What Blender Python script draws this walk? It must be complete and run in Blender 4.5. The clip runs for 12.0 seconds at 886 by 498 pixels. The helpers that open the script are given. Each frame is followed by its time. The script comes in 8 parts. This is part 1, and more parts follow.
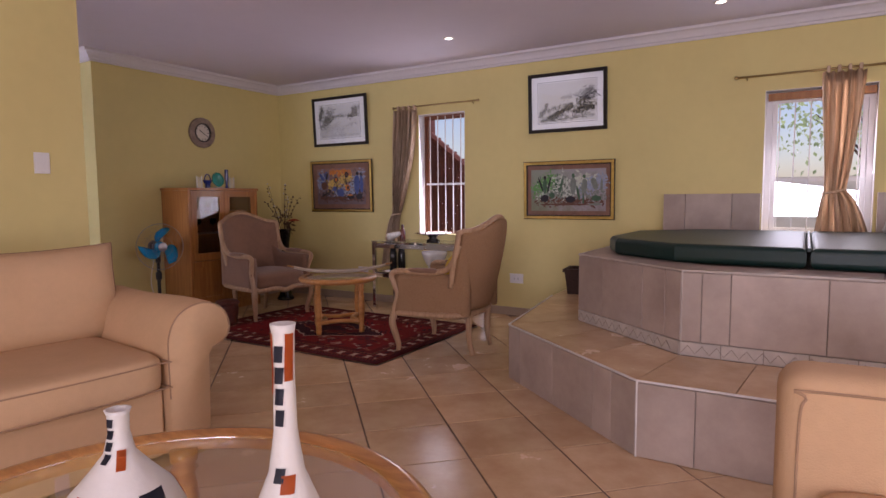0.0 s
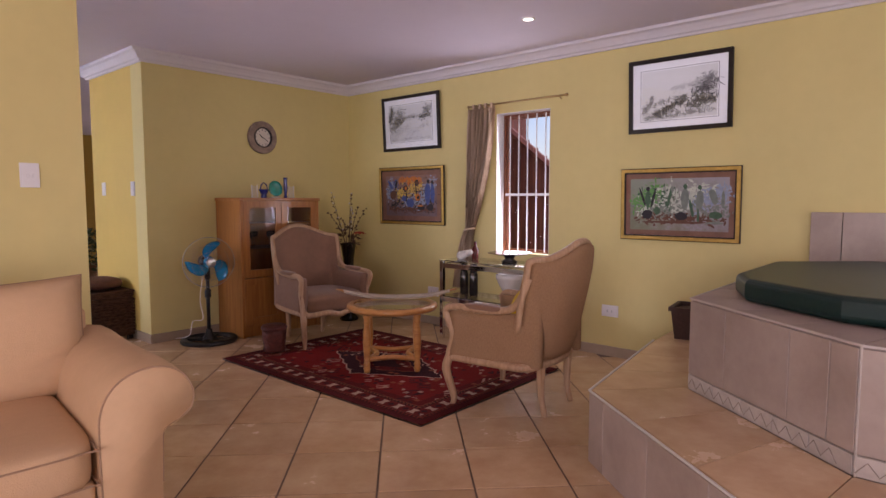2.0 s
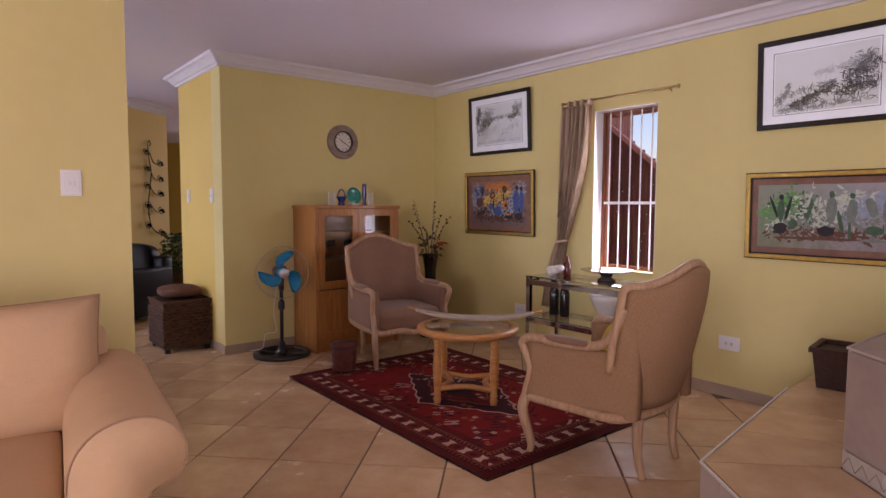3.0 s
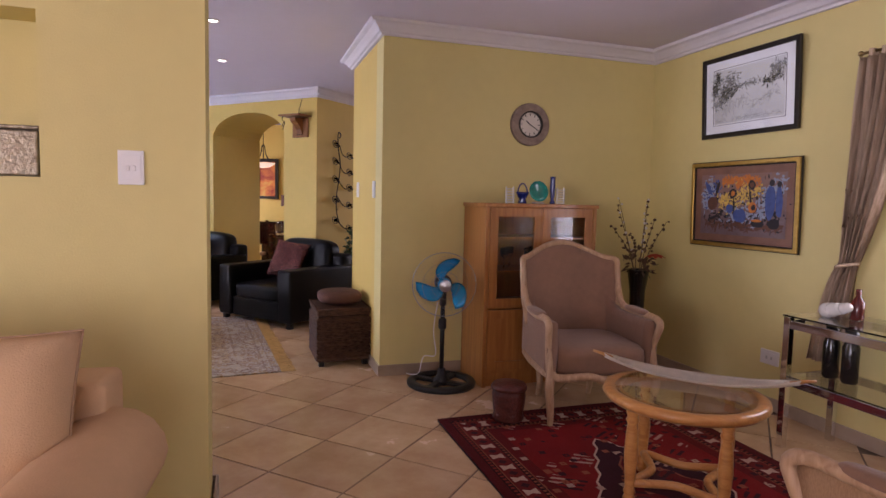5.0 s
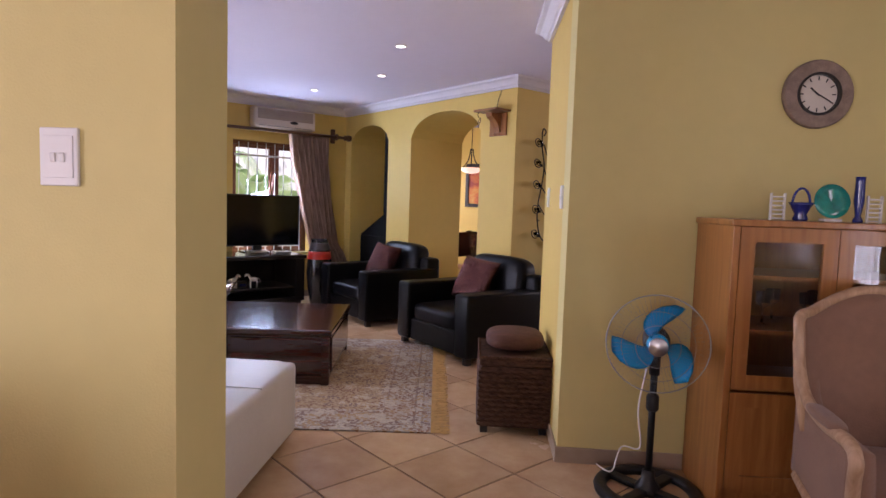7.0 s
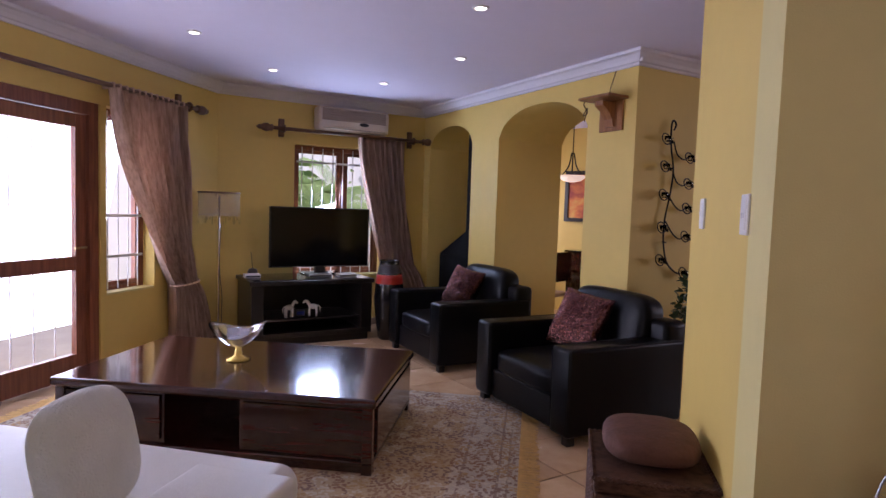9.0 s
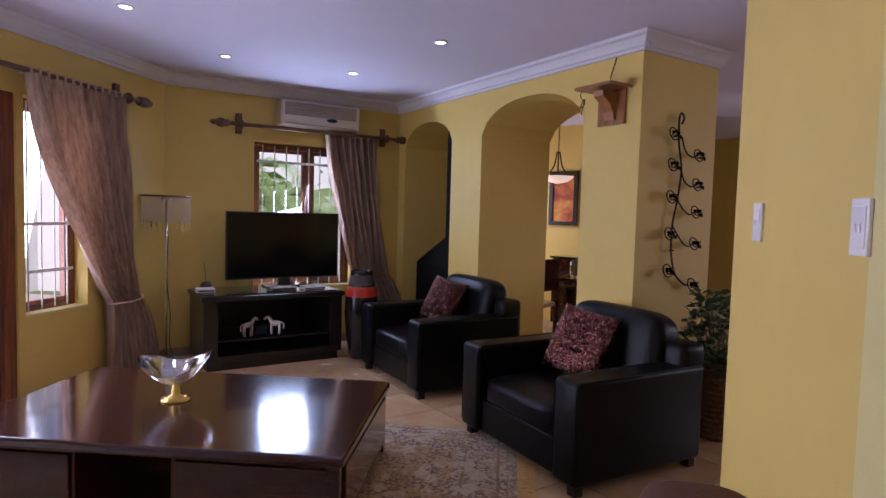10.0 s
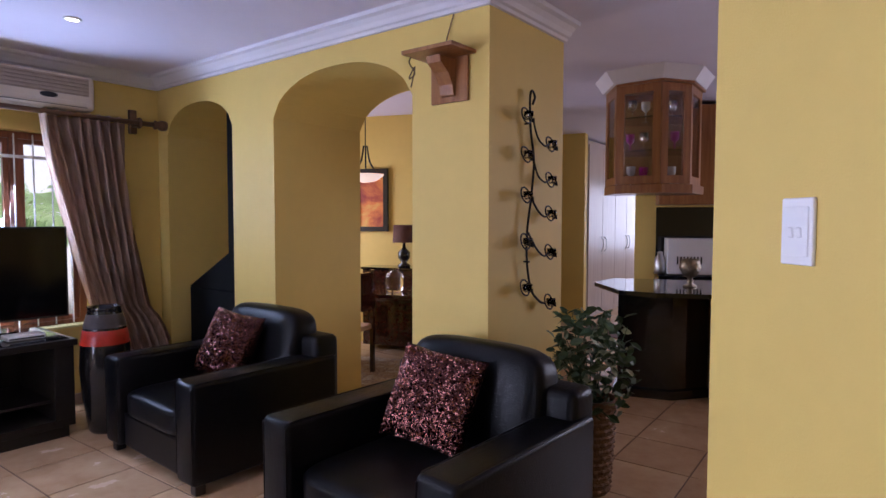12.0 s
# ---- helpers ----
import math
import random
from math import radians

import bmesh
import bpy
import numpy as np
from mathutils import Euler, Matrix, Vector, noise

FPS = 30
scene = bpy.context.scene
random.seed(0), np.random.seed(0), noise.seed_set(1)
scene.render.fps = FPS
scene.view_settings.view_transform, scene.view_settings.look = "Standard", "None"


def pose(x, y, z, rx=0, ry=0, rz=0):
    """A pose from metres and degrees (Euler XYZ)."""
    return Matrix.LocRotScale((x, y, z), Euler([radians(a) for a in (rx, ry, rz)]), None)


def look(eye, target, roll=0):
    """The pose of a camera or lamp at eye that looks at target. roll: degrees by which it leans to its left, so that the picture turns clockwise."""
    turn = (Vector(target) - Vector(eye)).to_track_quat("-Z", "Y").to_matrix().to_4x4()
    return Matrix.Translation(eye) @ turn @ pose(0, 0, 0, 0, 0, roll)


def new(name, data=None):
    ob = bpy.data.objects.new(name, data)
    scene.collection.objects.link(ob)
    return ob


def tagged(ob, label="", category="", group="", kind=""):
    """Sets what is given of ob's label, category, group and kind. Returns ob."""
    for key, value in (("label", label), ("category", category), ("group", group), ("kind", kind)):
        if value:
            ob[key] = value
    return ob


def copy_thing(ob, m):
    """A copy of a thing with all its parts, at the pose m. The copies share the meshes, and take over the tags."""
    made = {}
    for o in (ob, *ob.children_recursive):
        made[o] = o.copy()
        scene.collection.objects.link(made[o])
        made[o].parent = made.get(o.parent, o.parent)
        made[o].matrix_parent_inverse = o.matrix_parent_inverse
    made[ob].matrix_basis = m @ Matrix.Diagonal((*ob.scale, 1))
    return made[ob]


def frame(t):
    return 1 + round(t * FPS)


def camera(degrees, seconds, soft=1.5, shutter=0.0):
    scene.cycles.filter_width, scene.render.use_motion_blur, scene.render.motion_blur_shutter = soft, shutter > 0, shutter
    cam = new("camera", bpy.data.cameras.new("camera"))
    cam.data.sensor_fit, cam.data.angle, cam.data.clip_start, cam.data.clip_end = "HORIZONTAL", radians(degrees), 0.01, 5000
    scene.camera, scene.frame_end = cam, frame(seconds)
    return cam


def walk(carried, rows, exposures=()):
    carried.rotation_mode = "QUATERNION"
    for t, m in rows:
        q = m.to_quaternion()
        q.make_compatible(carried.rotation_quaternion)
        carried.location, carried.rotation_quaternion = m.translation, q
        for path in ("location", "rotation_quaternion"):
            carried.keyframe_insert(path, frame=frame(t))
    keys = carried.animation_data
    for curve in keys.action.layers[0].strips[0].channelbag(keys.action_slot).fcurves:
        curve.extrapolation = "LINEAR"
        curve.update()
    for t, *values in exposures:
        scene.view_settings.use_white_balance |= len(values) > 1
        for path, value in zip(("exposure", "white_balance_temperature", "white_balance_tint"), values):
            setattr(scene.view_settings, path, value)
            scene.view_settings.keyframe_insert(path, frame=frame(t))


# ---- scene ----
# camera and walk
cam = camera(73.1, 12.0)
PATH = [
    (0, (0.015, 0.344, 1.239), (-1.022, 2.045, 1.07), -0.4),
    (0.5, (-0.052, 0.581, 1.273), (-1.093, 2.28, 1.103), -0.5),
    (1, (-0.1, 0.834, 1.287), (-1.185, 2.507, 1.125), -0.4),
    (1.5, (-0.182, 1.051, 1.31), (-1.368, 2.653, 1.147), -0.2),
    (2, (-0.304, 1.288, 1.338), (-1.616, 2.789, 1.178), 0.0),
    (2.5, (-0.438, 1.548, 1.372), (-1.868, 2.937, 1.208), 0.2),
    (2.7, (-0.489, 1.655, 1.365), (-1.97, 2.991, 1.212), 0.2),
    (4.5, (-1.21, 2.499, 1.412), (-3.037, 3.295, 1.239), 0.9),
    (5, (-1.512, 2.664, 1.375), (-3.405, 3.291, 1.215), 1.3),
    (5.5, (-1.809, 2.833, 1.396), (-3.748, 3.296, 1.234), 1.5),
    (6, (-2.113, 2.983, 1.401), (-4.092, 3.229, 1.241), 1.7),
    (6.5, (-2.445, 3.095, 1.393), (-4.439, 3.147, 1.237), 2.0),
    (7, (-2.775, 3.206, 1.401), (-4.765, 3.071, 1.246), 1.9),
    (7.5, (-3.111, 3.27, 1.402), (-5.08, 2.96, 1.249), 2.2),
    (9.5, (-4.441, 3.034, 1.446), (-6.386, 2.583, 1.319), 1.9),
    (10, (-4.731, 2.942, 1.46), (-6.694, 2.579, 1.341), 1.6),
    (10.5, (-5.032, 2.852, 1.486), (-7.016, 2.626, 1.369), 1.2),
    (11, (-5.336, 2.775, 1.475), (-7.332, 2.709, 1.376), 0.9),
    (11.5, (-5.635, 2.736, 1.477), (-7.628, 2.865, 1.377), 0.2),
    (12, (-5.929, 2.748, 1.483), (-7.901, 3.068, 1.384), 0.1),
]
walk(cam, [(t, look(eye, target, roll)) for t, eye, target, roll in PATH],
     [(0, -0.18, 6550, 33), (1.5, 0.0, 6650, 33), (2.5, 0.17, 6650, 33), (4.5, 0.17, 6480, 32), (5.5, 0.38, 6480, 32), (6.5, 0.41, 6360, 32), (7.5, 0.43, 6260, 32), (9.5, -0.10, 6020, 36), (10.5, 0.06, 5950, 32), (12, 0.30, 5780, 31)])

# ---- world, sun and lights ----
world = bpy.data.worlds.new("world")
scene.world = world
world.use_nodes = True
_n = world.node_tree.nodes
sky = _n.new("ShaderNodeTexSky")
sky.sky_type, sky.sun_disc = "NISHITA", False
sky.sun_elevation, sky.sun_rotation = radians(62), radians(72)
_n["Background"].inputs[1].default_value = 0.15
world.node_tree.links.new(sky.outputs[0], _n["Background"].inputs[0])


def lamp(name, kind, energy, m, color=(1, 1, 1), **more):
    data = bpy.data.lights.new(name, kind)
    data.energy, data.color = energy, color
    if kind == "AREA":
        data.shape, data.size, data.size_y = "RECTANGLE", more["w"], more["h"]
    if kind == "SUN":
        data.angle = radians(0.5)
    if kind == "SPOT":
        data.spot_size, data.spot_blend, data.shadow_soft_size = radians(100), 0.8, 0.04
    ob = new(name, data)
    ob.matrix_world = m
    return ob


lamp("sun", "SUN", 4.5, look((0, 0, 10), (-5.0, -1.6, 0)), (1, 0.95, 0.88))
# area lamps in the openings, standing in for daylight from the sky
DAY, BLUE = (0.90, 0.94, 1.0), (0.78, 0.88, 1.0)
# patio and side openings are out of view; these two fill the lounge
lamp("daylight_patio", "AREA", 172, look((0.9, -2.95, 1.25), (0.6, 6, 0.9)), DAY, w=3.6, h=2.1)
lamp("daylight_side", "AREA", 46, look((3.72, 1.9, 1.3), (-4, 1.7, 1.2)), DAY, w=2.2, h=1.8)
# panel stands outside the panes, so it also blanks the door view white
lamp("daylight_glass_door", "AREA", 112, look((-7.44, -1.14, 1.25), (-7.6, 2.6, 0.35)), BLUE, w=2.85, h=2.0)
# tilted past the pane: its lower half shows as a white patch
lamp("daylight_tv_window", "AREA", 50, look((-10.77, 0.06, 1.42), (-8, 3, 0.3)), (0.60, 0.79, 1.0), w=0.50, h=1.2)
lamp("daylight_window", "AREA", 11, look((-3.49, 6.145, 1.5), (-3.4, 3, 1.25)), DAY, w=0.55, h=1.3)
# tilted as well, its lower part whitens the foot of the tub window
lamp("daylight_tub_window", "AREA", 14, look((0.1, 6.16, 1.6), (0, 3, 0.9)), DAY, w=0.75, h=1.1)
# fill lamps in unseen openings, added to brighten the rooms beyond
lamp("fill_dining", "AREA", 26, look((-12.75, 1.74, 1.5), (-12.2, 2.52, 1.3)), DAY, w=1.1, h=1.1)
lamp("fill_passage", "AREA", 19, look((-16.12, 8.86, 1.5), (-15.0, 7.66, 1.2)), BLUE, w=1.4, h=1.2)
lamp("fill_kitchen", "AREA", 55, look((-10.5, 9.3, 1.7), (-11, 6.0, 1.0)), DAY, w=2.0, h=1.2)

# ---- materials ----


def mat(name, color, rough=0.5, metal=0.0, var=0.12, scale=6.0, bump=0.0, bscale=60.0, coat=0.0, trans=0.0, ior=1.45, emit=None, fine=0.0):
    """A surface with colour that varies at two scales, and fine relief."""
    m = bpy.data.materials.new(name)
    m.use_nodes = True
    t = m.node_tree
    p = t.nodes["Principled BSDF"]
    p.inputs["Roughness"].default_value = rough
    p.inputs["Metallic"].default_value = metal
    p.inputs["Coat Weight"].default_value = coat
    p.inputs["Coat Roughness"].default_value = 0.08
    p.inputs["Transmission Weight"].default_value = trans
    p.inputs["IOR"].default_value = ior
    p.inputs["Base Color"].default_value = (*color, 1)
    co = t.nodes.new("ShaderNodeTexCoord")
    if var > 0:
        a = t.nodes.new("ShaderNodeTexNoise")
        a.inputs["Scale"].default_value, a.inputs["Detail"].default_value = scale, 6
        b = t.nodes.new("ShaderNodeTexNoise")
        b.inputs["Scale"].default_value, b.inputs["Detail"].default_value = scale * 9, 3
        mx = t.nodes.new("ShaderNodeMath")
        mx.operation = "MULTIPLY_ADD"
        mx.inputs[1].default_value = 0.4
        r = t.nodes.new("ShaderNodeValToRGB")
        r.color_ramp.elements[0].position, r.color_ramp.elements[1].position = 0.35, 0.95
        r.color_ramp.elements[0].color = (*[c * (1 - var) for c in color], 1)
        r.color_ramp.elements[1].color = (*[min(1, c * (1 + var)) for c in color], 1)
        t.links.new(co.outputs["Object"], a.inputs["Vector"])
        t.links.new(co.outputs["Object"], b.inputs["Vector"])
        t.links.new(b.outputs[0], mx.inputs[0])
        t.links.new(a.outputs[0], mx.inputs[2])
        t.links.new(mx.outputs[0], r.inputs[0])
        t.links.new(r.outputs[0], p.inputs["Base Color"])
    if bump > 0:
        c = t.nodes.new("ShaderNodeTexNoise")
        c.inputs["Scale"].default_value, c.inputs["Detail"].default_value = bscale, 4
        d = t.nodes.new("ShaderNodeBump")
        d.inputs["Strength"].default_value, d.inputs["Distance"].default_value = bump, 0.01
        t.links.new(co.outputs["Object"], c.inputs["Vector"])
        t.links.new(c.outputs[0], d.inputs["Height"])
        t.links.new(d.outputs[0], p.inputs["Normal"])
    if emit:
        p.inputs["Emission Color"].default_value = (*emit[0], 1)
        p.inputs["Emission Strength"].default_value = emit[1]
    return m


def wood(name, dark, light, rough=0.35, scale=3.0, axis=2, coat=0.2):
    """Timber with grain along one axis."""
    m = mat(name, light, rough, var=0, coat=coat)
    t = m.node_tree
    p = t.nodes["Principled BSDF"]
    co = t.nodes.new("ShaderNodeTexCoord")
    mp = t.nodes.new("ShaderNodeMapping")
    s = [scale * 7] * 3
    s[axis] = scale * 0.5
    mp.inputs["Scale"].default_value = s
    a = t.nodes.new("ShaderNodeTexNoise")
    a.inputs["Scale"].default_value, a.inputs["Detail"].default_value, a.inputs["Distortion"].default_value = 1.6, 8, 0.6
    r = t.nodes.new("ShaderNodeValToRGB")
    r.color_ramp.elements[0].position, r.color_ramp.elements[1].position = 0.32, 0.7
    r.color_ramp.elements[0].color, r.color_ramp.elements[1].color = (*dark, 1), (*light, 1)
    d = t.nodes.new("ShaderNodeBump")
    d.inputs["Strength"].default_value, d.inputs["Distance"].default_value = 0.08, 0.005
    t.links.new(co.outputs["Object"], mp.inputs[0])
    t.links.new(mp.outputs[0], a.inputs["Vector"])
    t.links.new(a.outputs[0], r.inputs[0])
    t.links.new(r.outputs[0], p.inputs["Base Color"])
    t.links.new(a.outputs[0], d.inputs["Height"])
    t.links.new(d.outputs[0], p.inputs["Normal"])
    return m


def tile_mat(name, c0, c1, rough=0.22, scale=3.2):
    """Glazed ceramic with a cloudy print; each tile a little different."""
    m = mat(name, c0, rough, var=0, coat=0.0)
    t = m.node_tree
    p = t.nodes["Principled BSDF"]
    co = t.nodes.new("ShaderNodeTexCoord")
    oi = t.nodes.new("ShaderNodeObjectInfo")
    ad = t.nodes.new("ShaderNodeVectorMath")
    ad.operation = "MULTIPLY_ADD"
    ad.inputs[1].default_value = (17, 31, 23)
    a = t.nodes.new("ShaderNodeTexNoise")
    a.inputs["Scale"].default_value, a.inputs["Detail"].default_value, a.inputs["Roughness"].default_value = scale, 9, 0.65
    r = t.nodes.new("ShaderNodeValToRGB")
    r.color_ramp.elements[0].position, r.color_ramp.elements[1].position = 0.34, 0.68
    r.color_ramp.elements[0].color, r.color_ramp.elements[1].color = (*c0, 1), (*c1, 1)
    hs = t.nodes.new("ShaderNodeHueSaturation")
    mr = t.nodes.new("ShaderNodeMapRange")
    mr.inputs[3].default_value, mr.inputs[4].default_value = 0.90, 1.07
    t.links.new(oi.outputs["Random"], ad.inputs[0])
    t.links.new(co.outputs["Object"], ad.inputs[2])
    t.links.new(ad.outputs[0], a.inputs["Vector"])
    t.links.new(a.outputs[0], r.inputs[0])
    t.links.new(r.outputs[0], hs.inputs["Color"])
    t.links.new(oi.outputs["Random"], mr.inputs[0])
    t.links.new(mr.outputs[0], hs.inputs["Value"])
    t.links.new(hs.outputs[0], p.inputs["Base Color"])
    mr2 = t.nodes.new("ShaderNodeMapRange")
    mr2.inputs[3].default_value, mr2.inputs[4].default_value = rough - 0.07, rough + 0.12
    t.links.new(a.outputs[0], mr2.inputs[0])
    t.links.new(mr2.outputs[0], p.inputs["Roughness"])
    return m


M = {}
M["wall"] = mat("yellow_wall_paint", (0.69, 0.585, 0.25), 0.62, var=0.05, scale=1.3, bump=0.12, bscale=180)
M["wall2"] = mat("deep_yellow_wall_paint", (0.70, 0.50, 0.13), 0.6, var=0.05, scale=1.3, bump=0.12, bscale=180)
M["ceiling"] = mat("white_ceiling_paint", (0.72, 0.67, 0.80), 0.8, var=0.03, scale=1.0, bump=0.05, bscale=120)
M["cornice"] = mat("white_plaster_cornice", (0.72, 0.69, 0.75), 0.8, var=0.04, scale=3)
M["grout"] = mat("brown_grout", (0.16, 0.105, 0.07), 0.9, var=0.2, scale=8)
M["floor_tile"] = tile_mat("beige_floor_tile", (0.55, 0.345, 0.185), (0.70, 0.49, 0.295))
M["skirt_tile"] = tile_mat("skirting_tile", (0.34, 0.25, 0.18), (0.44, 0.33, 0.24), 0.35)
M["tub_tile"] = tile_mat("mottled_grey_tub_tile", (0.34, 0.26, 0.215), (0.49, 0.395, 0.335), 0.38, 2.4)
M["border_tile"] = tile_mat("patterned_border_tile", (0.42, 0.36, 0.31), (0.55, 0.48, 0.42), 0.4, 9)
M["tub_grout"] = mat("pale_grout", (0.30, 0.25, 0.21), 0.9, var=0.15, scale=9)
M["tub_trim"] = mat("white_tile_trim", (0.70, 0.66, 0.62), 0.4, var=0.05)
M["frame_wood"] = wood("meranti_frame", (0.16, 0.045, 0.02), (0.30, 0.10, 0.045), 0.4)
M["glass"] = mat("clear_glass", (1, 1, 1), 0.02, var=0, trans=1.0, ior=1.45)
M["bar_white"] = mat("white_burglar_bar", (0.8, 0.8, 0.8), 0.4, var=0.04)
M["white_plastic"] = mat("white_plastic", (0.78, 0.76, 0.76), 0.35, var=0.03)
M["lamp_on"] = mat("lit_downlight_lens", (1, 1, 1), 0.4, var=0, emit=((1.0, 0.93, 0.82), 9.0))
M["thin_glass"] = mat("thin_clear_glass", (1, 1, 1), 0.02, var=0, trans=1.0, ior=1.03)
M["steel"] = mat("brushed_steel", (0.55, 0.55, 0.56), 0.3, 1.0, var=0.05)
M["chrome"] = mat("chrome", (0.8, 0.8, 0.82), 0.06, 1.0, var=0.0)

# ---- building helpers ----


def to_mesh(name, bm, material):
    me = bpy.data.meshes.new(name)
    bm.normal_update()
    bm.to_mesh(me)
    bm.free()
    if material:
        me.materials.append(M[material] if isinstance(material, str) else material)
    return me


def part(name, bm, material, parent, label="", m=None, smooth=False):
    """One mesh object under a thing or under a part."""
    me = to_mesh(name, bm, material)
    if smooth:
        for p in me.polygons:
            p.use_smooth = True
    ob = new(name, me)
    ob.parent = parent
    if m is not None:
        ob.matrix_basis = m
    if label:
        ob["label"] = label
    return ob


def thing(name, label, category, m=None, group="", kind=""):
    ob = new(name)
    ob.empty_display_size = 0.1
    if m is not None:
        ob.matrix_basis = m
    return tagged(ob, label, category, group, kind)


def solid(name, bm, material, label, category="", m=None, kind="", group="", smooth=False):
    """A top-level thing made of one mesh."""
    ob = part(name, bm, material, None, "", m, smooth)
    return tagged(ob, label, category, group, kind)


def box(bm, x0, x1, y0, y1, z0, z1, bevel=0.0, seg=2):
    r = bmesh.ops.create_cube(bm, size=1.0)
    vs = r["verts"]
    for v in vs:
        v.co = Vector((x0 + (v.co.x + 0.5) * (x1 - x0), y0 + (v.co.y + 0.5) * (y1 - y0), z0 + (v.co.z + 0.5) * (z1 - z0)))
    if bevel > 0:
        es = list({e for v in vs for e in v.link_edges})
        bmesh.ops.bevel(bm, geom=es, offset=bevel, segments=seg, profile=0.5, affect="EDGES")
    return bm


def B(*a, **k):
    return box(bmesh.new(), *a, **k)


def prism(bm, pts, z0, z1):
    """An upright block over a polygon given anticlockwise from above."""
    lo = [bm.verts.new((x, y, z0)) for x, y in pts]
    hi = [bm.verts.new((x, y, z1)) for x, y in pts]
    n = len(pts)
    bm.faces.new(list(reversed(lo)))
    bm.faces.new(hi)
    for i in range(n):
        bm.faces.new((lo[i], lo[(i + 1) % n], hi[(i + 1) % n], hi[i]))
    return bm


def lathe(bm, profile, seg=24, centre=(0, 0), cap=True):
    """A turned shape from (radius, height) pairs."""
    rings = []
    for r, z in profile:
        rings.append([bm.verts.new((centre[0] + r * math.cos(2 * math.pi * i / seg), centre[1] + r * math.sin(2 * math.pi * i / seg), z)) for i in range(seg)])
    for a, b in zip(rings, rings[1:]):
        for i in range(seg):
            bm.faces.new((a[i], a[(i + 1) % seg], b[(i + 1) % seg], b[i]))
    if cap:
        if profile[0][0] > 1e-4:
            bm.faces.new(list(reversed(rings[0])))
        if profile[-1][0] > 1e-4:
            bm.faces.new(rings[-1])
    return bm


def tube(bm, pts, r, seg=8, r_end=None, close=False):
    """A round bar along a line of points, tapering to r_end."""
    pts = [Vector(p) for p in pts]
    n = len(pts)
    rings = []
    ref = None
    for i, p in enumerate(pts):
        if close:
            d = pts[(i + 1) % n] - pts[i - 1]
        else:
            d = pts[min(i + 1, n - 1)] - pts[max(i - 1, 0)]
        d.normalize()
        if ref is None:
            ref = Vector((0, 0, 1)) if abs(d.z) < 0.9 else Vector((1, 0, 0))
        u = d.cross(ref)
        if u.length < 1e-4:
            u = d.cross(Vector((0.3, 0.9, 0.1)))
        u.normalize()
        v = d.cross(u).normalized()
        ref = u.cross(d).normalized()
        rr = r if r_end is None else r + (r_end - r) * i / (n - 1)
        rings.append([bm.verts.new(p + rr * (math.cos(2 * math.pi * k / seg) * u + math.sin(2 * math.pi * k / seg) * v)) for k in range(seg)])
    for a, b in zip(rings, rings[1:] + ([rings[0]] if close else [])):
        for k in range(seg):
            bm.faces.new((a[k], a[(k + 1) % seg], b[(k + 1) % seg], b[k]))
    if not close:
        bm.faces.new(list(reversed(rings[0])))
        bm.faces.new(rings[-1])
    return bm


def curve_pts(ctrl, n=8):
    """Points of a smooth line through the control points."""
    c = [Vector(p) for p in ctrl]
    out = []
    for i in range(len(c) - 1):
        p0, p1, p2, p3 = c[max(i - 1, 0)], c[i], c[i + 1], c[min(i + 2, len(c) - 1)]
        for k in range(n):
            t = k / n
            out.append(0.5 * ((2 * p1) + (p2 - p0) * t + (2 * p0 - 5 * p1 + 4 * p2 - p3) * t * t + (3 * p1 - p0 - 3 * p2 + p3) * t ** 3))
    out.append(c[-1])
    return out


def puff(bm, x0, x1, y0, y1, z0, z1, n=10, power=4.0, sag=0.0):
    """A stuffed cushion: a rounded block with swollen faces."""
    grid = {}
    c = Vector(((x0 + x1) / 2, (y0 + y1) / 2, (z0 + z1) / 2))
    h = Vector(((x1 - x0) / 2, (y1 - y0) / 2, (z1 - z0) / 2))

    def vert(u, v, w):
        key = (round(u, 4), round(v, 4), round(w, 4))
        if key not in grid:
            l = (abs(u) ** power + abs(v) ** power + abs(w) ** power) ** (1 / power)
            q = Vector((u, v, w)) / l
            grid[key] = bm.verts.new(c + Vector((q.x * h.x, q.y * h.y, q.z * h.z)))
        return grid[key]

    s = [-1 + 2 * i / n for i in range(n + 1)]
    for i in range(n):
        for j in range(n):
            a, b, d, e = s[i], s[i + 1], s[j], s[j + 1]
            for k in (-1, 1):
                for f in (lambda p, q: (p, q, k), lambda p, q: (k, p, q), lambda p, q: (q, k, p)):
                    q4 = [vert(*f(a, d)), vert(*f(b, d)), vert(*f(b, e)), vert(*f(a, e))]
                    if k < 0:
                        q4.reverse()
                    bm.faces.new(q4)
    return bm


def ring_plate(bm, x0, x1, z0, z1, w, y0, y1):
    """A rectangular frame of width w in the x-z plane, in one piece."""
    rings = []
    for y in (y0, y1):
        for k in (0.0, w):
            rings.append([bm.verts.new((x, y, z)) for x, z in ((x0 + k, z0 + k), (x1 - k, z0 + k), (x1 - k, z1 - k), (x0 + k, z1 - k))])
    fo, fi, bo, bi = rings
    for i in range(4):
        j = (i + 1) % 4
        for q in ((fo[i], fo[j], fi[j], fi[i]), (bi[i], bi[j], bo[j], bo[i]), (bo[i], bo[j], fo[j], fo[i]), (fi[i], fi[j], bi[j], bi[i])):
            bm.faces.new(q)
    return bm


# ---- large structure ----
H = 2.70


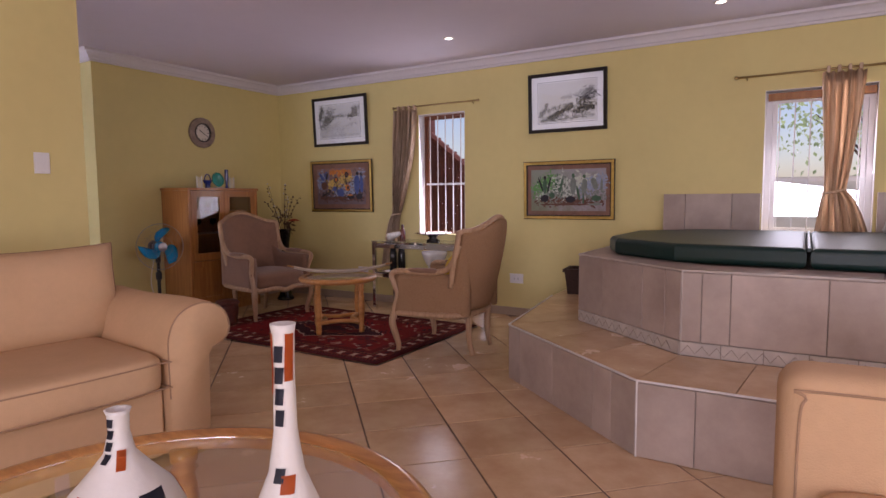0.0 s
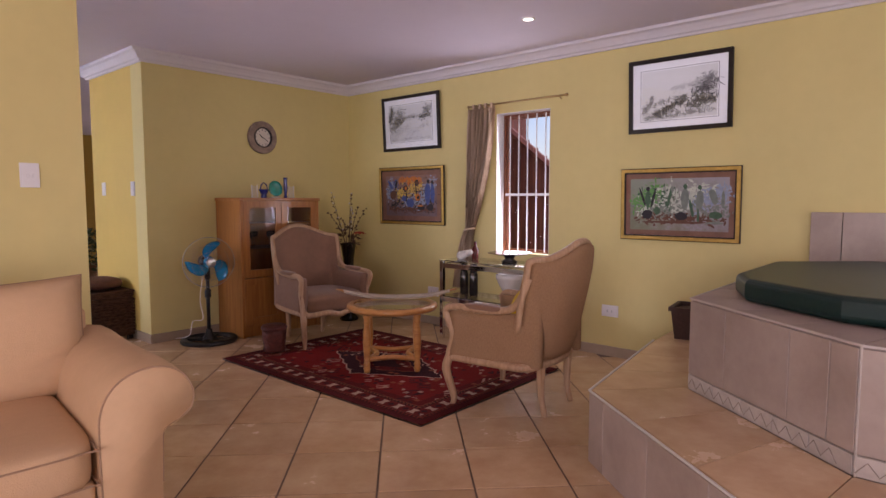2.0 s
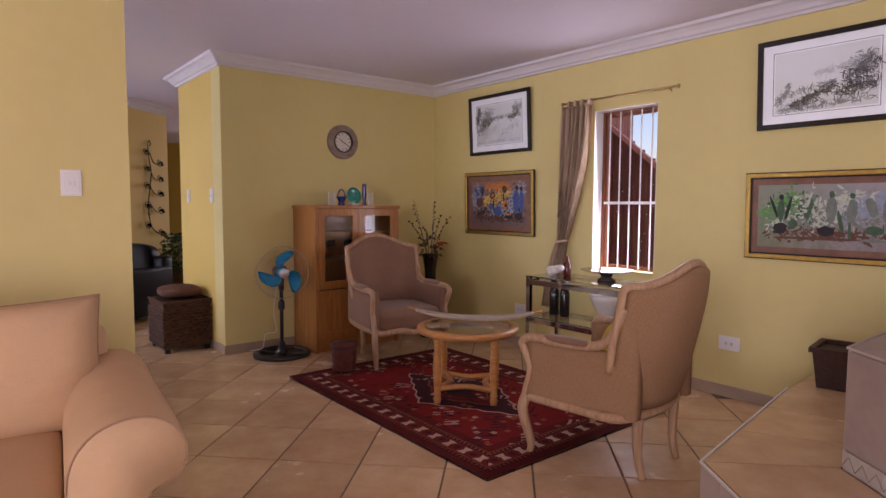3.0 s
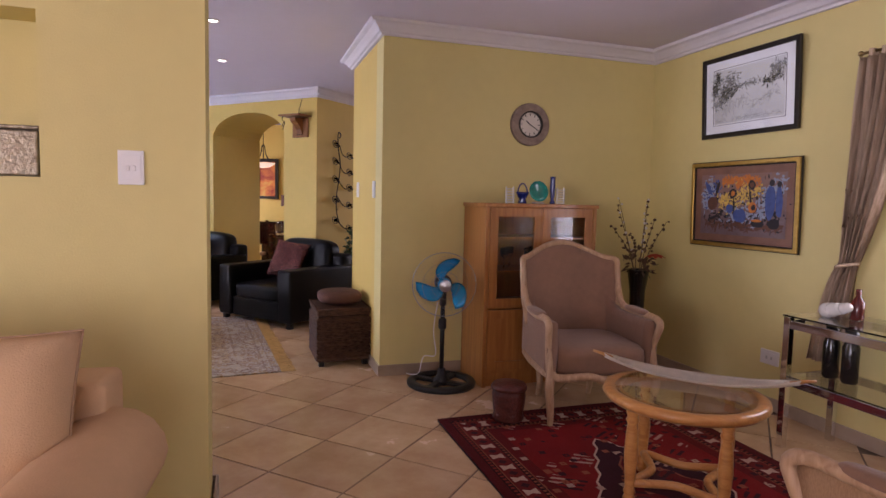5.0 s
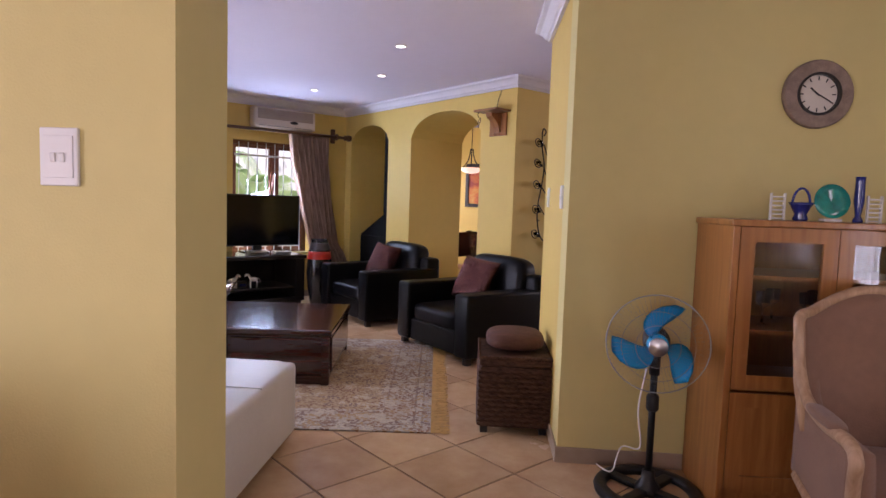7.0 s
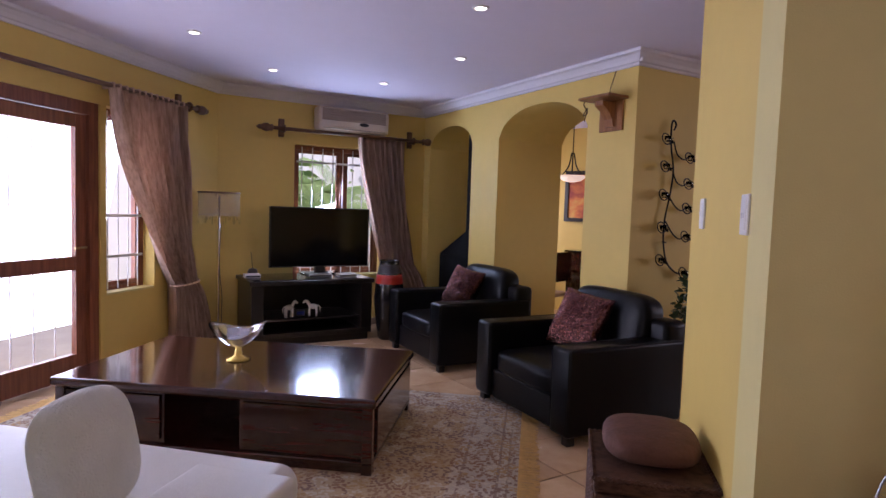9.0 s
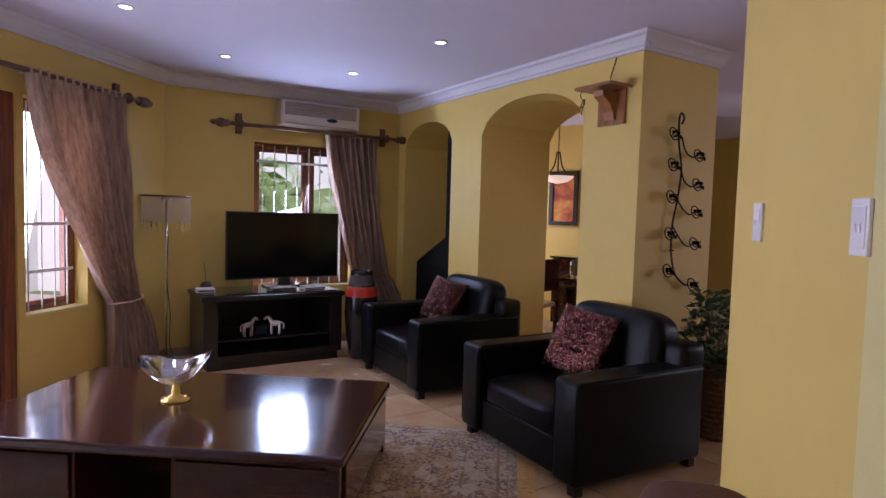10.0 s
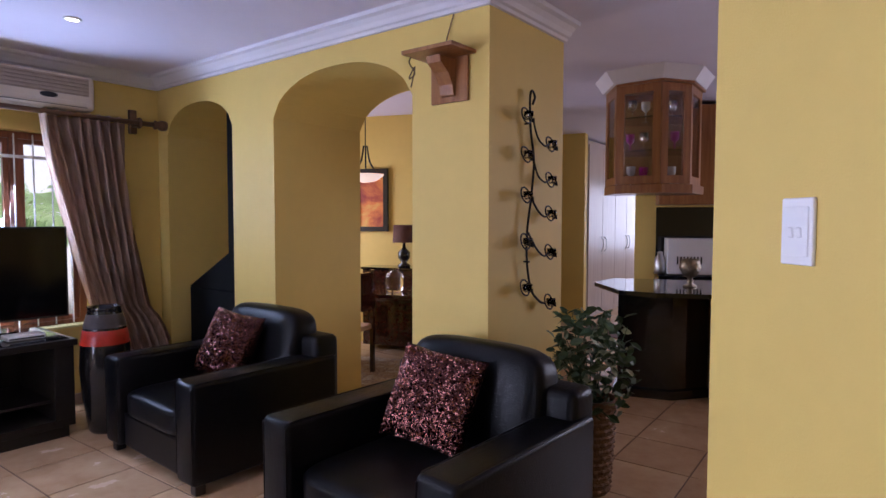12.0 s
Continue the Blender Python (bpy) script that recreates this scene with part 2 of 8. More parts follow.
def wall(name, start, angle, length, thick, openings=(), label="yellow painted plaster wall", height=H, paint="wall"):
    """A wall from start along angle, its room face on the right side, with rectangular openings (from, to, low, high)."""
    bm = bmesh.new()
    x = 0.0
    for a, b, lo, hi in sorted(openings):
        if a > x:
            box(bm, x, a, 0, thick, 0, height)
        if lo > 0:
            box(bm, a, b, 0, thick, 0, lo)
        if hi < height:
            box(bm, a, b, 0, thick, hi, height)
        x = b
    if x < length:
        box(bm, x, length, 0, thick, 0, height)
    return solid(name, bm, paint, label, "wall", pose(*start, 0, 0, 0, angle), "structure")


wall("wall_back", (-6.25, 6.07), 0, 10.15, 0.22, [(2.46, 3.06, 0.82, 2.18), (5.93, 6.70, 0.88, 2.11)])
wall("wall_clock", (-6.005, 3.65), 90, 2.42, 0.24)
wall("wall_passage", (-7.29, 3.65), 0, 1.045, 0.25, paint="wall2")
wall("wall_door", (-4.38, -0.70), 180, 5.50, 0.25, [(1.62, 3.87, 0.0, 2.20), (3.93, 4.50, 0.64, 2.20)], paint="wall2")
wall("wall_tv", (-9.845, -0.70), 133, 2.60, 0.25, [(0.83, 1.93, 0.62, 2.14)], paint="wall2")
# wide openings in these two walls are unseen, placed for the lounge lamps
wall("wall_front", (3.9, -3.0), 180, 8.3, 0.22, [(1.0, 5.0, 0.0, 2.25)])
wall("wall_side", (3.9, 6.3), -90, 9.3, 0.22, [(3.2, 5.6, 0.4, 2.2)])

# dividing wall with a niche, its broad face to the lounge
bm = bmesh.new()
box(bm, -4.335, -4.07, 1.95, 2.516, 0, H)
box(bm, -4.335, -4.07, -3.2, 0.9, 0, H)
box(bm, -4.335, -4.07, 0.9, 1.95, 0, 1.43)
box(bm, -4.335, -4.07, 0.9, 1.95, 2.03, H)
box(bm, -4.335, -4.27, 0.9, 1.95, 1.43, 2.03)
solid("wall_divider", bm, "wall", "yellow plaster dividing wall with a display niche", "wall", None, "structure")

# thick arch wall: local x along the wall from the corner by the window
ARCH = pose(-11.55, 1.125, 0, 0, 0, 43)


def arch_wall():
    L, T, h = 3.47, 0.85, H
    bm = bmesh.new()
    # (left, right, springing, rise, depth)
    arches = [(0.16, 1.13, 2.20, 0.23, 0.60), (1.64, 2.94, 2.20, 0.27, T)]
    xs = [0.0]
    for a, b, sp, rise, depth in arches:
        box(bm, xs[-1], a, 0, T, 0, h)
        n = 20
        top = []
        for i in range(n + 1):
            u = -1 + 2 * i / n
            top.append((a + (b - a) * i / n, sp + rise * (1 - abs(u) ** 2.3) ** 0.62))
        for (x0, z0), (x1, z1) in zip(top, top[1:]):
            v = [bm.verts.new(p) for p in ((x0, 0, z0), (x1, 0, z1), (x1, 0, h), (x0, 0, h), (x0, depth, z0), (x1, depth, z1), (x1, depth, h), (x0, depth, h))]
            for f in ((0, 1, 2, 3), (7, 6, 5, 4), (4, 5, 1, 0), (3, 2, 6, 7)):
                bm.faces.new([v[k] for k in f])
        if depth < T:
            box(bm, a, b, depth, T, 0, h)
        xs.append(b)
    box(bm, xs[-1], L, 0, T, 0, h)
    bmesh.ops.remove_doubles(bm, verts=bm.verts, dist=0.0005)
    return solid("wall_arches", bm, "wall2", "thick yellow plaster wall with two arched openings", "wall", ARCH, "structure")


arch_wall()

# rooms beyond: dining room and kitchen
wall("wall_dining_far", (-14.55, 2.86), 63, 2.0, 0.2, paint="wall2")
# the openings in the next walls are unseen, added for the fill lamps
wall("wall_dining_side", (-11.9, 1.05), 145, 4.2, 0.2, [(0.5, 1.7, 0.9, 2.1)], paint="wall2")
wall("wall_kitchen_pier", (-15.2, 4.4), 54, 2.08, 0.15, paint="wall2")
wall("wall_kitchen_right", (-12.5, 9.6), 0, 6.5, 0.2, [(1.0, 3.0, 1.1, 2.2)], paint="wall2")
wall("wall_corridor_end", (-18.2, 7.0), 43, 6.0, 0.2, [(2.0, 3.6, 0.9, 2.2)], paint="wall2")
wall("wall_kitchen_east", (-6.25, 9.6), -90, 3.53, 0.2, paint="wall2")

HOUSE = [(4.1, -3.21), (4.1, 6.28), (-5.95, 6.28), (-5.95, 9.8), (-10.0, 12.6), (-18.6, 12.6), (-18.6, 6.0), (-15.3, 3.55), (-12.0, 0.92), (-11.74, 0.94), (-10.03, -0.88), (-9.9, -0.94), (-4.5, -0.94), (-4.5, -3.21)]
bm = prism(bmesh.new(), HOUSE, H, H + 0.12)
solid("ceiling", bm, "ceiling", "smooth white painted ceiling", "ceiling", None, "structure")


def sweep(bm, line, profile, closed=False):
    """Carries a profile of (out, z) along a level line with mitred corners; out is to the right of the way."""
    pts = [Vector((x, y)) for x, y in line]
    rings = []
    for i, p in enumerate(pts):
        a = (pts[i] - pts[i - 1]).normalized() if i else (pts[1] - pts[0]).normalized()
        b = (pts[i + 1] - pts[i]).normalized() if i < len(pts) - 1 else a
        na, nb = Vector((a.y, -a.x)), Vector((b.y, -b.x))
        mv = (na + nb)
        mv = mv / max(0.2, mv.dot(na))
        rings.append([bm.verts.new((p.x + mv.x * o, p.y + mv.y * o, z)) for o, z in profile])
    k = len(profile)
    for a, b in zip(rings, rings[1:]):
        for i in range(k):
            bm.faces.new((a[i], a[(i + 1) % k], b[(i + 1) % k], b[i]))
    bm.faces.new(rings[0])
    bm.faces.new(list(reversed(rings[-1])))
    return bm


CORNICE = [(0.0, 2.598), (0.022, 2.598), (0.028, 2.615), (0.045, 2.622), (0.06, 2.645), (0.085, 2.668), (0.112, 2.678), (0.118, 2.699), (0.0, 2.699)]
LINES = [
    [(-7.29, 3.9), (-7.29, 3.65), (-6.005, 3.65), (-6.005, 6.07), (3.9, 6.07)],
    [(-4.37, -0.70), (-9.845, -0.70), (-11.55, 1.125), (-9.012, 3.491), (-9.592, 4.113)],
    [(-4.07, -3.0), (-4.07, 2.53), (-4.37, 2.53), (-4.37, -0.7)],
]
for line in LINES:
    bm = sweep(bmesh.new(), line, CORNICE)
    bmesh.ops.recalc_face_normals(bm, faces=bm.faces)
    solid("trim_cornice", bm, "cornice", "white moulded plaster cornice", "cornice", None, "structure")
SKIRT = [(0.0, 0.001), (0.012, 0.001), (0.012, 0.082), (0.009, 0.086), (0.0, 0.086)]
for line in ([(-7.29, 3.9), (-7.29, 3.65), (-6.005, 3.65), (-6.005, 6.07), (-1.95, 6.07)], [(-4.37, -0.70), (-5.99, -0.70)], [(-8.26, -0.70), (-9.845, -0.70), (-11.55, 1.125), (-11.43, 1.237)],
             [(-10.72, 1.898), (-10.354, 2.24)], [(-9.40, 3.13), (-9.012, 3.491), (-9.592, 4.113)], [(-4.07, -3.0), (-4.07, 2.53), (-4.37, 2.53), (-4.37, -0.7)]):
    bm = sweep(bmesh.new(), line, SKIRT)
    bmesh.ops.recalc_face_normals(bm, faces=bm.faces)
    solid("baseboard", bm, "skirt_tile", "narrow tiled skirting along the wall", "skirting", None, "structure")

# dentils under the cornice of the arch wall
bm = bmesh.new()
for i in range(84):
    box(bm, 0.03 + i * 0.042, 0.052 + i * 0.042, -0.040, -0.022, 2.618, 2.642)
solid("trim_dentils", bm, "cornice", "row of small white plaster dentils", "cornice", ARCH, "structure")

# ---- lounge: materials ----


def stripe(name, c0, c1, rough=0.8, scale=90.0, axis=(1, 0, 0), bump=0.5, noise_amt=0.25):
    """Woven cloth with fine ribs along one axis."""
    m = mat(name, c0, rough, var=0)
    t = m.node_tree
    p = t.nodes["Principled BSDF"]
    p.inputs["Sheen Weight"].default_value = 0.0
    p.inputs["Specular IOR Level"].default_value = 0.15
    co = t.nodes.new("ShaderNodeTexCoord")
    mp = t.nodes.new("ShaderNodeMapping")
    mp.inputs["Scale"].default_value = [a if a else 0.06 for a in axis]
    a = t.nodes.new("ShaderNodeTexNoise")
    a.inputs["Scale"].default_value, a.inputs["Detail"].default_value = scale, 5
    b = t.nodes.new("ShaderNodeTexNoise")
    b.inputs["Scale"].default_value = 5.0
    mx = t.nodes.new("ShaderNodeMath")
    mx.operation = "MULTIPLY_ADD"
    mx.inputs[1].default_value = noise_amt
    r = t.nodes.new("ShaderNodeValToRGB")
    r.color_ramp.elements[0].position, r.color_ramp.elements[1].position = 0.42, 0.75
    r.color_ramp.elements[0].color, r.color_ramp.elements[1].color = (*c0, 1), (*c1, 1)
    d = t.nodes.new("ShaderNodeBump")
    d.inputs["Strength"].default_value, d.inputs["Distance"].default_value = bump, 0.004
    t.links.new(co.outputs["Object"], mp.inputs[0])
    t.links.new(mp.outputs[0], a.inputs["Vector"])
    t.links.new(co.outputs["Object"], b.inputs["Vector"])
    t.links.new(b.outputs[0], mx.inputs[0])
    t.links.new(a.outputs[0], mx.inputs[2])
    t.links.new(mx.outputs[0], r.inputs[0])
    t.links.new(r.outputs[0], p.inputs["Base Color"])
    t.links.new(a.outputs[0], d.inputs["Height"])
    t.links.new(d.outputs[0], p.inputs["Normal"])
    return m


def picture_mat(name, colors, scale, rough=0.25, stretch=(1, 1, 1), dist=1.5, lo=0.32, hi=0.68):
    """A print or painting: patches of the given colours."""
    m = mat(name, colors[0], rough, var=0)
    t = m.node_tree
    p = t.nodes["Principled BSDF"]
    co = t.nodes.new("ShaderNodeTexCoord")
    mp = t.nodes.new("ShaderNodeMapping")
    mp.inputs["Scale"].default_value = stretch
    a = t.nodes.new("ShaderNodeTexNoise")
    a.inputs["Scale"].default_value, a.inputs["Detail"].default_value, a.inputs["Distortion"].default_value = scale, 6, dist
    a.inputs["Roughness"].default_value = 0.62
    r = t.nodes.new("ShaderNodeValToRGB")
    while len(r.color_ramp.elements) < len(colors):
        r.color_ramp.elements.new(0.5)
    for i, c in enumerate(colors):
        r.color_ramp.elements[i].position = lo + (hi - lo) * i / (len(colors) - 1)
        r.color_ramp.elements[i].color = (*c, 1)
    t.links.new(co.outputs["Object"], mp.inputs[0])
    t.links.new(mp.outputs[0], a.inputs["Vector"])
    t.links.new(a.outputs[0], r.inputs[0])
    t.links.new(r.outputs[0], p.inputs["Base Color"])
    p.inputs["Coat Weight"].default_value = 0.3
    return m


def oriental_mat(name, hx, hy):
    """A red oriental rug: dark edge, a border of cream blocks, a zigzag medallion in a red field."""
    m = mat(name, (0.2, 0.02, 0.02), 0.95, var=0)
    t = m.node_tree
    L = t.links.new
    p = t.nodes["Principled BSDF"]
    p.inputs["Sheen Weight"].default_value = 0.0
    p.inputs["Specular IOR Level"].default_value = 0.15
    co = t.nodes.new("ShaderNodeTexCoord")
    sx = t.nodes.new("ShaderNodeSeparateXYZ")
    L(co.outputs["Object"], sx.inputs[0])

    def op(kind, a, b=0.0, c=None):
        n = t.nodes.new("ShaderNodeMath")
        n.operation = kind
        for i, v in enumerate((a, b, c)):
            if v is None:
                continue
            if isinstance(v, (int, float)):
                n.inputs[i].default_value = v
            else:
                L(v, n.inputs[i])
        return n.outputs[0]

    def between(v, a, b):
        return op("MULTIPLY", op("GREATER_THAN", v, a), op("LESS_THAN", v, b))

    def lay(under, mask, color):
        n = t.nodes.new("ShaderNodeMix")
        n.data_type = "RGBA"
        L(mask, n.inputs[0])
        if isinstance(under, tuple):
            n.inputs[6].default_value = (*under, 1)
        else:
            L(under, n.inputs[6])
        if isinstance(color, tuple):
            n.inputs[7].default_value = (*color, 1)
        else:
            L(color, n.inputs[7])
        return n.outputs[2]

    ax, ay = op("ABSOLUTE", sx.outputs[0]), op("ABSOLUTE", sx.outputs[1])
    dx, dy = op("SUBTRACT", hx, ax), op("SUBTRACT", hy, ay)
    d = op("MINIMUM", dx, dy)
    # the way along the border
    flat = op("LESS_THAN", dy, dx)
    s = op("ADD", op("MULTIPLY", flat, sx.outputs[0]), op("MULTIPLY", op("SUBTRACT", 1.0, flat), sx.outputs[1]))
    dark, wine, red, cream, navy, rust = (0.028, 0.007, 0.008), (0.11, 0.009, 0.009), (0.175, 0.011, 0.010), (0.44, 0.31, 0.23), (0.040, 0.010, 0.014), (0.24, 0.07, 0.035)
    col = lay(red, op("LESS_THAN", d, 0.30), wine)
    # medallion with a stepped outline
    zig = op("MULTIPLY", op("PINGPONG", ax, 0.07), 0.9)
    e = op("ADD", op("ADD", op("DIVIDE", ax, 0.62), op("DIVIDE", ay, 0.36)), zig)
    col = lay(col, op("LESS_THAN", e, 1.06), cream)
    col = lay(col, op("LESS_THAN", e, 1.02), navy)
    col = lay(col, op("LESS_THAN", e, 0.66), rust)
    col = lay(col, op("LESS_THAN", e, 0.62), wine)
    col = lay(col, op("LESS_THAN", e, 0.34), navy)
    # comb-like motifs strewn in the field
    vo = t.nodes.new("ShaderNodeTexVoronoi")
    vo.distance, vo.inputs["Scale"].default_value, vo.inputs["Randomness"].default_value = "MANHATTAN", 6.0, 0.8
    L(co.outputs["Object"], vo.inputs["Vector"])
    sc = t.nodes.new("ShaderNodeSeparateColor")
    L(vo.outputs["Color"], sc.inputs[0])
    comb = op("LESS_THAN", op("PINGPONG", op("ADD", sx.outputs[0], op("MULTIPLY", ay, 0.6)), 0.026), 0.012)
    near = between(vo.outputs["Distance"], 0.22, 0.58)
    field = op("GREATER_THAN", d, 0.24)
    hit = op("MULTIPLY", op("MULTIPLY", near, comb), field)
    col = lay(col, op("MULTIPLY", hit, op("GREATER_THAN", sc.outputs[0], 0.60)), (0.36, 0.22, 0.16))
    col = lay(col, op("MULTIPLY", hit, op("LESS_THAN", sc.outputs[0], 0.50)), navy)
    # small scattered figures
    vs = t.nodes.new("ShaderNodeTexVoronoi")
    vs.distance, vs.inputs["Scale"].default_value, vs.inputs["Randomness"].default_value = "CHEBYCHEV", 15.0, 0.9
    L(co.outputs["Object"], vs.inputs["Vector"])
    ss = t.nodes.new("ShaderNodeSeparateColor")
    L(vs.outputs["Color"], ss.inputs[0])
    spot = op("MULTIPLY", between(vs.outputs["Distance"], 0.08, 0.27), op("GREATER_THAN", e, 0.34))
    for lo_, hi_, c_ in ((0.0, 0.30, navy), (0.30, 0.52, rust), (0.88, 1.0, (0.34, 0.23, 0.17))):
        col = lay(col, op("MULTIPLY", spot, between(ss.outputs[0], lo_, hi_)), c_)
    # borders from the inside outwards
    col = lay(col, op("LESS_THAN", d, 0.235), rust)
    col = lay(col, op("LESS_THAN", d, 0.228), dark)
    tooth = op("LESS_THAN", op("PINGPONG", s, 0.016), 0.008)
    col = lay(col, op("MULTIPLY", between(d, 0.205, 0.222), tooth), rust)
    col = lay(col, op("LESS_THAN", d, 0.198), (0.13, 0.014, 0.012))
    q = op("PINGPONG", s, 0.068)
    mid = op("ABSOLUTE", op("SUBTRACT", d, 0.147))
    wide = op("ADD", 0.014, op("MULTIPLY", mid, 0.45))
    col = lay(col, op("MULTIPLY", op("LESS_THAN", q, wide), op("LESS_THAN", mid, 0.036)), cream)
    col = lay(col, op("MULTIPLY", op("LESS_THAN", op("ADD", op("SUBTRACT", 0.068, q), mid), 0.026), op("LESS_THAN", mid, 0.04)), navy)
    col = lay(col, op("LESS_THAN", d, 0.098), rust)
    col = lay(col, op("LESS_THAN", d, 0.092), dark)
    col = lay(col, op("MULTIPLY", between(d, 0.066, 0.086), tooth), (0.22, 0.03, 0.02))
    col = lay(col, op("LESS_THAN", d, 0.058), (0.085, 0.009, 0.010))
    nz = t.nodes.new("ShaderNodeTexNoise")
    nz.inputs["Scale"].default_value = 240
    L(co.outputs["Object"], nz.inputs["Vector"])
    big = t.nodes.new("ShaderNodeTexNoise")
    big.inputs["Scale"].default_value = 3.0
    L(co.outputs["Object"], big.inputs["Vector"])
    v = op("ADD", op("MULTIPLY", nz.outputs[0], 0.55), op("MULTIPLY", big.outputs[0], 0.7))
    hs = t.nodes.new("ShaderNodeHueSaturation")
    L(op("ADD", v, 0.40), hs.inputs["Value"])
    L(col, hs.inputs["Color"])
    L(hs.outputs[0], p.inputs["Base Color"])
    bp = t.nodes.new("ShaderNodeBump")
    bp.inputs["Strength"].default_value, bp.inputs["Distance"].default_value = 0.5, 0.004
    L(nz.outputs[0], bp.inputs["Height"])
    L(bp.outputs[0], p.inputs["Normal"])
    return m


def rug_mat(name, hx, hy, bands, field, motif, scale, motif_low=0.55):
    """A woven rug: bands by the distance from the edge, and small motifs strewn over all."""
    m = mat(name, field, 0.95, var=0)
    t = m.node_tree
    L = t.links.new
    p = t.nodes["Principled BSDF"]
    p.inputs["Sheen Weight"].default_value = 0.2
    co = t.nodes.new("ShaderNodeTexCoord")
    sx = t.nodes.new("ShaderNodeSeparateXYZ")
    L(co.outputs["Object"], sx.inputs[0])

    def op(kind, a, b=None):
        n = t.nodes.new("ShaderNodeMath")
        n.operation = kind
        for i, v in enumerate((a, b)):
            if v is None:
                continue
            if isinstance(v, (int, float)):
                n.inputs[i].default_value = v
            else:
                L(v, n.inputs[i])
        return n.outputs[0]

    dx = op("SUBTRACT", hx, op("ABSOLUTE", sx.outputs[0]))
    dy = op("SUBTRACT", hy, op("ABSOLUTE", sx.outputs[1]))
    d = op("MINIMUM", dx, dy)
    r = t.nodes.new("ShaderNodeValToRGB")
    r.color_ramp.interpolation = "CONSTANT"
    while len(r.color_ramp.elements) < len(bands):
        r.color_ramp.elements.new(0.5)
    for i, (pos, c) in enumerate(bands):
        r.color_ramp.elements[i].position = pos
        r.color_ramp.elements[i].color = (*c, 1)
    L(d, r.inputs[0])
    vo = t.nodes.new("ShaderNodeTexVoronoi")
    vo.distance, vo.inputs["Scale"].default_value = "MANHATTAN", scale
    L(co.outputs["Object"], vo.inputs["Vector"])
    wv = t.nodes.new("ShaderNodeTexVoronoi")
    wv.distance, wv.inputs["Scale"].default_value = "CHEBYCHEV", scale * 3.1
    L(co.outputs["Object"], wv.inputs["Vector"])
    sel = op("MULTIPLY", op("GREATER_THAN", vo.outputs["Distance"], motif_low), op("LESS_THAN", wv.outputs["Distance"], 0.42))
    r2 = t.nodes.new("ShaderNodeValToRGB")
    r2.color_ramp.interpolation = "CONSTANT"
    while len(r2.color_ramp.elements) < len(motif):
        r2.color_ramp.elements.new(0.5)
    for i, c in enumerate(motif):
        r2.color_ramp.elements[i].position = i / len(motif)
        r2.color_ramp.elements[i].color = (*c, 1)
    sc = t.nodes.new("ShaderNodeSeparateColor")
    L(vo.outputs["Color"], sc.inputs[0])
    L(sc.outputs[0], r2.inputs[0])
    mx = t.nodes.new("ShaderNodeMix")
    mx.data_type = "RGBA"
    L(sel, mx.inputs[0])
    L(r.outputs[0], mx.inputs[6])
    L(r2.outputs[0], mx.inputs[7])
    nz = t.nodes.new("ShaderNodeTexNoise")
    nz.inputs["Scale"].default_value = 260
    L(co.outputs["Object"], nz.inputs["Vector"])
    mr = t.nodes.new("ShaderNodeMapRange")
    mr.inputs[3].default_value, mr.inputs[4].default_value = 0.7, 1.2
    L(nz.outputs[0], mr.inputs[0])
    hs = t.nodes.new("ShaderNodeHueSaturation")
    hs.inputs["Saturation"].default_value = 1.35
    L(mr.outputs[0], hs.inputs["Value"])
    L(mx.outputs[2], hs.inputs["Color"])
    L(hs.outputs[0], p.inputs["Base Color"])
    bp = t.nodes.new("ShaderNodeBump")
    bp.inputs["Strength"].default_value, bp.inputs["Distance"].default_value = 0.5, 0.004
    L(nz.outputs[0], bp.inputs["Height"])
    L(bp.outputs[0], p.inputs["Normal"])
    return m


M["cream"] = mat("cream_cotton_slipcover", (0.60, 0.385, 0.215), 0.9, var=0.07, scale=4, bump=0.25, bscale=220)
M["piping"] = mat("brown_piping", (0.36, 0.22, 0.13), 0.9, var=0.1, scale=20)
M["velvet"] = mat("mauve_brown_velvet", (0.215, 0.108, 0.062), 0.75, var=0.2, scale=3, bump=0.2, bscale=150)
M["velvet"].node_tree.nodes["Principled BSDF"].inputs["Sheen Weight"].default_value = 0.2
M["cord"] = stripe("ribbed_tan_upholstery", (0.27, 0.15, 0.08), (0.33, 0.195, 0.105), 0.85, 260, (1, 1, 0.3), 0.3)
M["limed"] = wood("limed_pale_wood", (0.34, 0.19, 0.10), (0.50, 0.32, 0.19), 0.5, 4, 2, 0.05)
M["oak"] = wood("honey_oak", (0.30, 0.11, 0.024), (0.43, 0.18, 0.046), 0.35, 3, 2, 0.3)
M["pine"] = wood("varnished_orange_pine", (0.40, 0.16, 0.045), (0.58, 0.27, 0.08), 0.28, 4, 0, 0.4)
M["black_plastic"] = mat("black_plastic", (0.012, 0.012, 0.013), 0.4, var=0.2)
M["blue_blade"] = mat("translucent_blue_blade", (0.005, 0.38, 0.70), 0.25, var=0.05, coat=0.4)
M["blue_glass"] = mat("cobalt_glass", (0.01, 0.02, 0.16), 0.1, var=0.1, coat=0.6)
M["green_glass"] = mat("blue_green_glass_plate", (0.0, 0.20, 0.16), 0.12, var=0.6, scale=18, coat=0.6)
M["brass"] = mat("aged_brass_rod", (0.42, 0.30, 0.14), 0.35, 1.0, var=0.15)
M["gold"] = mat("gilt_frame", (0.50, 0.33, 0.09), 0.35, 0.8, var=0.2, scale=25, bump=0.3, bscale=90)
M["ebony"] = mat("black_lacquer_frame", (0.015, 0.011, 0.01), 0.3, var=0.15)
M["mount"] = mat("white_mount_card", (0.72, 0.72, 0.73), 0.7, var=0.02)
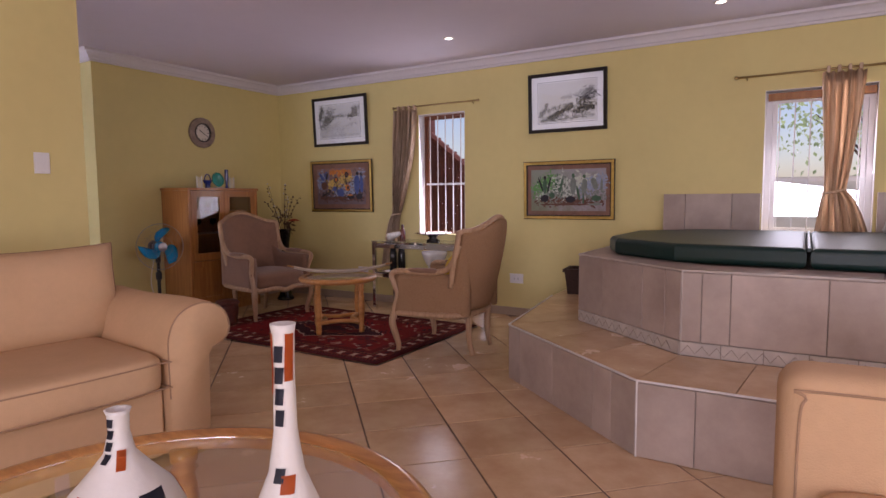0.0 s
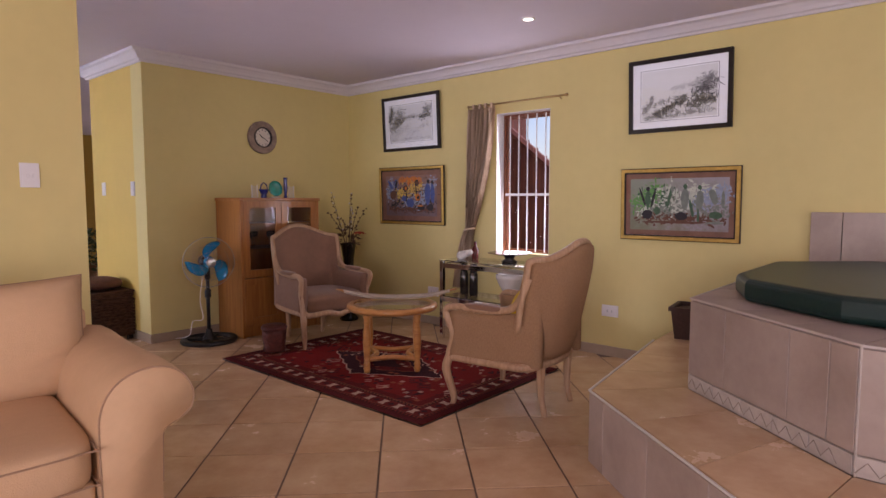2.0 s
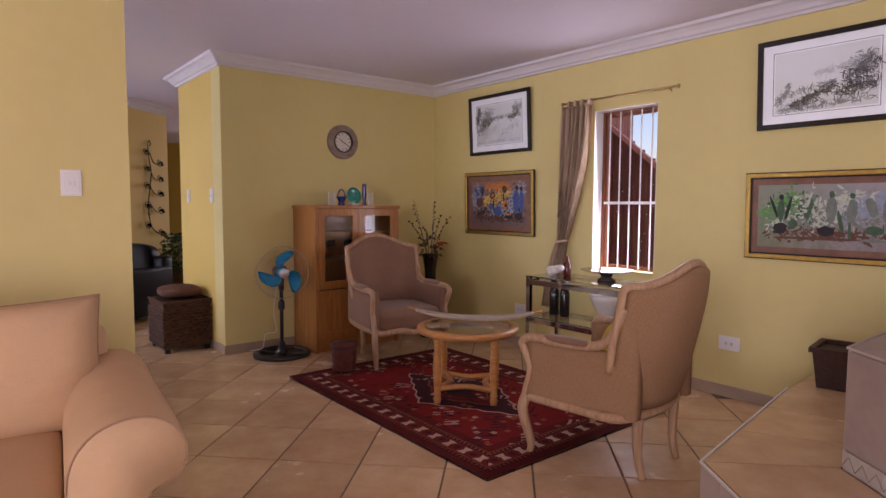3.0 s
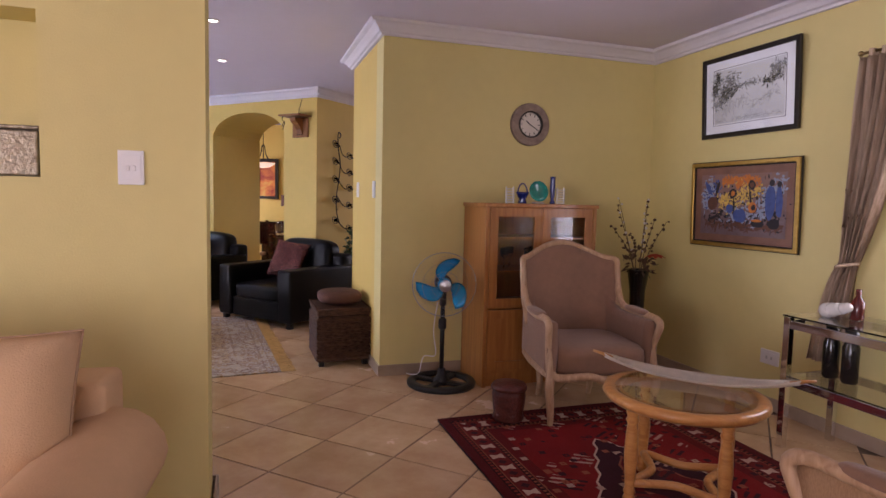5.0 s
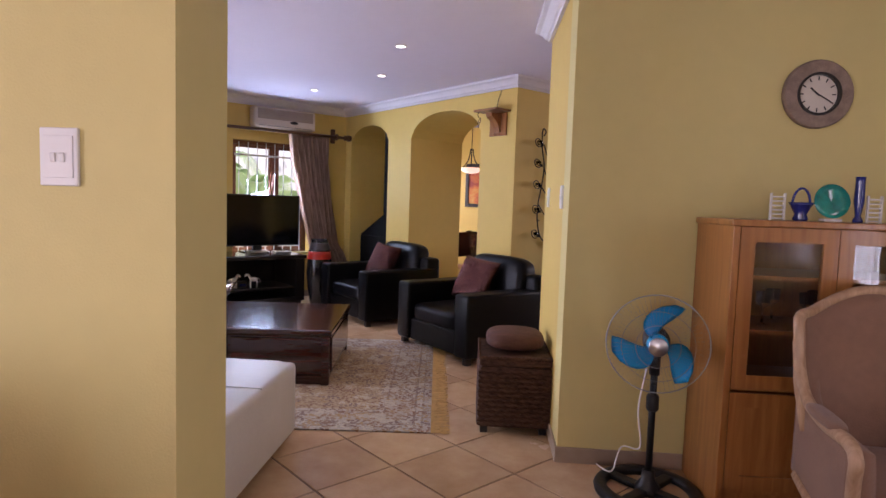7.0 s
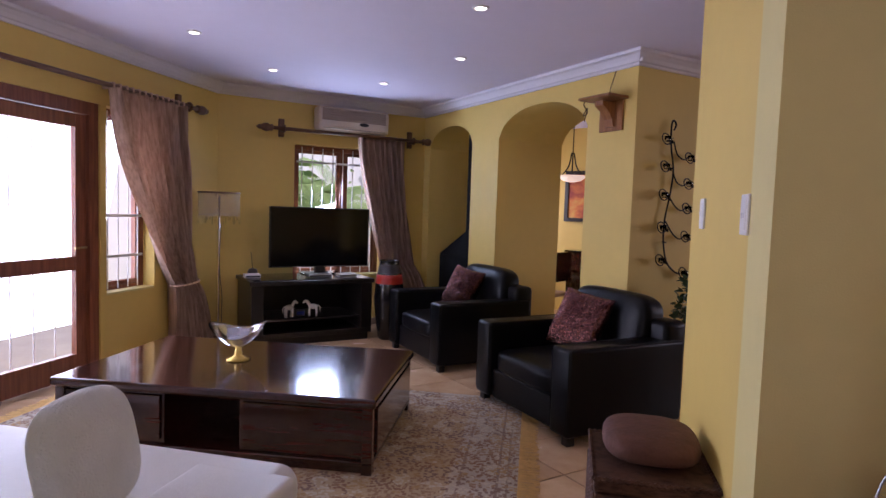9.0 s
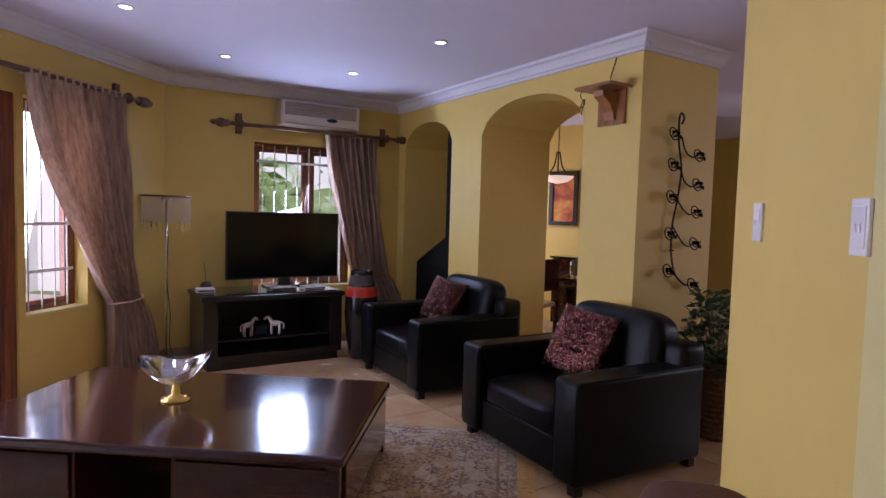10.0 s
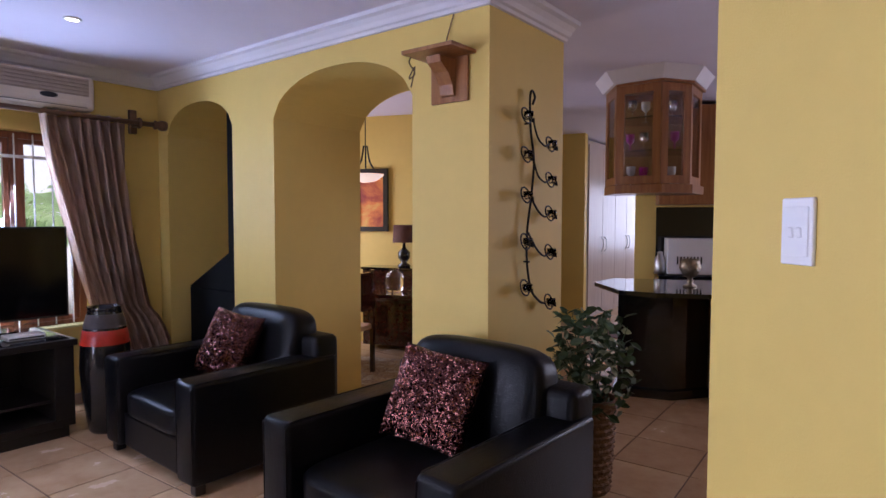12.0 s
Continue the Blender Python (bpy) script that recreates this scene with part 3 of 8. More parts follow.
M["brown_mount"] = mat("brown_painted_ground", (0.21, 0.105, 0.07), 0.5, var=0.25, scale=9)
M["curtain"] = stripe("taupe_slub_curtain", (0.46, 0.325, 0.22), (0.66, 0.50, 0.36), 0.8, 60, (1, 1, 0), 0.25)
M["vinyl"] = mat("dark_green_vinyl", (0.004, 0.022, 0.017), 0.42, var=0.15, scale=3, bump=0.12, bscale=40)
M["rattan"] = mat("dark_woven_rattan", (0.05, 0.022, 0.014), 0.55, var=0.4, scale=60, bump=0.9, bscale=110)
M["clay"] = mat("white_painted_clay", (0.66, 0.62, 0.57), 0.45, var=0.05, bump=0.15, bscale=60)
M["slate_paint"] = mat("slate_painted_patch", (0.03, 0.03, 0.045), 0.5, var=0.2)
M["orange_paint"] = mat("orange_painted_patch", (0.55, 0.10, 0.01), 0.5, var=0.15)
M["black_gloss"] = mat("black_ceramic", (0.010, 0.009, 0.009), 0.15, var=0.2, coat=0.3)
M["white_ceramic"] = mat("glazed_white_ceramic", (0.66, 0.63, 0.58), 0.2, var=0.08, coat=0.3)
M["leaf_brown"] = mat("dried_brown_leaf", (0.09, 0.05, 0.025), 0.8, var=0.4)
M["leaf_green"] = mat("dull_green_leaf", (0.045, 0.085, 0.03), 0.55, var=0.45, scale=9)
M["petal"] = mat("red_silk_petal", (0.42, 0.05, 0.015), 0.7, var=0.25)

# ---- openings of the lounge ----


def bars(name, n, x0, x1, z0, z1, y, rows, parent):
    for i in range(n):
        x = x0 + (x1 - x0) * (i + 0.5) / n
        part("bar", tube(bmesh.new(), [(x, y, z0), (x, y, z1)], 0.006, 6), "bar_white", parent)
    for z in rows:
        part("rail", B(x0, x1, y - 0.004, y + 0.004, z - 0.012, z + 0.012), "bar_white", parent)


def window(number, m, w, z0, z1, mullions=(), bar_rows=(), nbars=5, sill=True, fm="frame_wood", fw=0.05):
    """A timber window in its opening: local x along the wall, y outwards."""
    win = thing("window_%d" % number, "timber casement window with white burglar bars", "window", m, "", "structure")
    y0, y1 = 0.12, 0.19
    bm = bmesh.new()
    ring_plate(bm, 0.0, w, z0, z1, fw, y0, y1)
    part("window_frame", bm, fm, win)
    xs = [fw, *mullions, w - fw]
    for x in mullions:
        part("mullion", B(x - 0.03, x + 0.03, y0, y1, z0 + fw, z1 - fw), fm, win)
    for a, b in zip(xs, xs[1:]):
        a, b = a + (0.03 if a != fw else 0.0), b - (0.03 if b != w - fw else 0.0)
        sash = part("sash", ring_plate(bmesh.new(), a + 0.003, b - 0.003, z0 + fw + 0.003, z1 - fw - 0.003, fw * 0.7, y0 + 0.012, y1 - 0.012), fm, win)
        g = part("pane", B(a + fw * 0.72, b - fw * 0.72, 0.153, 0.157, z0 + fw * 1.72, z1 - fw * 1.72), "thin_glass", sash)
        g.visible_shadow = False
    if fm != "frame_wood" or fw < 0.03:
        part("reveal", B(0.0, 0.005, 0.002, 0.119, z0 + 0.02, z1 - 0.006), "white_plastic", win)
        part("reveal", B(w - 0.005, w, 0.002, 0.119, z0 + 0.02, z1 - 0.006), "white_plastic", win)
        part("reveal", B(0.0, w, 0.002, 0.119, z1 - 0.005, z1), "white_plastic", win)
    if sill:
        part("window_sill", B(-0.0, w, 0.0, 0.12, z0 - 0.001, z0 + 0.018, bevel=0.004), "wall", win)
    bars("bar", nbars, 0.05, w - 0.05, z0 + 0.03, z1 - 0.02, 0.09, bar_rows, win)
    return win


window(1, pose(-3.79, 6.07, 0), 0.60, 0.82, 2.18, (), (1.40,), 5, True, "frame_wood", 0.026)
window(2, pose(-0.32, 6.07, 0), 0.77, 0.88, 2.11, (), (1.37, 2.02), 6, True, "white_plastic")
# roller blind edge at the tub window
part("blind_box", B(-0.30, 0.44, 6.10, 6.16, 2.03, 2.09, bevel=0.006), "oak", None)
tagged(bpy.data.objects["blind_box"], "pale wooden blind box at the window head", "blind")


def rod(x0, x1, y, z, r=0.009, finial=0.016):
    ob = thing("curtain_rod", "thin brass curtain rod on brackets", "curtain rod", pose(x0, y, z))
    L = x1 - x0
    part("pole", tube(bmesh.new(), [(0, 0, 0), (L, 0, 0)], r, 8), "brass", ob, smooth=True)
    for x in (0, L):
        bm = bmesh.new()
        bmesh.ops.create_uvsphere(bm, u_segments=10, v_segments=8, radius=finial)
        part("finial", bm, "brass", ob, m=pose(x, 0, 0), smooth=True)
    for x in (0.08, L - 0.08):
        part("bracket", tube(bmesh.new(), [(x, 0, -0.0), (x, 0.03, -0.01), (x, 6.069 - y, -0.02)], 0.006, 6), "brass", ob)
    return ob


rod(-4.10, -3.00, 6.02, 2.27)
rod(-0.54, 0.62, 6.02, 2.23)


def drape(name, top0, top1, tie, foot0, foot1, ztop, ztie, zfoot, folds, depth, m, label, mat_name="curtain", tie_w=0.07, lean=0.6, tied=True):
    """A curtain gathered to a tie: tops and feet as spans along the wall, folds standing out from it."""
    ob = thing(name, label, "curtain", m)
    bm = bmesh.new()
    nu, nv = folds * 8, 46
    rows = []
    for j in range(nv + 1):
        z = ztop + (zfoot - ztop) * j / nv
        if z >= ztie:
            k = (ztop - z) / (ztop - ztie)
            e = k ** 1.7
            a = top0 + (tie - tie_w - top0) * (lean * k + (1 - lean) * e)
            b = top1 + (tie + tie_w - top1) * e
        else:
            k = (ztie - z) / (ztie - zfoot)
            e = k ** 0.6
            a = tie - tie_w + (foot0 - tie + tie_w) * e
            b = tie + tie_w + (foot1 - tie - tie_w) * e
        row = []
        amp = depth * (0.35 + 0.65 * min(1, abs(b - a) / max(0.01, top1 - top0)))
        for i in range(nu + 1):
            u = i / nu
            w = math.sin(u * folds * 2 * math.pi + 0.7 * math.sin(3 * z)) + 0.35 * math.sin(u * folds * 4.7 * math.pi + z * 2.1)
            row.append(bm.verts.new((a + (b - a) * u + 0.006 * math.sin(u * 40 + z * 5), -amp * (0.62 + 0.62 * w) - 0.012, z)))
        rows.append(row)
    for r0, r1 in zip(rows, rows[1:]):
        for i in range(nu):
            bm.faces.new((r0[i], r1[i], r1[i + 1], r0[i + 1]))
    bmesh.ops.solidify(bm, geom=bm.faces[:], thickness=0.003)
    part("cloth", bm, mat_name, ob, smooth=True)
    if tied:
        bm = bmesh.new()
        pts = [(tie + (tie_w + 0.006) * math.cos(a), -depth * 0.6 + (depth * 0.75) * math.sin(a), ztie + 0.015 * math.cos(a)) for a in [2 * math.pi * i / 20 for i in range(20)]]
        tube(bm, pts, 0.010, 8, close=True)
        part("tie_back", bm, mat_name, ob, smooth=True)
    n = max(4, int(abs(top1 - top0) / 0.07))
    for i in range(n):
        x = top0 + (top1 - top0) * (i + 0.5) / n
        part("heading_pleat", B(x - 0.012, x + 0.012, -depth * 0.9, -0.004, ztop - 0.005, ztop + 0.05, bevel=0.006), mat_name, ob)
    return ob


drape("curtain", -4.06, -3.77, -4.08, -4.27, -4.06, 2.235, 1.05, 0.45, 6, 0.07, pose(0, 6.055, 0), "taupe curtain tied back beside the narrow window", tie_w=0.05, lean=0.45)
drape("curtain", 0.08, 0.36, 0.19, 0.07, 0.42, 2.20, 1.27, 0.93, 5, 0.08, pose(0, 6.055, 0), "taupe curtain knotted above the hot tub ledge", lean=0.3)

# ---- hot tub with its tiled surround ----
TOPZ, STEPZ = 0.845, 0.375
tub = thing("hot_tub", "octagonal tiled hot tub under a folded dark green cover", "hot tub")
TUB = [(-1.33, 6.068), (-1.33, 4.40), (-0.55, 3.77), (2.1, 3.77), (2.9, 4.4), (2.9, 6.068)]
STEP = [(-1.93, 6.068), (-1.89, 5.35), (-1.70, 4.04), (-0.645, 3.195), (2.3, 3.195), (3.35, 4.1), (3.35, 6.068)]
part("core", prism(bmesh.new(), [(x * 0.999, y) for x, y in TUB], 0.0, TOPZ - 0.012), "tub_grout", tub)
part("step", prism(bmesh.new(), STEP, 0.0, STEPZ - 0.012), "tub_grout", tub, "tiled step round the tub")


def face_tiles(parent, p, q, z0, z1, widths, name="tile", material="tub_tile", gap=0.004, t=0.012):
    """Upright tiles on the line from p to q, facing its right side."""
    p, q = Vector(p), Vector(q)
    d = (q - p).normalized()
    ang = math.degrees(math.atan2(d.y, d.x))
    x, L = 0.0, (q - p).length
    i = 0
    while x < L - 0.02:
        w = min(widths[i % len(widths)], L - x)
        bm = B(x + gap / 2, x + w - gap / 2, -t, 0.0, z0 + gap / 2, z1 - gap / 2, bevel=0.002, seg=1)
        part(name, bm, material, parent, m=pose(p.x, p.y, 0, 0, 0, ang))
        x += w
        i += 1


SIDES = [(0, 1, [0.42]), (1, 2, [0.28, 0.40, 0.20, 0.13]), (2, 3, [0.10, 0.14, 0.43, 0.43])]
for a, b, ws in SIDES:
    face_tiles(tub, TUB[a], TUB[b], 0.455, TOPZ - 0.012, ws)
    face_tiles(tub, TUB[a], TUB[b], 0.375, 0.452, [0.2], "border_tile", "border_tile")
face_tiles(tub, STEP[0], STEP[1], 0.0, STEPZ - 0.012, [0.42])
face_tiles(tub, STEP[1], STEP[2], 0.0, STEPZ - 0.012, [0.42])
face_tiles(tub, STEP[2], STEP[3], 0.0, STEPZ - 0.012, [0.16, 0.42, 0.42])
face_tiles(tub, STEP[3], STEP[4], 0.0, STEPZ - 0.012, [0.26, 0.43])
# zigzag relief on the border course
for a, b in ((1, 2), (2, 3)):
    p, q = Vector(TUB[a]), Vector(TUB[b])
    L = (q - p).length
    ang = math.degrees(math.atan2((q - p).y, (q - p).x))
    pts = [(i * 0.036, -0.0135, 0.39 + 0.045 * (i % 2)) for i in range(int(L / 0.036))]
    part("zigzag", tube(bmesh.new(), pts, 0.0022, 4), "tub_grout", tub, m=pose(p.x, p.y, 0, 0, 0, ang))


def flat_tiles(parent, quad_rows, z, name="tread_tile", material="floor_tile", t=0.012):
    for pts in quad_rows:
        c = sum((Vector(p) for p in pts), Vector((0, 0))) / len(pts)
        bm = prism(bmesh.new(), [tuple(c + (Vector(p) - c) * (1 - 0.004 / max(0.05, (Vector(p) - c).length))) for p in pts], z - t, z)
        part(name, bm, material, parent)


def band(p0, p1, q0, q1, n):
    """Quads between the line p0-p1 and the line q0-q1."""
    out = []
    p0, p1, q0, q1 = map(Vector, (p0, p1, q0, q1))
    for i in range(n):
        a, b = i / n, (i + 1) / n
        out.append([tuple(p0.lerp(p1, a)), tuple(p0.lerp(p1, b)), tuple(q0.lerp(q1, b)), tuple(q0.lerp(q1, a))])
    return out


flat_tiles(tub, band(STEP[1], STEP[2], (-1.342, 5.35), (-1.342, 4.40), 3), STEPZ)
flat_tiles(tub, band(STEP[0], STEP[1], (-1.342, 6.068), (-1.342, 5.35), 2), STEPZ)
flat_tiles(tub, band(STEP[2], STEP[3], (-1.342, 4.395), (-0.555, 3.758), 3), STEPZ)
flat_tiles(tub, band(STEP[3], STEP[4], (-0.555, 3.758), (2.1, 3.758), 7), STEPZ)
# white corner trims of the step and the rim
for p, z0, z1, mt in ((STEP[3], 0.0, STEPZ, "tub_trim"), (TUB[2], 0.375, TOPZ, "border_tile"), (TUB[1], 0.375, TOPZ, "border_tile")):
    part("corner_trim", tube(bmesh.new(), [(p[0], p[1] - 0.009, z0), (p[0], p[1] - 0.009, z1)], 0.005, 6), mt, tub)
for poly, z, mt in ((STEP[1:5], STEPZ, "tub_trim"), (TUB[0:4], TOPZ, "border_tile")):
    part("edge_trim", sweep(bmesh.new(), poly, [(0.006, z - 0.007), (0.0145, z - 0.007), (0.0145, z + 0.001), (0.006, z + 0.001)]), mt, tub)
INNER = [(-1.06, 6.068), (-1.06, 4.55), (-0.46, 4.05), (2.0, 4.05), (2.65, 4.6), (2.65, 6.068)]
flat_tiles(tub, band(TUB[0], TUB[1], (-1.06, 6.068), (-1.06, 4.55), 4) + band(TUB[1], TUB[2], INNER[1], INNER[2], 3) + band(TUB[2], TUB[3], INNER[2], INNER[3], 6), TOPZ, "rim_tile", "tub_tile")


def cover(pts, name):
    bm = prism(bmesh.new(), pts, TOPZ + 0.002, TOPZ + 0.115)
    es = [e for e in bm.edges if abs(e.verts[0].co.z - e.verts[1].co.z) < 1e-5]
    bmesh.ops.bevel(bm, geom=es, offset=0.034, segments=4, profile=0.5, affect="EDGES")
    return part(name, bm, "vinyl", tub, "padded dark green vinyl cover half", smooth=False)


cover([(-1.21, 4.70), (-1.10, 4.44), (-0.66, 4.12), (0.02, 4.06), (0.02, 5.93), (-0.75, 5.93), (-1.21, 5.5)], "cover_half")
cover([(0.04, 4.06), (0.9, 4.06), (1.35, 4.45), (1.35, 5.5), (0.95, 5.93), (0.04, 5.93)], "cover_half")
part("cover_seam", tube(bmesh.new(), [(0.03, 4.07, TOPZ + 0.105), (0.03, 5.92, TOPZ + 0.105)], 0.012, 6), "vinyl", tub)
# ledge and upstand against the wall
splash = thing("tiled_upstand", "grey tiled upstand on the wall behind the tub", "tile upstand", None, "", "structure")
x = -1.10
for w in (0.185, 0.375, 0.215):
    part("tile", B(x + 0.002, x + w - 0.002, 6.00, 6.069, TOPZ + 0.002, 1.262, bevel=0.002, seg=1), "tub_tile", splash)
    x += w - 0.0
x = 0.47
for w in (0.4, 0.4, 0.4):
    part("tile", B(x + 0.002, x + w - 0.002, 6.00, 6.069, TOPZ + 0.002, 1.262, bevel=0.002, seg=1), "tub_tile", splash)
    x += w
# lace-covered basket on the rim
bk = thing("basket", "small pale woven basket with a white cloth", "basket", pose(0.62, 5.86, TOPZ + 0.001))
part("bowl", lathe(bmesh.new(), [(0.07, 0), (0.10, 0.04), (0.12, 0.13), (0.125, 0.14), (0.11, 0.135), (0.06, 0.02)], 18), "clay", bk, smooth=True)
part("cloth", puff(bmesh.new(), -0.11, 0.11, -0.11, 0.11, 0.11, 0.19, 6, 2.5), "white_ceramic", bk, smooth=True)
for i in range(2):
    part("handle", tube(bmesh.new(), [(0.11 * math.cos(a), 0.02 * (i * 2 - 1), 0.13 + 0.13 * math.sin(a)) for a in [math.pi * k / 12 for k in range(13)]], 0.007, 6), "clay", bk)

planter = thing("planter_box", "dark brown woven planter box on the tub step", "planter", pose(-1.62, 5.62, STEPZ, 0, 0, 8))
bm = bmesh.new()
r0 = [(-0.20, -0.13), (0.20, -0.13), (0.20, 0.13), (-0.20, 0.13)]
prism(bm, r0, 0.001, 0.20)
for v in bm.verts:
    if v.co.z > 0.1:
        v.co.x *= 1.12
        v.co.y *= 1.12
part("body", bm, "rattan", planter)
part("rim", ring_plate(bmesh.new(), -0.24, 0.24, -0.16, 0.16, 0.03, -0.225, -0.198), "rattan", planter, m=pose(0, 0, 0, -90, 0, 0))

# ---- pictures and the clock ----


def framed(name, x0, x1, z0, z1, fw, frame_mat, mount_w, mount_mat, art, label):
    w, h = x1 - x0, z1 - z0
    ob = thing(name, label, "picture", pose((x0 + x1) / 2, 6.068, (z0 + z1) / 2, 3.0 if frame_mat == "ebony" else 1.5, 0, 0))
    bm = bmesh.new()
    ring_plate(bm, -w / 2, w / 2, -h / 2, h / 2, fw, -0.045, -0.018)
    bmesh.ops.bevel(bm, geom=bm.edges[:], offset=0.003, segments=1, affect="EDGES")
    part("frame", bm, frame_mat, ob)
    if frame_mat == "gold":
        part("inner_slip", ring_plate(bmesh.new(), -w / 2 + fw, w / 2 - fw, -h / 2 + fw, h / 2 - fw, 0.010, -0.038, -0.02), "ebony", ob)
        part("outer_slip", ring_plate(bmesh.new(), -w / 2 - 0.006, w / 2 + 0.006, -h / 2 - 0.006, h / 2 + 0.006, 0.006, -0.032, -0.018), "ebony", ob)
    part("mount", B(-w / 2 + fw * 0.5, w / 2 - fw * 0.5, -0.028, -0.02, -h / 2 + fw * 0.5, h / 2 - fw * 0.5), mount_mat, ob)
    a, b = mount_w
    part("print", B(-w / 2 + fw + a, w / 2 - fw - a, -0.0305, -0.0285, -h / 2 + fw + b, h / 2 - fw - b), art, ob)
    if frame_mat == "ebony":
        part("print_line", ring_plate(bmesh.new(), -w / 2 + fw + a - 0.012, w / 2 - fw - a + 0.012, -h / 2 + fw + b - 0.012, h / 2 - fw - b + 0.012, 0.003, -0.030, -0.0283), "ebony", ob)
        g = part("glass", B(-w / 2 + fw * 0.8, w / 2 - fw * 0.8, -0.036, -0.034, -h / 2 + fw * 0.8, h / 2 - fw * 0.8), "glass", ob)
        g.visible_shadow = False
    return ob


def wash_mat(name, top, low, left, right, scale):
    """Thin washes of paint: one colour above, one below, tinted towards the two ends."""
    m = mat(name, top, 0.45, var=0)
    t = m.node_tree
    L = t.links.new
    p = t.nodes["Principled BSDF"]
    co, sx = t.nodes.new("ShaderNodeTexCoord"), t.nodes.new("ShaderNodeSeparateXYZ")
    nz = t.nodes.new("ShaderNodeTexNoise")
    nz.inputs["Scale"].default_value, nz.inputs["Detail"].default_value, nz.inputs["Roughness"].default_value = scale, 7, 0.7
    L(co.outputs["Object"], sx.inputs[0])
    L(co.outputs["Object"], nz.inputs["Vector"])
    mixes = []
    for axis, span, (c0, c1) in ((2, 0.16, (low, top)), (0, 0.30, (left, right))):
        ad = t.nodes.new("ShaderNodeMath")
        ad.operation = "MULTIPLY_ADD"
        ad.inputs[1].default_value, ad.inputs[2].default_value = 1.0, -0.5
        L(nz.outputs[0], ad.inputs[0])
        sc = t.nodes.new("ShaderNodeMath")
        sc.operation = "MULTIPLY_ADD"
        sc.inputs[1].default_value = 0.5 / span
        L(sx.outputs[axis], sc.inputs[0])
        half = t.nodes.new("ShaderNodeMath")
        half.operation = "MULTIPLY_ADD"
        half.inputs[1].default_value, half.inputs[2].default_value = 2.2, 0.5
        L(ad.outputs[0], half.inputs[0])
        L(half.outputs[0], sc.inputs[2])
        mx = t.nodes.new("ShaderNodeMix")
        mx.data_type = "RGBA"
        mx.inputs[6].default_value, mx.inputs[7].default_value = (*c0, 1), (*c1, 1)
        L(sc.outputs[0], mx.inputs[0])
        mixes.append(mx.outputs[2])
    out = t.nodes.new("ShaderNodeMix")
    out.data_type = "RGBA"
    L(nz.outputs[0], out.inputs[0])
    L(mixes[0], out.inputs[6])
    L(mixes[1], out.inputs[7])
    L(out.outputs[2], p.inputs["Base Color"])
    p.inputs["Coat Weight"].default_value = 0.3
    return m


def blot(bm, cx, cz, rx, rz, y, rn, turn=0.0, rough=0.12):
    """A painted blot with an uneven outline, lying on the print."""
    c, sn = math.cos(turn), math.sin(turn)
    ring = []
    for k in range(14):
        a = 2 * math.pi * k / 14
        w = 1 + rn.uniform(-rough, rough)
        px, pz = rx * w * math.cos(a), rz * w * math.sin(a)
        ring.append(bm.verts.new((cx + c * px - sn * pz, y, cz + sn * px + c * pz)))
    bm.faces.new(ring)


def painted(ob, spec, seed, y=-0.0312):
    """Blots given as (x, z, half width, half height, turn, material), each a little nearer than the last."""
    rn = random.Random(seed)
    for k, (cx, cz, rx, rz, turn, mt) in enumerate(spec):
        bm = bmesh.new()
        blot(bm, cx, cz, rx, rz, y - 0.00004 * k, rn, turn)
        part("painted_shape", bm, mt, ob)


def inked(ob, runs, seed, y=-0.0312, wide=1.0, name="ink_stroke"):
    """Short strokes strewn along lines: (x0, z0, x1, z1, spread, count, length, tone)."""
    rn = random.Random(seed)
    for tone in sorted({r[7] for r in runs}):
        bm = bmesh.new()
        for x0, z0, x1, z1, spread, count, length, tn in runs:
            if tn != tone:
                continue
            for k in range(count):
                f = rn.random()
                cx, cz = x0 + (x1 - x0) * f + rn.gauss(0, spread * 0.6), z0 + (z1 - z0) * f + rn.gauss(0, spread * 0.6)
                a = rn.choice((0.1, 0.5, 1.5, 1.6, 2.6)) + rn.gauss(0, 0.25)
                h, w = length * rn.uniform(0.4, 1.2), rn.uniform(0.0012, 0.004) * wide
                c, sn = math.cos(a), math.sin(a)
                yy = y - 0.0004 * rn.random()
                bm.faces.new([bm.verts.new((cx + c * p - sn * q, yy, cz + sn * p + c * q)) for p, q in ((-h, -w * 0.5), (0, -w), (h, -w * 0.4), (h, w * 0.6), (0, w), (-h, w * 0.3))])
        tagged(part(name, bm, tone, ob), kind="stuff")


for nm, c in (("ink_dark", (0.03, 0.03, 0.03)), ("ink_mid", (0.15, 0.15, 0.15)), ("ink_pale", (0.36, 0.36, 0.355)), ("paint_black", (0.018, 0.015, 0.02)), ("paint_blue", (0.05, 0.085, 0.26)), ("paint_sky", (0.26, 0.31, 0.42)),
              ("paint_orange", (0.55, 0.17, 0.025)), ("paint_yellow", (0.60, 0.40, 0.08)), ("paint_brown", (0.12, 0.05, 0.03)), ("paint_green", (0.10, 0.28, 0.07)), ("paint_moss", (0.05, 0.11, 0.06)), ("paint_grey", (0.17, 0.20, 0.17)), ("paint_pale", (0.46, 0.50, 0.42)), ("paper", (0.66, 0.66, 0.66))):
    M[nm] = mat(nm, c, 0.55, var=0.25, scale=30)
M["sketch_a"] = wash_mat("street_sketch", (0.60, 0.60, 0.60), (0.50, 0.50, 0.50), (0.50, 0.50, 0.50), (0.60, 0.60, 0.60), 5)
M["sketch_c"] = wash_mat("harbour_sketch", (0.62, 0.62, 0.61), (0.56, 0.56, 0.55), (0.58, 0.58, 0.57), (0.54, 0.54, 0.53), 5)
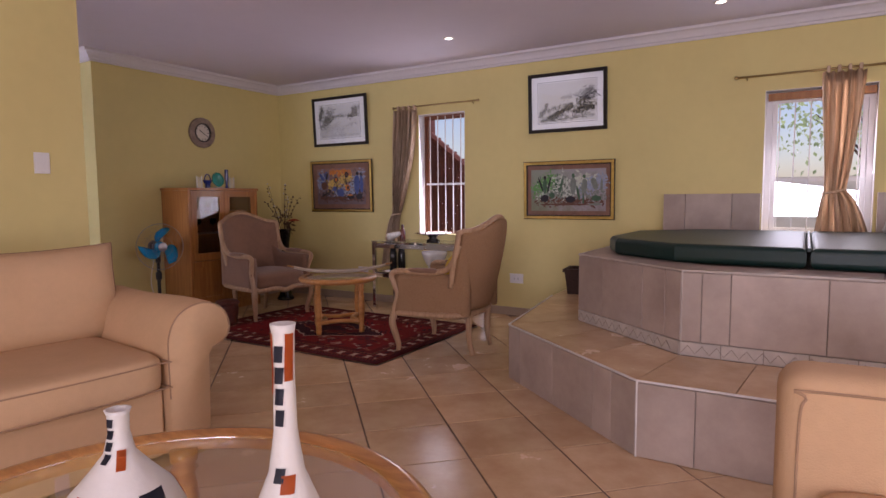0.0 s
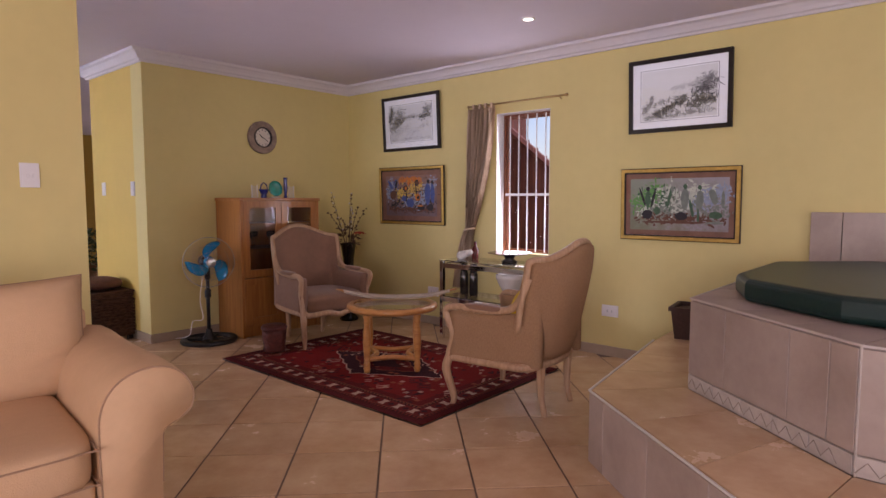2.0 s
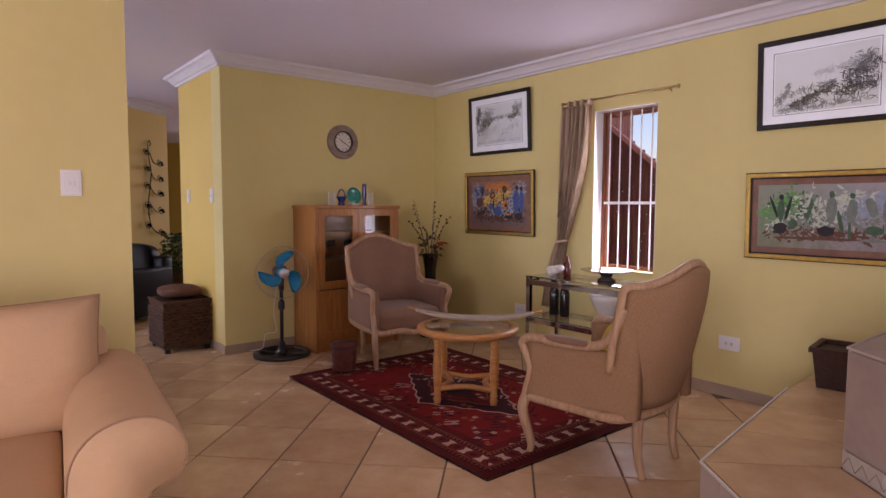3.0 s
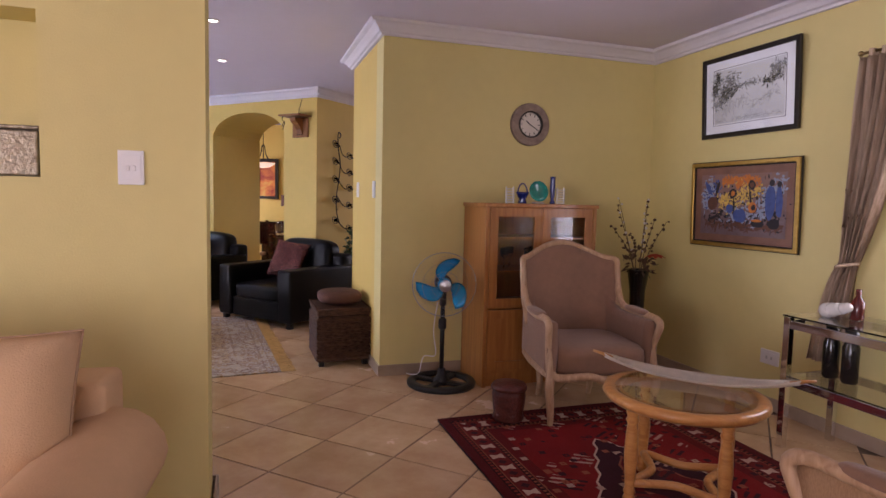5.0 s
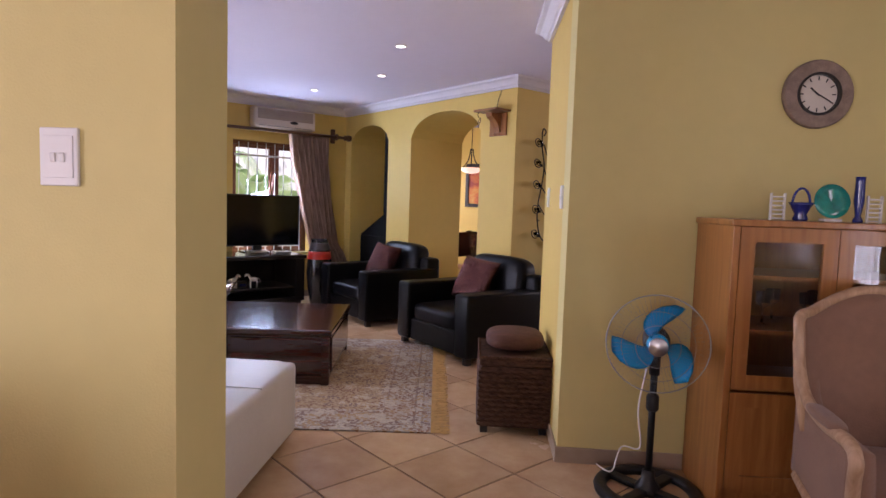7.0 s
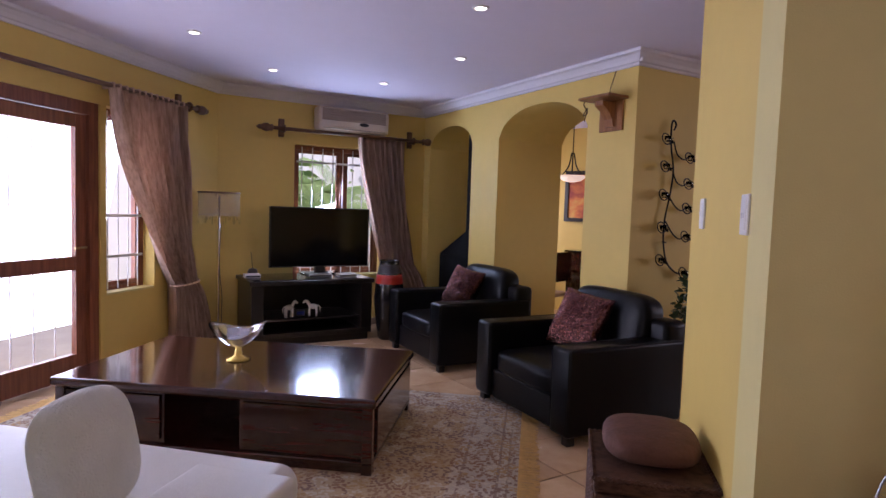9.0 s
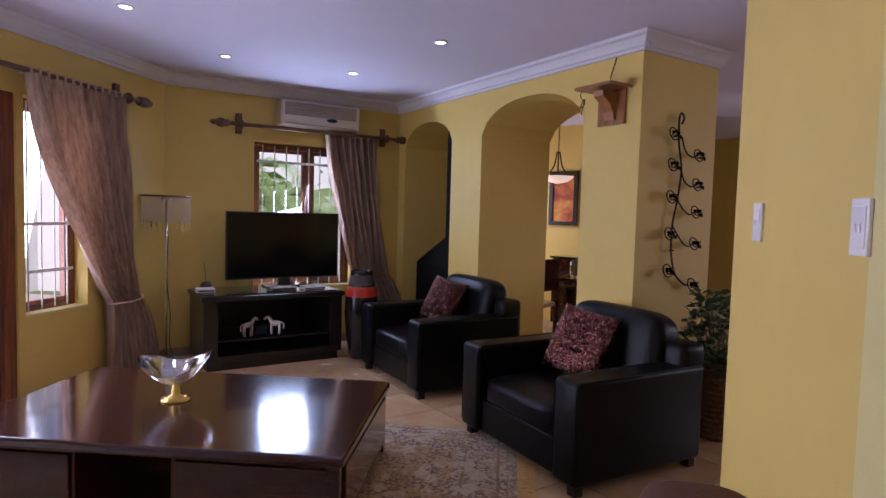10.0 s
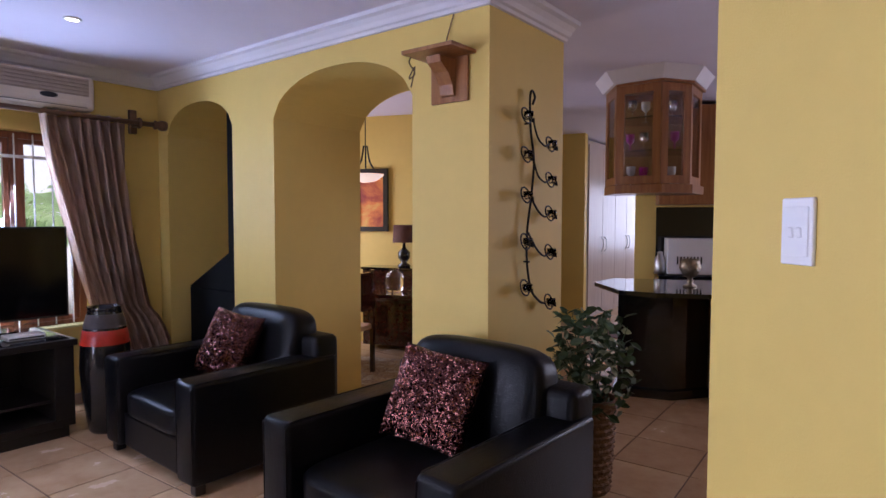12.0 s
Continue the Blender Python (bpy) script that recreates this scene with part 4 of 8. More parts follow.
M["paint_b"] = wash_mat("warm_market_painting", (0.34, 0.15, 0.06), (0.15, 0.07, 0.045), (0.16, 0.14, 0.19), (0.17, 0.15, 0.19), 22)
M["paint_d"] = wash_mat("cool_market_painting", (0.30, 0.29, 0.29), (0.19, 0.14, 0.12), (0.20, 0.28, 0.15), (0.36, 0.34, 0.38), 18)
street = framed("framed_print", -5.36, -4.50, 1.895, 2.49, 0.034, "ebony", (0.085, 0.07), "mount", "sketch_a", "black framed monochrome street scene print")
harbour = framed("framed_print", -2.43, -1.635, 1.885, 2.46, 0.034, "ebony", (0.075, 0.065), "mount", "sketch_c", "black framed monochrome harbour scene print")
warm = framed("framed_painting", -5.42, -4.445, 1.085, 1.71, 0.028, "gold", (0.072, 0.062), "brown_mount", "paint_b", "gold framed colourful painting with orange and blue shapes")
cool = framed("framed_painting", -2.475, -1.555, 1.028, 1.595, 0.028, "gold", (0.05, 0.05), "brown_mount", "paint_d", "gold framed painting with green and grey shapes")

inked(street, [(-0.30, 0.02, -0.28, 0.17, 0.03, 120, 0.020, "ink_dark"), (-0.25, 0.0, -0.10, 0.04, 0.035, 150, 0.018, "ink_dark"), (-0.22, 0.06, -0.12, 0.13, 0.05, 130, 0.022, "ink_mid"), (-0.12, 0.05, 0.10, 0.07, 0.02, 120, 0.012, "ink_mid"),
               (0.14, 0.05, 0.29, 0.08, 0.03, 150, 0.014, "ink_dark"), (0.22, 0.12, 0.29, 0.14, 0.04, 120, 0.016, "ink_mid"), (-0.30, -0.06, -0.18, -0.01, 0.035, 130, 0.020, "ink_mid"), (-0.29, -0.14, 0.0, -0.03, 0.03, 90, 0.024, "ink_pale"), (0.0, -0.10, 0.28, -0.02, 0.03, 60, 0.022, "ink_pale"), (-0.28, -0.17, 0.28, -0.17, 0.012, 70, 0.022, "ink_pale")], 41)
painted(street, [(-0.215, 0.095, 0.022, 0.040, 0.0, "paper")], 42, -0.0309)
inked(harbour, [(-0.19, -0.155, 0.06, -0.045, 0.022, 190, 0.026, "ink_dark"), (0.06, -0.10, 0.27, -0.06, 0.030, 190, 0.022, "ink_dark"), (0.12, -0.02, 0.27, 0.06, 0.045, 220, 0.020, "ink_dark"), (0.17, 0.06, 0.26, 0.10, 0.035, 110, 0.018, "ink_mid"), (-0.27, -0.13, -0.20, -0.02, 0.022, 110, 0.016, "ink_mid"),
                (-0.20, -0.08, 0.05, -0.02, 0.02, 70, 0.016, "ink_mid"), (-0.05, 0.03, 0.20, 0.07, 0.02, 70, 0.026, "ink_pale"), (-0.26, -0.17, 0.27, -0.14, 0.02, 150, 0.024, "ink_mid")], 43)
inked(warm, [(-0.32, -0.02, -0.30, 0.16, 0.06, 110, 0.020, "paint_sky"), (-0.34, 0.0, -0.22, 0.15, 0.05, 60, 0.018, "paint_blue"), (-0.16, 0.17, 0.16, 0.17, 0.03, 130, 0.020, "paint_orange"), (-0.20, 0.0, 0.16, 0.10, 0.06, 190, 0.018, "paint_yellow"), (0.20, 0.0, 0.34, 0.15, 0.06, 130, 0.020, "paint_sky"),
             (-0.1, -0.08, 0.2, -0.06, 0.06, 130, 0.018, "paint_sky"), (-0.30, -0.10, 0.34, -0.10, 0.05, 130, 0.018, "paint_black"), (-0.30, 0.05, 0.34, 0.05, 0.08, 110, 0.014, "paint_black"), (-0.34, -0.15, 0.34, -0.15, 0.03, 160, 0.026, "paint_brown")], 46, -0.0312, 2.6, "brush_dab")
painted(warm, [(-0.27, 0.01, 0.055, 0.05, 0.0, "paint_brown"), (-0.31, 0.12, 0.022, 0.06, 0.6, "paint_blue"), (-0.22, 0.12, 0.014, 0.06, -0.3, "paint_black"), (-0.07, 0.08, 0.036, 0.036, 0.0, "paint_black"), (-0.07, 0.08, 0.020, 0.020, 0.0, "paint_orange"), (0.10, 0.14, 0.034, 0.034, 0.0, "paint_black"), (0.10, 0.14, 0.019, 0.019, 0.0, "paint_brown"),
               (-0.06, -0.01, 0.010, 0.06, 0.0, "paint_black"), (0.09, 0.05, 0.010, 0.07, 0.15, "paint_black"), (0.0, -0.08, 0.060, 0.050, 0.0, "paint_blue"), (-0.10, -0.03, 0.035, 0.035, 0.0, "paint_blue"), (0.11, -0.02, 0.038, 0.038, 0.0, "paint_orange"), (0.12, -0.02, 0.020, 0.020, 0.0, "paint_black"), (0.26, 0.02, 0.042, 0.12, 0.0, "paint_blue"), (0.33, 0.02, 0.030, 0.11, 0.0, "paint_blue"), (0.27, 0.15, 0.022, 0.024, 0.0, "paint_black"), (0.33, 0.14, 0.018, 0.022, 0.0, "paint_black"),
               (0.16, -0.13, 0.055, 0.028, 0.0, "paint_black"), (0.15, -0.11, 0.045, 0.010, 0.0, "paint_orange"), (0.29, -0.13, 0.050, 0.036, 0.0, "paint_black"), (-0.02, -0.14, 0.045, 0.018, 0.0, "paint_brown"), (-0.26, -0.10, 0.055, 0.012, 0.3, "paint_black")], 44, -0.0318)
inked(cool, [(-0.33, 0.0, -0.15, 0.12, 0.06, 170, 0.020, "paint_green"), (-0.30, -0.05, -0.05, 0.10, 0.07, 130, 0.018, "paint_pale"), (-0.05, -0.02, 0.20, 0.10, 0.07, 190, 0.020, "paint_pale"), (0.12, 0.0, 0.36, 0.10, 0.06, 150, 0.022, "paint_sky"), (-0.32, -0.04, 0.36, -0.04, 0.07, 190, 0.018, "paint_grey"),
             (-0.30, -0.11, 0.34, -0.11, 0.035, 150, 0.022, "paint_brown"), (-0.30, 0.05, 0.0, 0.05, 0.08, 80, 0.016, "paint_moss")], 47, -0.0312, 2.6, "brush_dab")
painted(cool, [(-0.28, 0.06, 0.010, 0.085, 0.35, "paint_black"), (-0.235, 0.04, 0.022, 0.075, 0.0, "paint_moss"), (-0.19, 0.05, 0.010, 0.08, -0.25, "paint_black"), (-0.235, 0.125, 0.016, 0.018, 0.0, "paint_black"), (-0.24, -0.08, 0.045, 0.038, 0.0, "paint_black"), (-0.16, -0.05, 0.030, 0.03, 0.0, "paint_moss"), (-0.06, 0.06, 0.012, 0.09, -0.2, "paint_moss"), (-0.04, 0.12, 0.014, 0.02, 0.0, "paint_grey"),
               (0.06, 0.04, 0.030, 0.085, 0.0, "paint_grey"), (0.06, 0.14, 0.016, 0.020, 0.0, "paint_moss"), (0.03, -0.09, 0.050, 0.032, 0.0, "paint_black"), (0.11, -0.03, 0.012, 0.07, 0.2, "paint_moss"), (0.17, 0.03, 0.030, 0.08, -0.1, "paint_grey"), (0.17, 0.13, 0.015, 0.019, 0.0, "paint_moss"), (0.16, -0.09, 0.009, 0.06, 0.0, "paint_moss"), (0.27, 0.06, 0.028, 0.06, 0.3, "paint_grey"), (0.29, -0.08, 0.050, 0.026, 0.0, "paint_moss"), (0.34, 0.04, 0.012, 0.07, 0.0, "paint_grey"), (-0.02, -0.14, 0.25, 0.010, 0.0, "paint_brown"), (0.28, -0.14, 0.07, 0.010, 0.0, "paint_grey")], 45, -0.0318)

clock = thing("wall_clock", "round wall clock with a weathered wooden rim", "clock", pose(-6.003, 4.87, 2.012, 0, 90, 0))
M["clock_rim"] = mat("weathered_clock_rim", (0.27, 0.20, 0.16), 0.8, var=0.35, scale=22, bump=0.6, bscale=60)
M["dial"] = mat("cream_clock_dial", (0.72, 0.66, 0.58), 0.5, var=0.06)
part("rim", lathe(bmesh.new(), [(0.172, 0), (0.172, 0.022), (0.165, 0.03), (0.108, 0.03), (0.100, 0.024), (0.100, 0.0)], 40, cap=False), "clock_rim", clock, smooth=False)
part("bezel", lathe(bmesh.new(), [(0.108, 0.024), (0.108, 0.036), (0.096, 0.036), (0.096, 0.012)], 40, cap=False), "ebony", clock)
part("dial", lathe(bmesh.new(), [(0.10, 0.002), (0.10, 0.014)], 40), "dial", clock)
for i in range(12):
    bm = B(-0.003, 0.003, 0.070, 0.090, 0.014, 0.0155)
    part("hour_mark", bm, "ebony", clock, m=pose(0, 0, 0, 0, 0, i * 30))
part("hour_hand", B(-0.004, 0.004, -0.01, 0.048, 0.016, 0.018), "ebony", clock, m=pose(0, 0, 0, 0, 0, 140))
part("minute_hand", B(-0.003, 0.003, -0.012, 0.072, 0.0185, 0.020), "ebony", clock, m=pose(0, 0, 0, 0, 0, -30))


# ---- switches and sockets ----
def switch(m, w=0.072, h=0.115, rockers=2, socket=False, label="white two-gang light switch plate"):
    """Local x across, y out of the wall towards -y, z up."""
    ob = thing("light_switch" if not socket else "wall_socket", label, "switch" if not socket else "socket", m)
    part("plate", B(-w / 2, w / 2, -0.010, 0.0, -h / 2, h / 2, bevel=0.003), "white_plastic", ob)
    part("inner_plate", B(-w / 2 + 0.010, w / 2 - 0.010, -0.0125, -0.009, -h / 2 + 0.018, h / 2 - 0.018, bevel=0.001, seg=1), "white_plastic", ob)
    for i in range(rockers):
        x = (i - (rockers - 1) / 2) * 0.022 if w < 0.1 else (i - (rockers - 1) / 2) * 0.04
        part("rocker", B(x - 0.007, x + 0.007, -0.016, -0.012, -0.011, 0.011, bevel=0.002, seg=1), "white_plastic" if not socket else "steel", ob, m=pose(0, 0, 0, 8, 0, 0))
    return ob


switch(pose(-4.07, 2.25, 1.475, 0, 0, 90), 0.09, 0.13)
switch(pose(-7.0, 3.65, 1.46, 0, 0, 0), 0.085, 0.135)
switch(pose(-6.28, 3.65, 1.455, 0, 0, 0), 0.085, 0.135)
switch(pose(-2.57, 6.07, 0.395, 0, 0, 0), 0.15, 0.10, 2, True, "white double wall socket")
switch(pose(-4.62, 6.07, 0.36, 0, 0, 0), 0.15, 0.10, 2, True, "white double wall socket")


# ---- downlights ----
def downlight(x, y, z=H):
    ob = thing("downlight", "small round recessed ceiling downlight, lit", "ceiling light", pose(x, y, z), "ceiling downlights")
    part("bezel", lathe(bmesh.new(), [(0.052, 0.0), (0.052, -0.006), (0.040, -0.010), (0.034, -0.004), (0.034, 0.0)], 24, cap=False), "white_plastic", ob, smooth=True)
    part("lens", lathe(bmesh.new(), [(0.034, -0.001), (0.034, -0.005)], 24), "lamp_on", ob)
    return ob


spots = [(-2.85, 5.17), (-0.6, 5.39), (-6.48, 2.43), (-7.87, 2.45), (-9.06, 2.08), (-9.95, 1.11), (-9.30, 0.24), (-8.12, 0.25)]
d0 = downlight(*spots[0])
for x, y in spots[1:]:
    copy_thing(d0, pose(x, y, H))
for x, y in spots:
    lamp("downlight_glow", "SPOT", 6, pose(x, y, H - 0.02), (1, 0.9, 0.75))

# ---- cream sofa and chair ----


def loaf(bm, x0, x1, y0, y1, z0, z1, r):
    """A rounded block with soft edges."""
    return box(bm, x0, x1, y0, y1, z0, z1, bevel=r, seg=4)


def roll_arm(bm, y0, y1):
    """A scroll arm from y0 to y1: a round roll that overhangs a narrow upright on its outer side."""
    pts = [(0.0, 0.02), (0.0, 0.30), (-0.003, 0.54), (0.004, 0.61), (0.026, 0.665), (0.066, 0.71), (0.12, 0.736), (0.18, 0.745), (0.24, 0.734), (0.288, 0.702), (0.318, 0.655), (0.328, 0.605), (0.314, 0.56), (0.275, 0.53), (0.232, 0.512), (0.21, 0.48), (0.205, 0.30), (0.20, 0.02)]
    n = len(pts)
    ys = [y0, y0 + 0.012, y0 + 0.035, *[y0 + 0.035 + (y1 - y0 - 0.055) * k / 8 for k in range(1, 8)], y1 - 0.02, y1]
    rings = []
    for k, y in enumerate(ys):
        sc = (0.95, 0.985)[k] if k < 2 else (0.94 if k == len(ys) - 1 else 1.0)
        dent = 0.006 * math.sin(7.0 * (y - y0)) if 2 < k < len(ys) - 1 else 0.0
        rings.append([bm.verts.new((0.13 + (p - 0.13) * sc, y, (0.55 + (q - 0.55) * sc + dent * (q > 0.6)) if q > 0.1 else q)) for p, q in pts])
    for p, q in zip(rings, rings[1:]):
        for i in range(n):
            bm.faces.new((p[i], p[(i + 1) % n], q[(i + 1) % n], q[i]))
    bm.faces.new(list(reversed(rings[0])))
    bm.faces.new(rings[-1])
    bmesh.ops.recalc_face_normals(bm, faces=bm.faces)
    return [(0.13 + (p - 0.13) * 0.975, y0 + 0.003, 0.55 + (q - 0.55) * 0.975 if q > 0.1 else q) for p, q in pts]


def knife_cushion(bm, hx, hz, t, seed, n=22):
    """A stuffed back cushion in the x-z plane with a seamed edge, peaked corners and soft creases."""
    for side in (-1, 1):
        g = []
        for i in range(n + 1):
            row = []
            for j in range(n + 1):
                u, v = -1 + 2 * i / n, -1 + 2 * j / n
                kx, kz = 1 - 0.035 * (1 - v * v), 1 - 0.10 * (1 - u * u) * (v > 0) * v
                y = side * t * max(0.0, (1 - abs(u) ** 5) * (1 - abs(v) ** 4)) ** 0.55
                crease = 0.030 * math.exp(-((v + 0.25 + 0.35 * (1 - abs(u))) / 0.09) ** 2) * max(0.0, abs(u) - 0.45) / 0.55 * (1 - abs(u) ** 8)
                y -= side * crease
                y += side * 0.010 * noise.noise(Vector((u * 1.7 + seed, v * 1.7, side))) * (1 - u ** 4) * (1 - v ** 4)
                row.append(bm.verts.new((hx * u * kx, y, hz * v * kz)))
            g.append(row)
        for i in range(n):
            for j in range(n):
                q = (g[i][j], g[i + 1][j], g[i + 1][j + 1], g[i][j + 1])
                bm.faces.new(q if side < 0 else tuple(reversed(q)))
    bmesh.ops.remove_doubles(bm, verts=bm.verts, dist=0.0006)
    rim = []
    for u, v in [(-1 + 2 * i / 16, -1) for i in range(16)] + [(1, -1 + 2 * i / 16) for i in range(16)] + [(1 - 2 * i / 16, 1) for i in range(16)] + [(-1, 1 - 2 * i / 16) for i in range(16)]:
        rim.append((hx * u * (1 - 0.035 * (1 - v * v)), 0.0, hz * v * (1 - 0.10 * (1 - u * u) * (v > 0) * v)))
    return rim


def sofa(L, m, label):
    """A loose-covered sofa with scroll arms, front towards -y."""
    ob = thing("sofa", label, "sofa", m)
    D = 1.12
    part("base", loaf(bmesh.new(), -L / 2 + 0.335, L / 2 - 0.335, -D / 2 + 0.06, D / 2 - 0.05, 0.02, 0.355, 0.02), "cream", ob, smooth=False)
    for sg in (-1, 1):
        bm = bmesh.new()
        edge = roll_arm(bm, -D / 2 + 0.01, D / 2 - 0.12)
        if sg < 0:
            for v in bm.verts:
                v.co.x = -v.co.x
            bmesh.ops.reverse_faces(bm, faces=bm.faces)
            edge = [(-p, q, r) for p, q, r in edge]
        arm = part("arm", bm, "cream", ob, m=pose(sg * (L / 2 - 0.33), 0, 0), smooth=True)
        part("piping", tube(bmesh.new(), curve_pts(edge[1:-1], 4), 0.0035, 6), "piping", arm)
    part("back", loaf(bmesh.new(), -L / 2 + 0.16, L / 2 - 0.16, D / 2 - 0.19, D / 2, 0.02, 0.835, 0.025), "cream", ob, smooth=True)
    w = (L - 0.66) / 2
    for i in range(2):
        x = -L / 2 + 0.33 + i * w
        seat = part("seat_cushion", puff(bmesh.new(), x + 0.003, x + w - 0.003, -D / 2 - 0.03, D / 2 - 0.24, 0.345, 0.53, 16, 7), "cream", ob, smooth=True)
        for z in (0.495, 0.375):
            pts = [(x + 0.02, D / 2 - 0.30, z), (x + 0.012, -D / 2 + 0.05, z), (x + 0.05, -D / 2 - 0.015, z), (x + w / 2, -D / 2 - 0.033, z), (x + w - 0.05, -D / 2 - 0.015, z), (x + w - 0.012, -D / 2 + 0.05, z), (x + w - 0.02, D / 2 - 0.3, z)]
            part("piping", tube(bmesh.new(), curve_pts(pts, 5), 0.0035, 6), "piping", seat)
        bm = bmesh.new()
        rim = knife_cushion(bm, 0.485, 0.265, 0.135, i * 3.0)
        back = part("back_cushion", bm, "cream", ob, m=pose((i * 2 - 1) * 0.478, D / 2 - 0.315, 0.745, -13, 0, 0), smooth=True)
        part("piping", tube(bmesh.new(), rim, 0.004, 6, close=True), "piping", back)
    return ob


sofa(2.30, pose(-3.137, 1.254, 0, 0, 0, 84), "cream slipcovered sofa with rolled arms and dark piping")

chair = thing("slipper_chair", "cream slipcovered low chair with a straight back", "armchair", pose(0.47, 2.12, 0, 0, 0, 5))
part("seat_base", loaf(bmesh.new(), -0.46, 0.46, -0.50, 0.30, 0.02, 0.32, 0.03), "cream", chair)
part("seat_cushion", puff(bmesh.new(), -0.41, 0.47, -0.53, 0.14, 0.31, 0.47, 12, 7), "cream", chair, smooth=True)
bk_ = part("back", loaf(bmesh.new(), -0.49, 0.49, 0.12, 0.36, 0.05, 0.755, 0.07), "cream", chair, smooth=True)
part("piping", tube(bmesh.new(), curve_pts([(-0.445, 0.128, 0.20), (-0.445, 0.122, 0.60), (-0.43, 0.12, 0.69), (-0.39, 0.122, 0.712), (0.39, 0.122, 0.712)], 6), 0.004, 6), "piping", bk_)

# ---- round coffee table with mosaic vases ----


def turned_leg(r, z0, z1):
    zs = [0, 0.04, 0.06, 0.10, 0.13, 0.17, 0.30, 0.50, 0.70, 0.80, 0.84, 0.88, 0.92, 1.0]
    rs = [0.75, 0.8, 1.0, 0.7, 0.95, 0.72, 0.85, 1.05, 0.9, 0.7, 1.0, 0.75, 1.0, 1.0]
    return [(r * a, z0 + (z1 - z0) * b) for a, b in zip(rs, zs)]


ct = thing("coffee_table", "round glass-topped coffee table with an orange pine rim", "coffee table", pose(-1.30, 1.10, 0))
part("rim", lathe(bmesh.new(), [(0.655, 0.385), (0.715, 0.385), (0.735, 0.40), (0.735, 0.425), (0.72, 0.44), (0.695, 0.445), (0.68, 0.436), (0.655, 0.436), (0.655, 0.385)], 72, cap=False), "pine", ct, smooth=True)
part("glass_top", lathe(bmesh.new(), [(0.652, 0.424), (0.652, 0.432)], 72), "glass", ct).visible_shadow = False
for k in range(4):
    a = math.pi / 4 + k * math.pi / 2
    part("leg", lathe(bmesh.new(), turned_leg(0.045, 0.0, 0.395), 16, (0.64 * math.cos(a), 0.64 * math.sin(a))), "pine", ct, smooth=True)
part("shelf_ring", lathe(bmesh.new(), [(0.56, 0.09), (0.62, 0.09), (0.62, 0.12), (0.56, 0.12), (0.56, 0.09)], 48, cap=False), "pine", ct)


def patches(parent, profile, spec):
    """Painted patches wrapped on a turned body: (angle, width, z0, z1, material)."""
    def rad(z):
        for (r0, a), (r1, b) in zip(profile, profile[1:]):
            if min(a, b) <= z <= max(a, b) and a != b:
                return r0 + (r1 - r0) * (z - a) / (b - a)
        return profile[-1][0]
    for ang, wid, z0, z1, mt in spec:
        bm = bmesh.new()
        n, k = 6, 5
        rows = []
        for j in range(k + 1):
            z = z0 + (z1 - z0) * j / k
            skew = 0.12 * (j / k)
            r = rad(z) + 0.0022
            rows.append([bm.verts.new((r * math.cos(radians(ang) + (i / n - 0.5) * wid / max(r, 0.02) + skew), r * math.sin(radians(ang) + (i / n - 0.5) * wid / max(r, 0.02) + skew), z)) for i in range(n + 1)])
        for a, b in zip(rows, rows[1:]):
            for i in range(n):
                bm.faces.new((a[i], a[i + 1], b[i + 1], b[i]))
        bmesh.ops.solidify(bm, geom=bm.faces[:], thickness=0.0015)
        part("patch", bm, mt, parent)


vase = thing("tall_vase", "tall slim white vase with slate and orange patches", "vase", pose(-0.915, 1.222, 0.4325))
prof = [(0.045, 0), (0.075, 0.03), (0.085, 0.08), (0.07, 0.15), (0.038, 0.23), (0.025, 0.32), (0.022, 0.45), (0.024, 0.53), (0.027, 0.548), (0.022, 0.548), (0.018, 0.50), (0.016, 0.3)]
part("body", lathe(bmesh.new(), prof, 28), "clay", vase, smooth=True)
patches(vase, prof[:9], [(-75, 0.02, 0.47 - i * 0.045, 0.505 - i * 0.045, "slate_paint") for i in range(4)] + [(-70, 0.022, 0.22, 0.25, "slate_paint"), (-20, 0.02, 0.43, 0.53, "orange_paint"), (-125, 0.014, 0.40, 0.53, "orange_paint"), (-45, 0.03, 0.20, 0.235, "orange_paint"), (-20, 0.045, 0.12, 0.17, "orange_paint"), (-110, 0.05, 0.06, 0.14, "slate_paint"), (-60, 0.05, 0.02, 0.07, "slate_paint"), (120, 0.05, 0.05, 0.15, "slate_paint")])
vase = thing("squat_vase", "squat white bottle vase with slate and orange patches", "vase", pose(-1.33, 1.10, 0.4325))
prof = [(0.07, 0), (0.125, 0.03), (0.14, 0.075), (0.115, 0.13), (0.07, 0.18), (0.034, 0.225), (0.023, 0.275), (0.024, 0.315), (0.029, 0.327), (0.022, 0.327), (0.016, 0.26)]
part("body", lathe(bmesh.new(), prof, 32), "clay", vase, smooth=True)
patches(vase, prof[:9], [(-80, 0.018, 0.29 - i * 0.026, 0.31 - i * 0.026, "slate_paint") for i in range(4)] + [(-55, 0.08, 0.05, 0.12, "slate_paint"), (0, 0.06, 0.11, 0.15, "slate_paint"), (-95, 0.022, 0.13, 0.155, "orange_paint"), (-30, 0.02, 0.20, 0.24, "orange_paint"), (-120, 0.03, 0.07, 0.11, "orange_paint"), (25, 0.05, 0.03, 0.08, "slate_paint"), (80, 0.06, 0.06, 0.13, "orange_paint"), (150, 0.07, 0.05, 0.12, "slate_paint")])

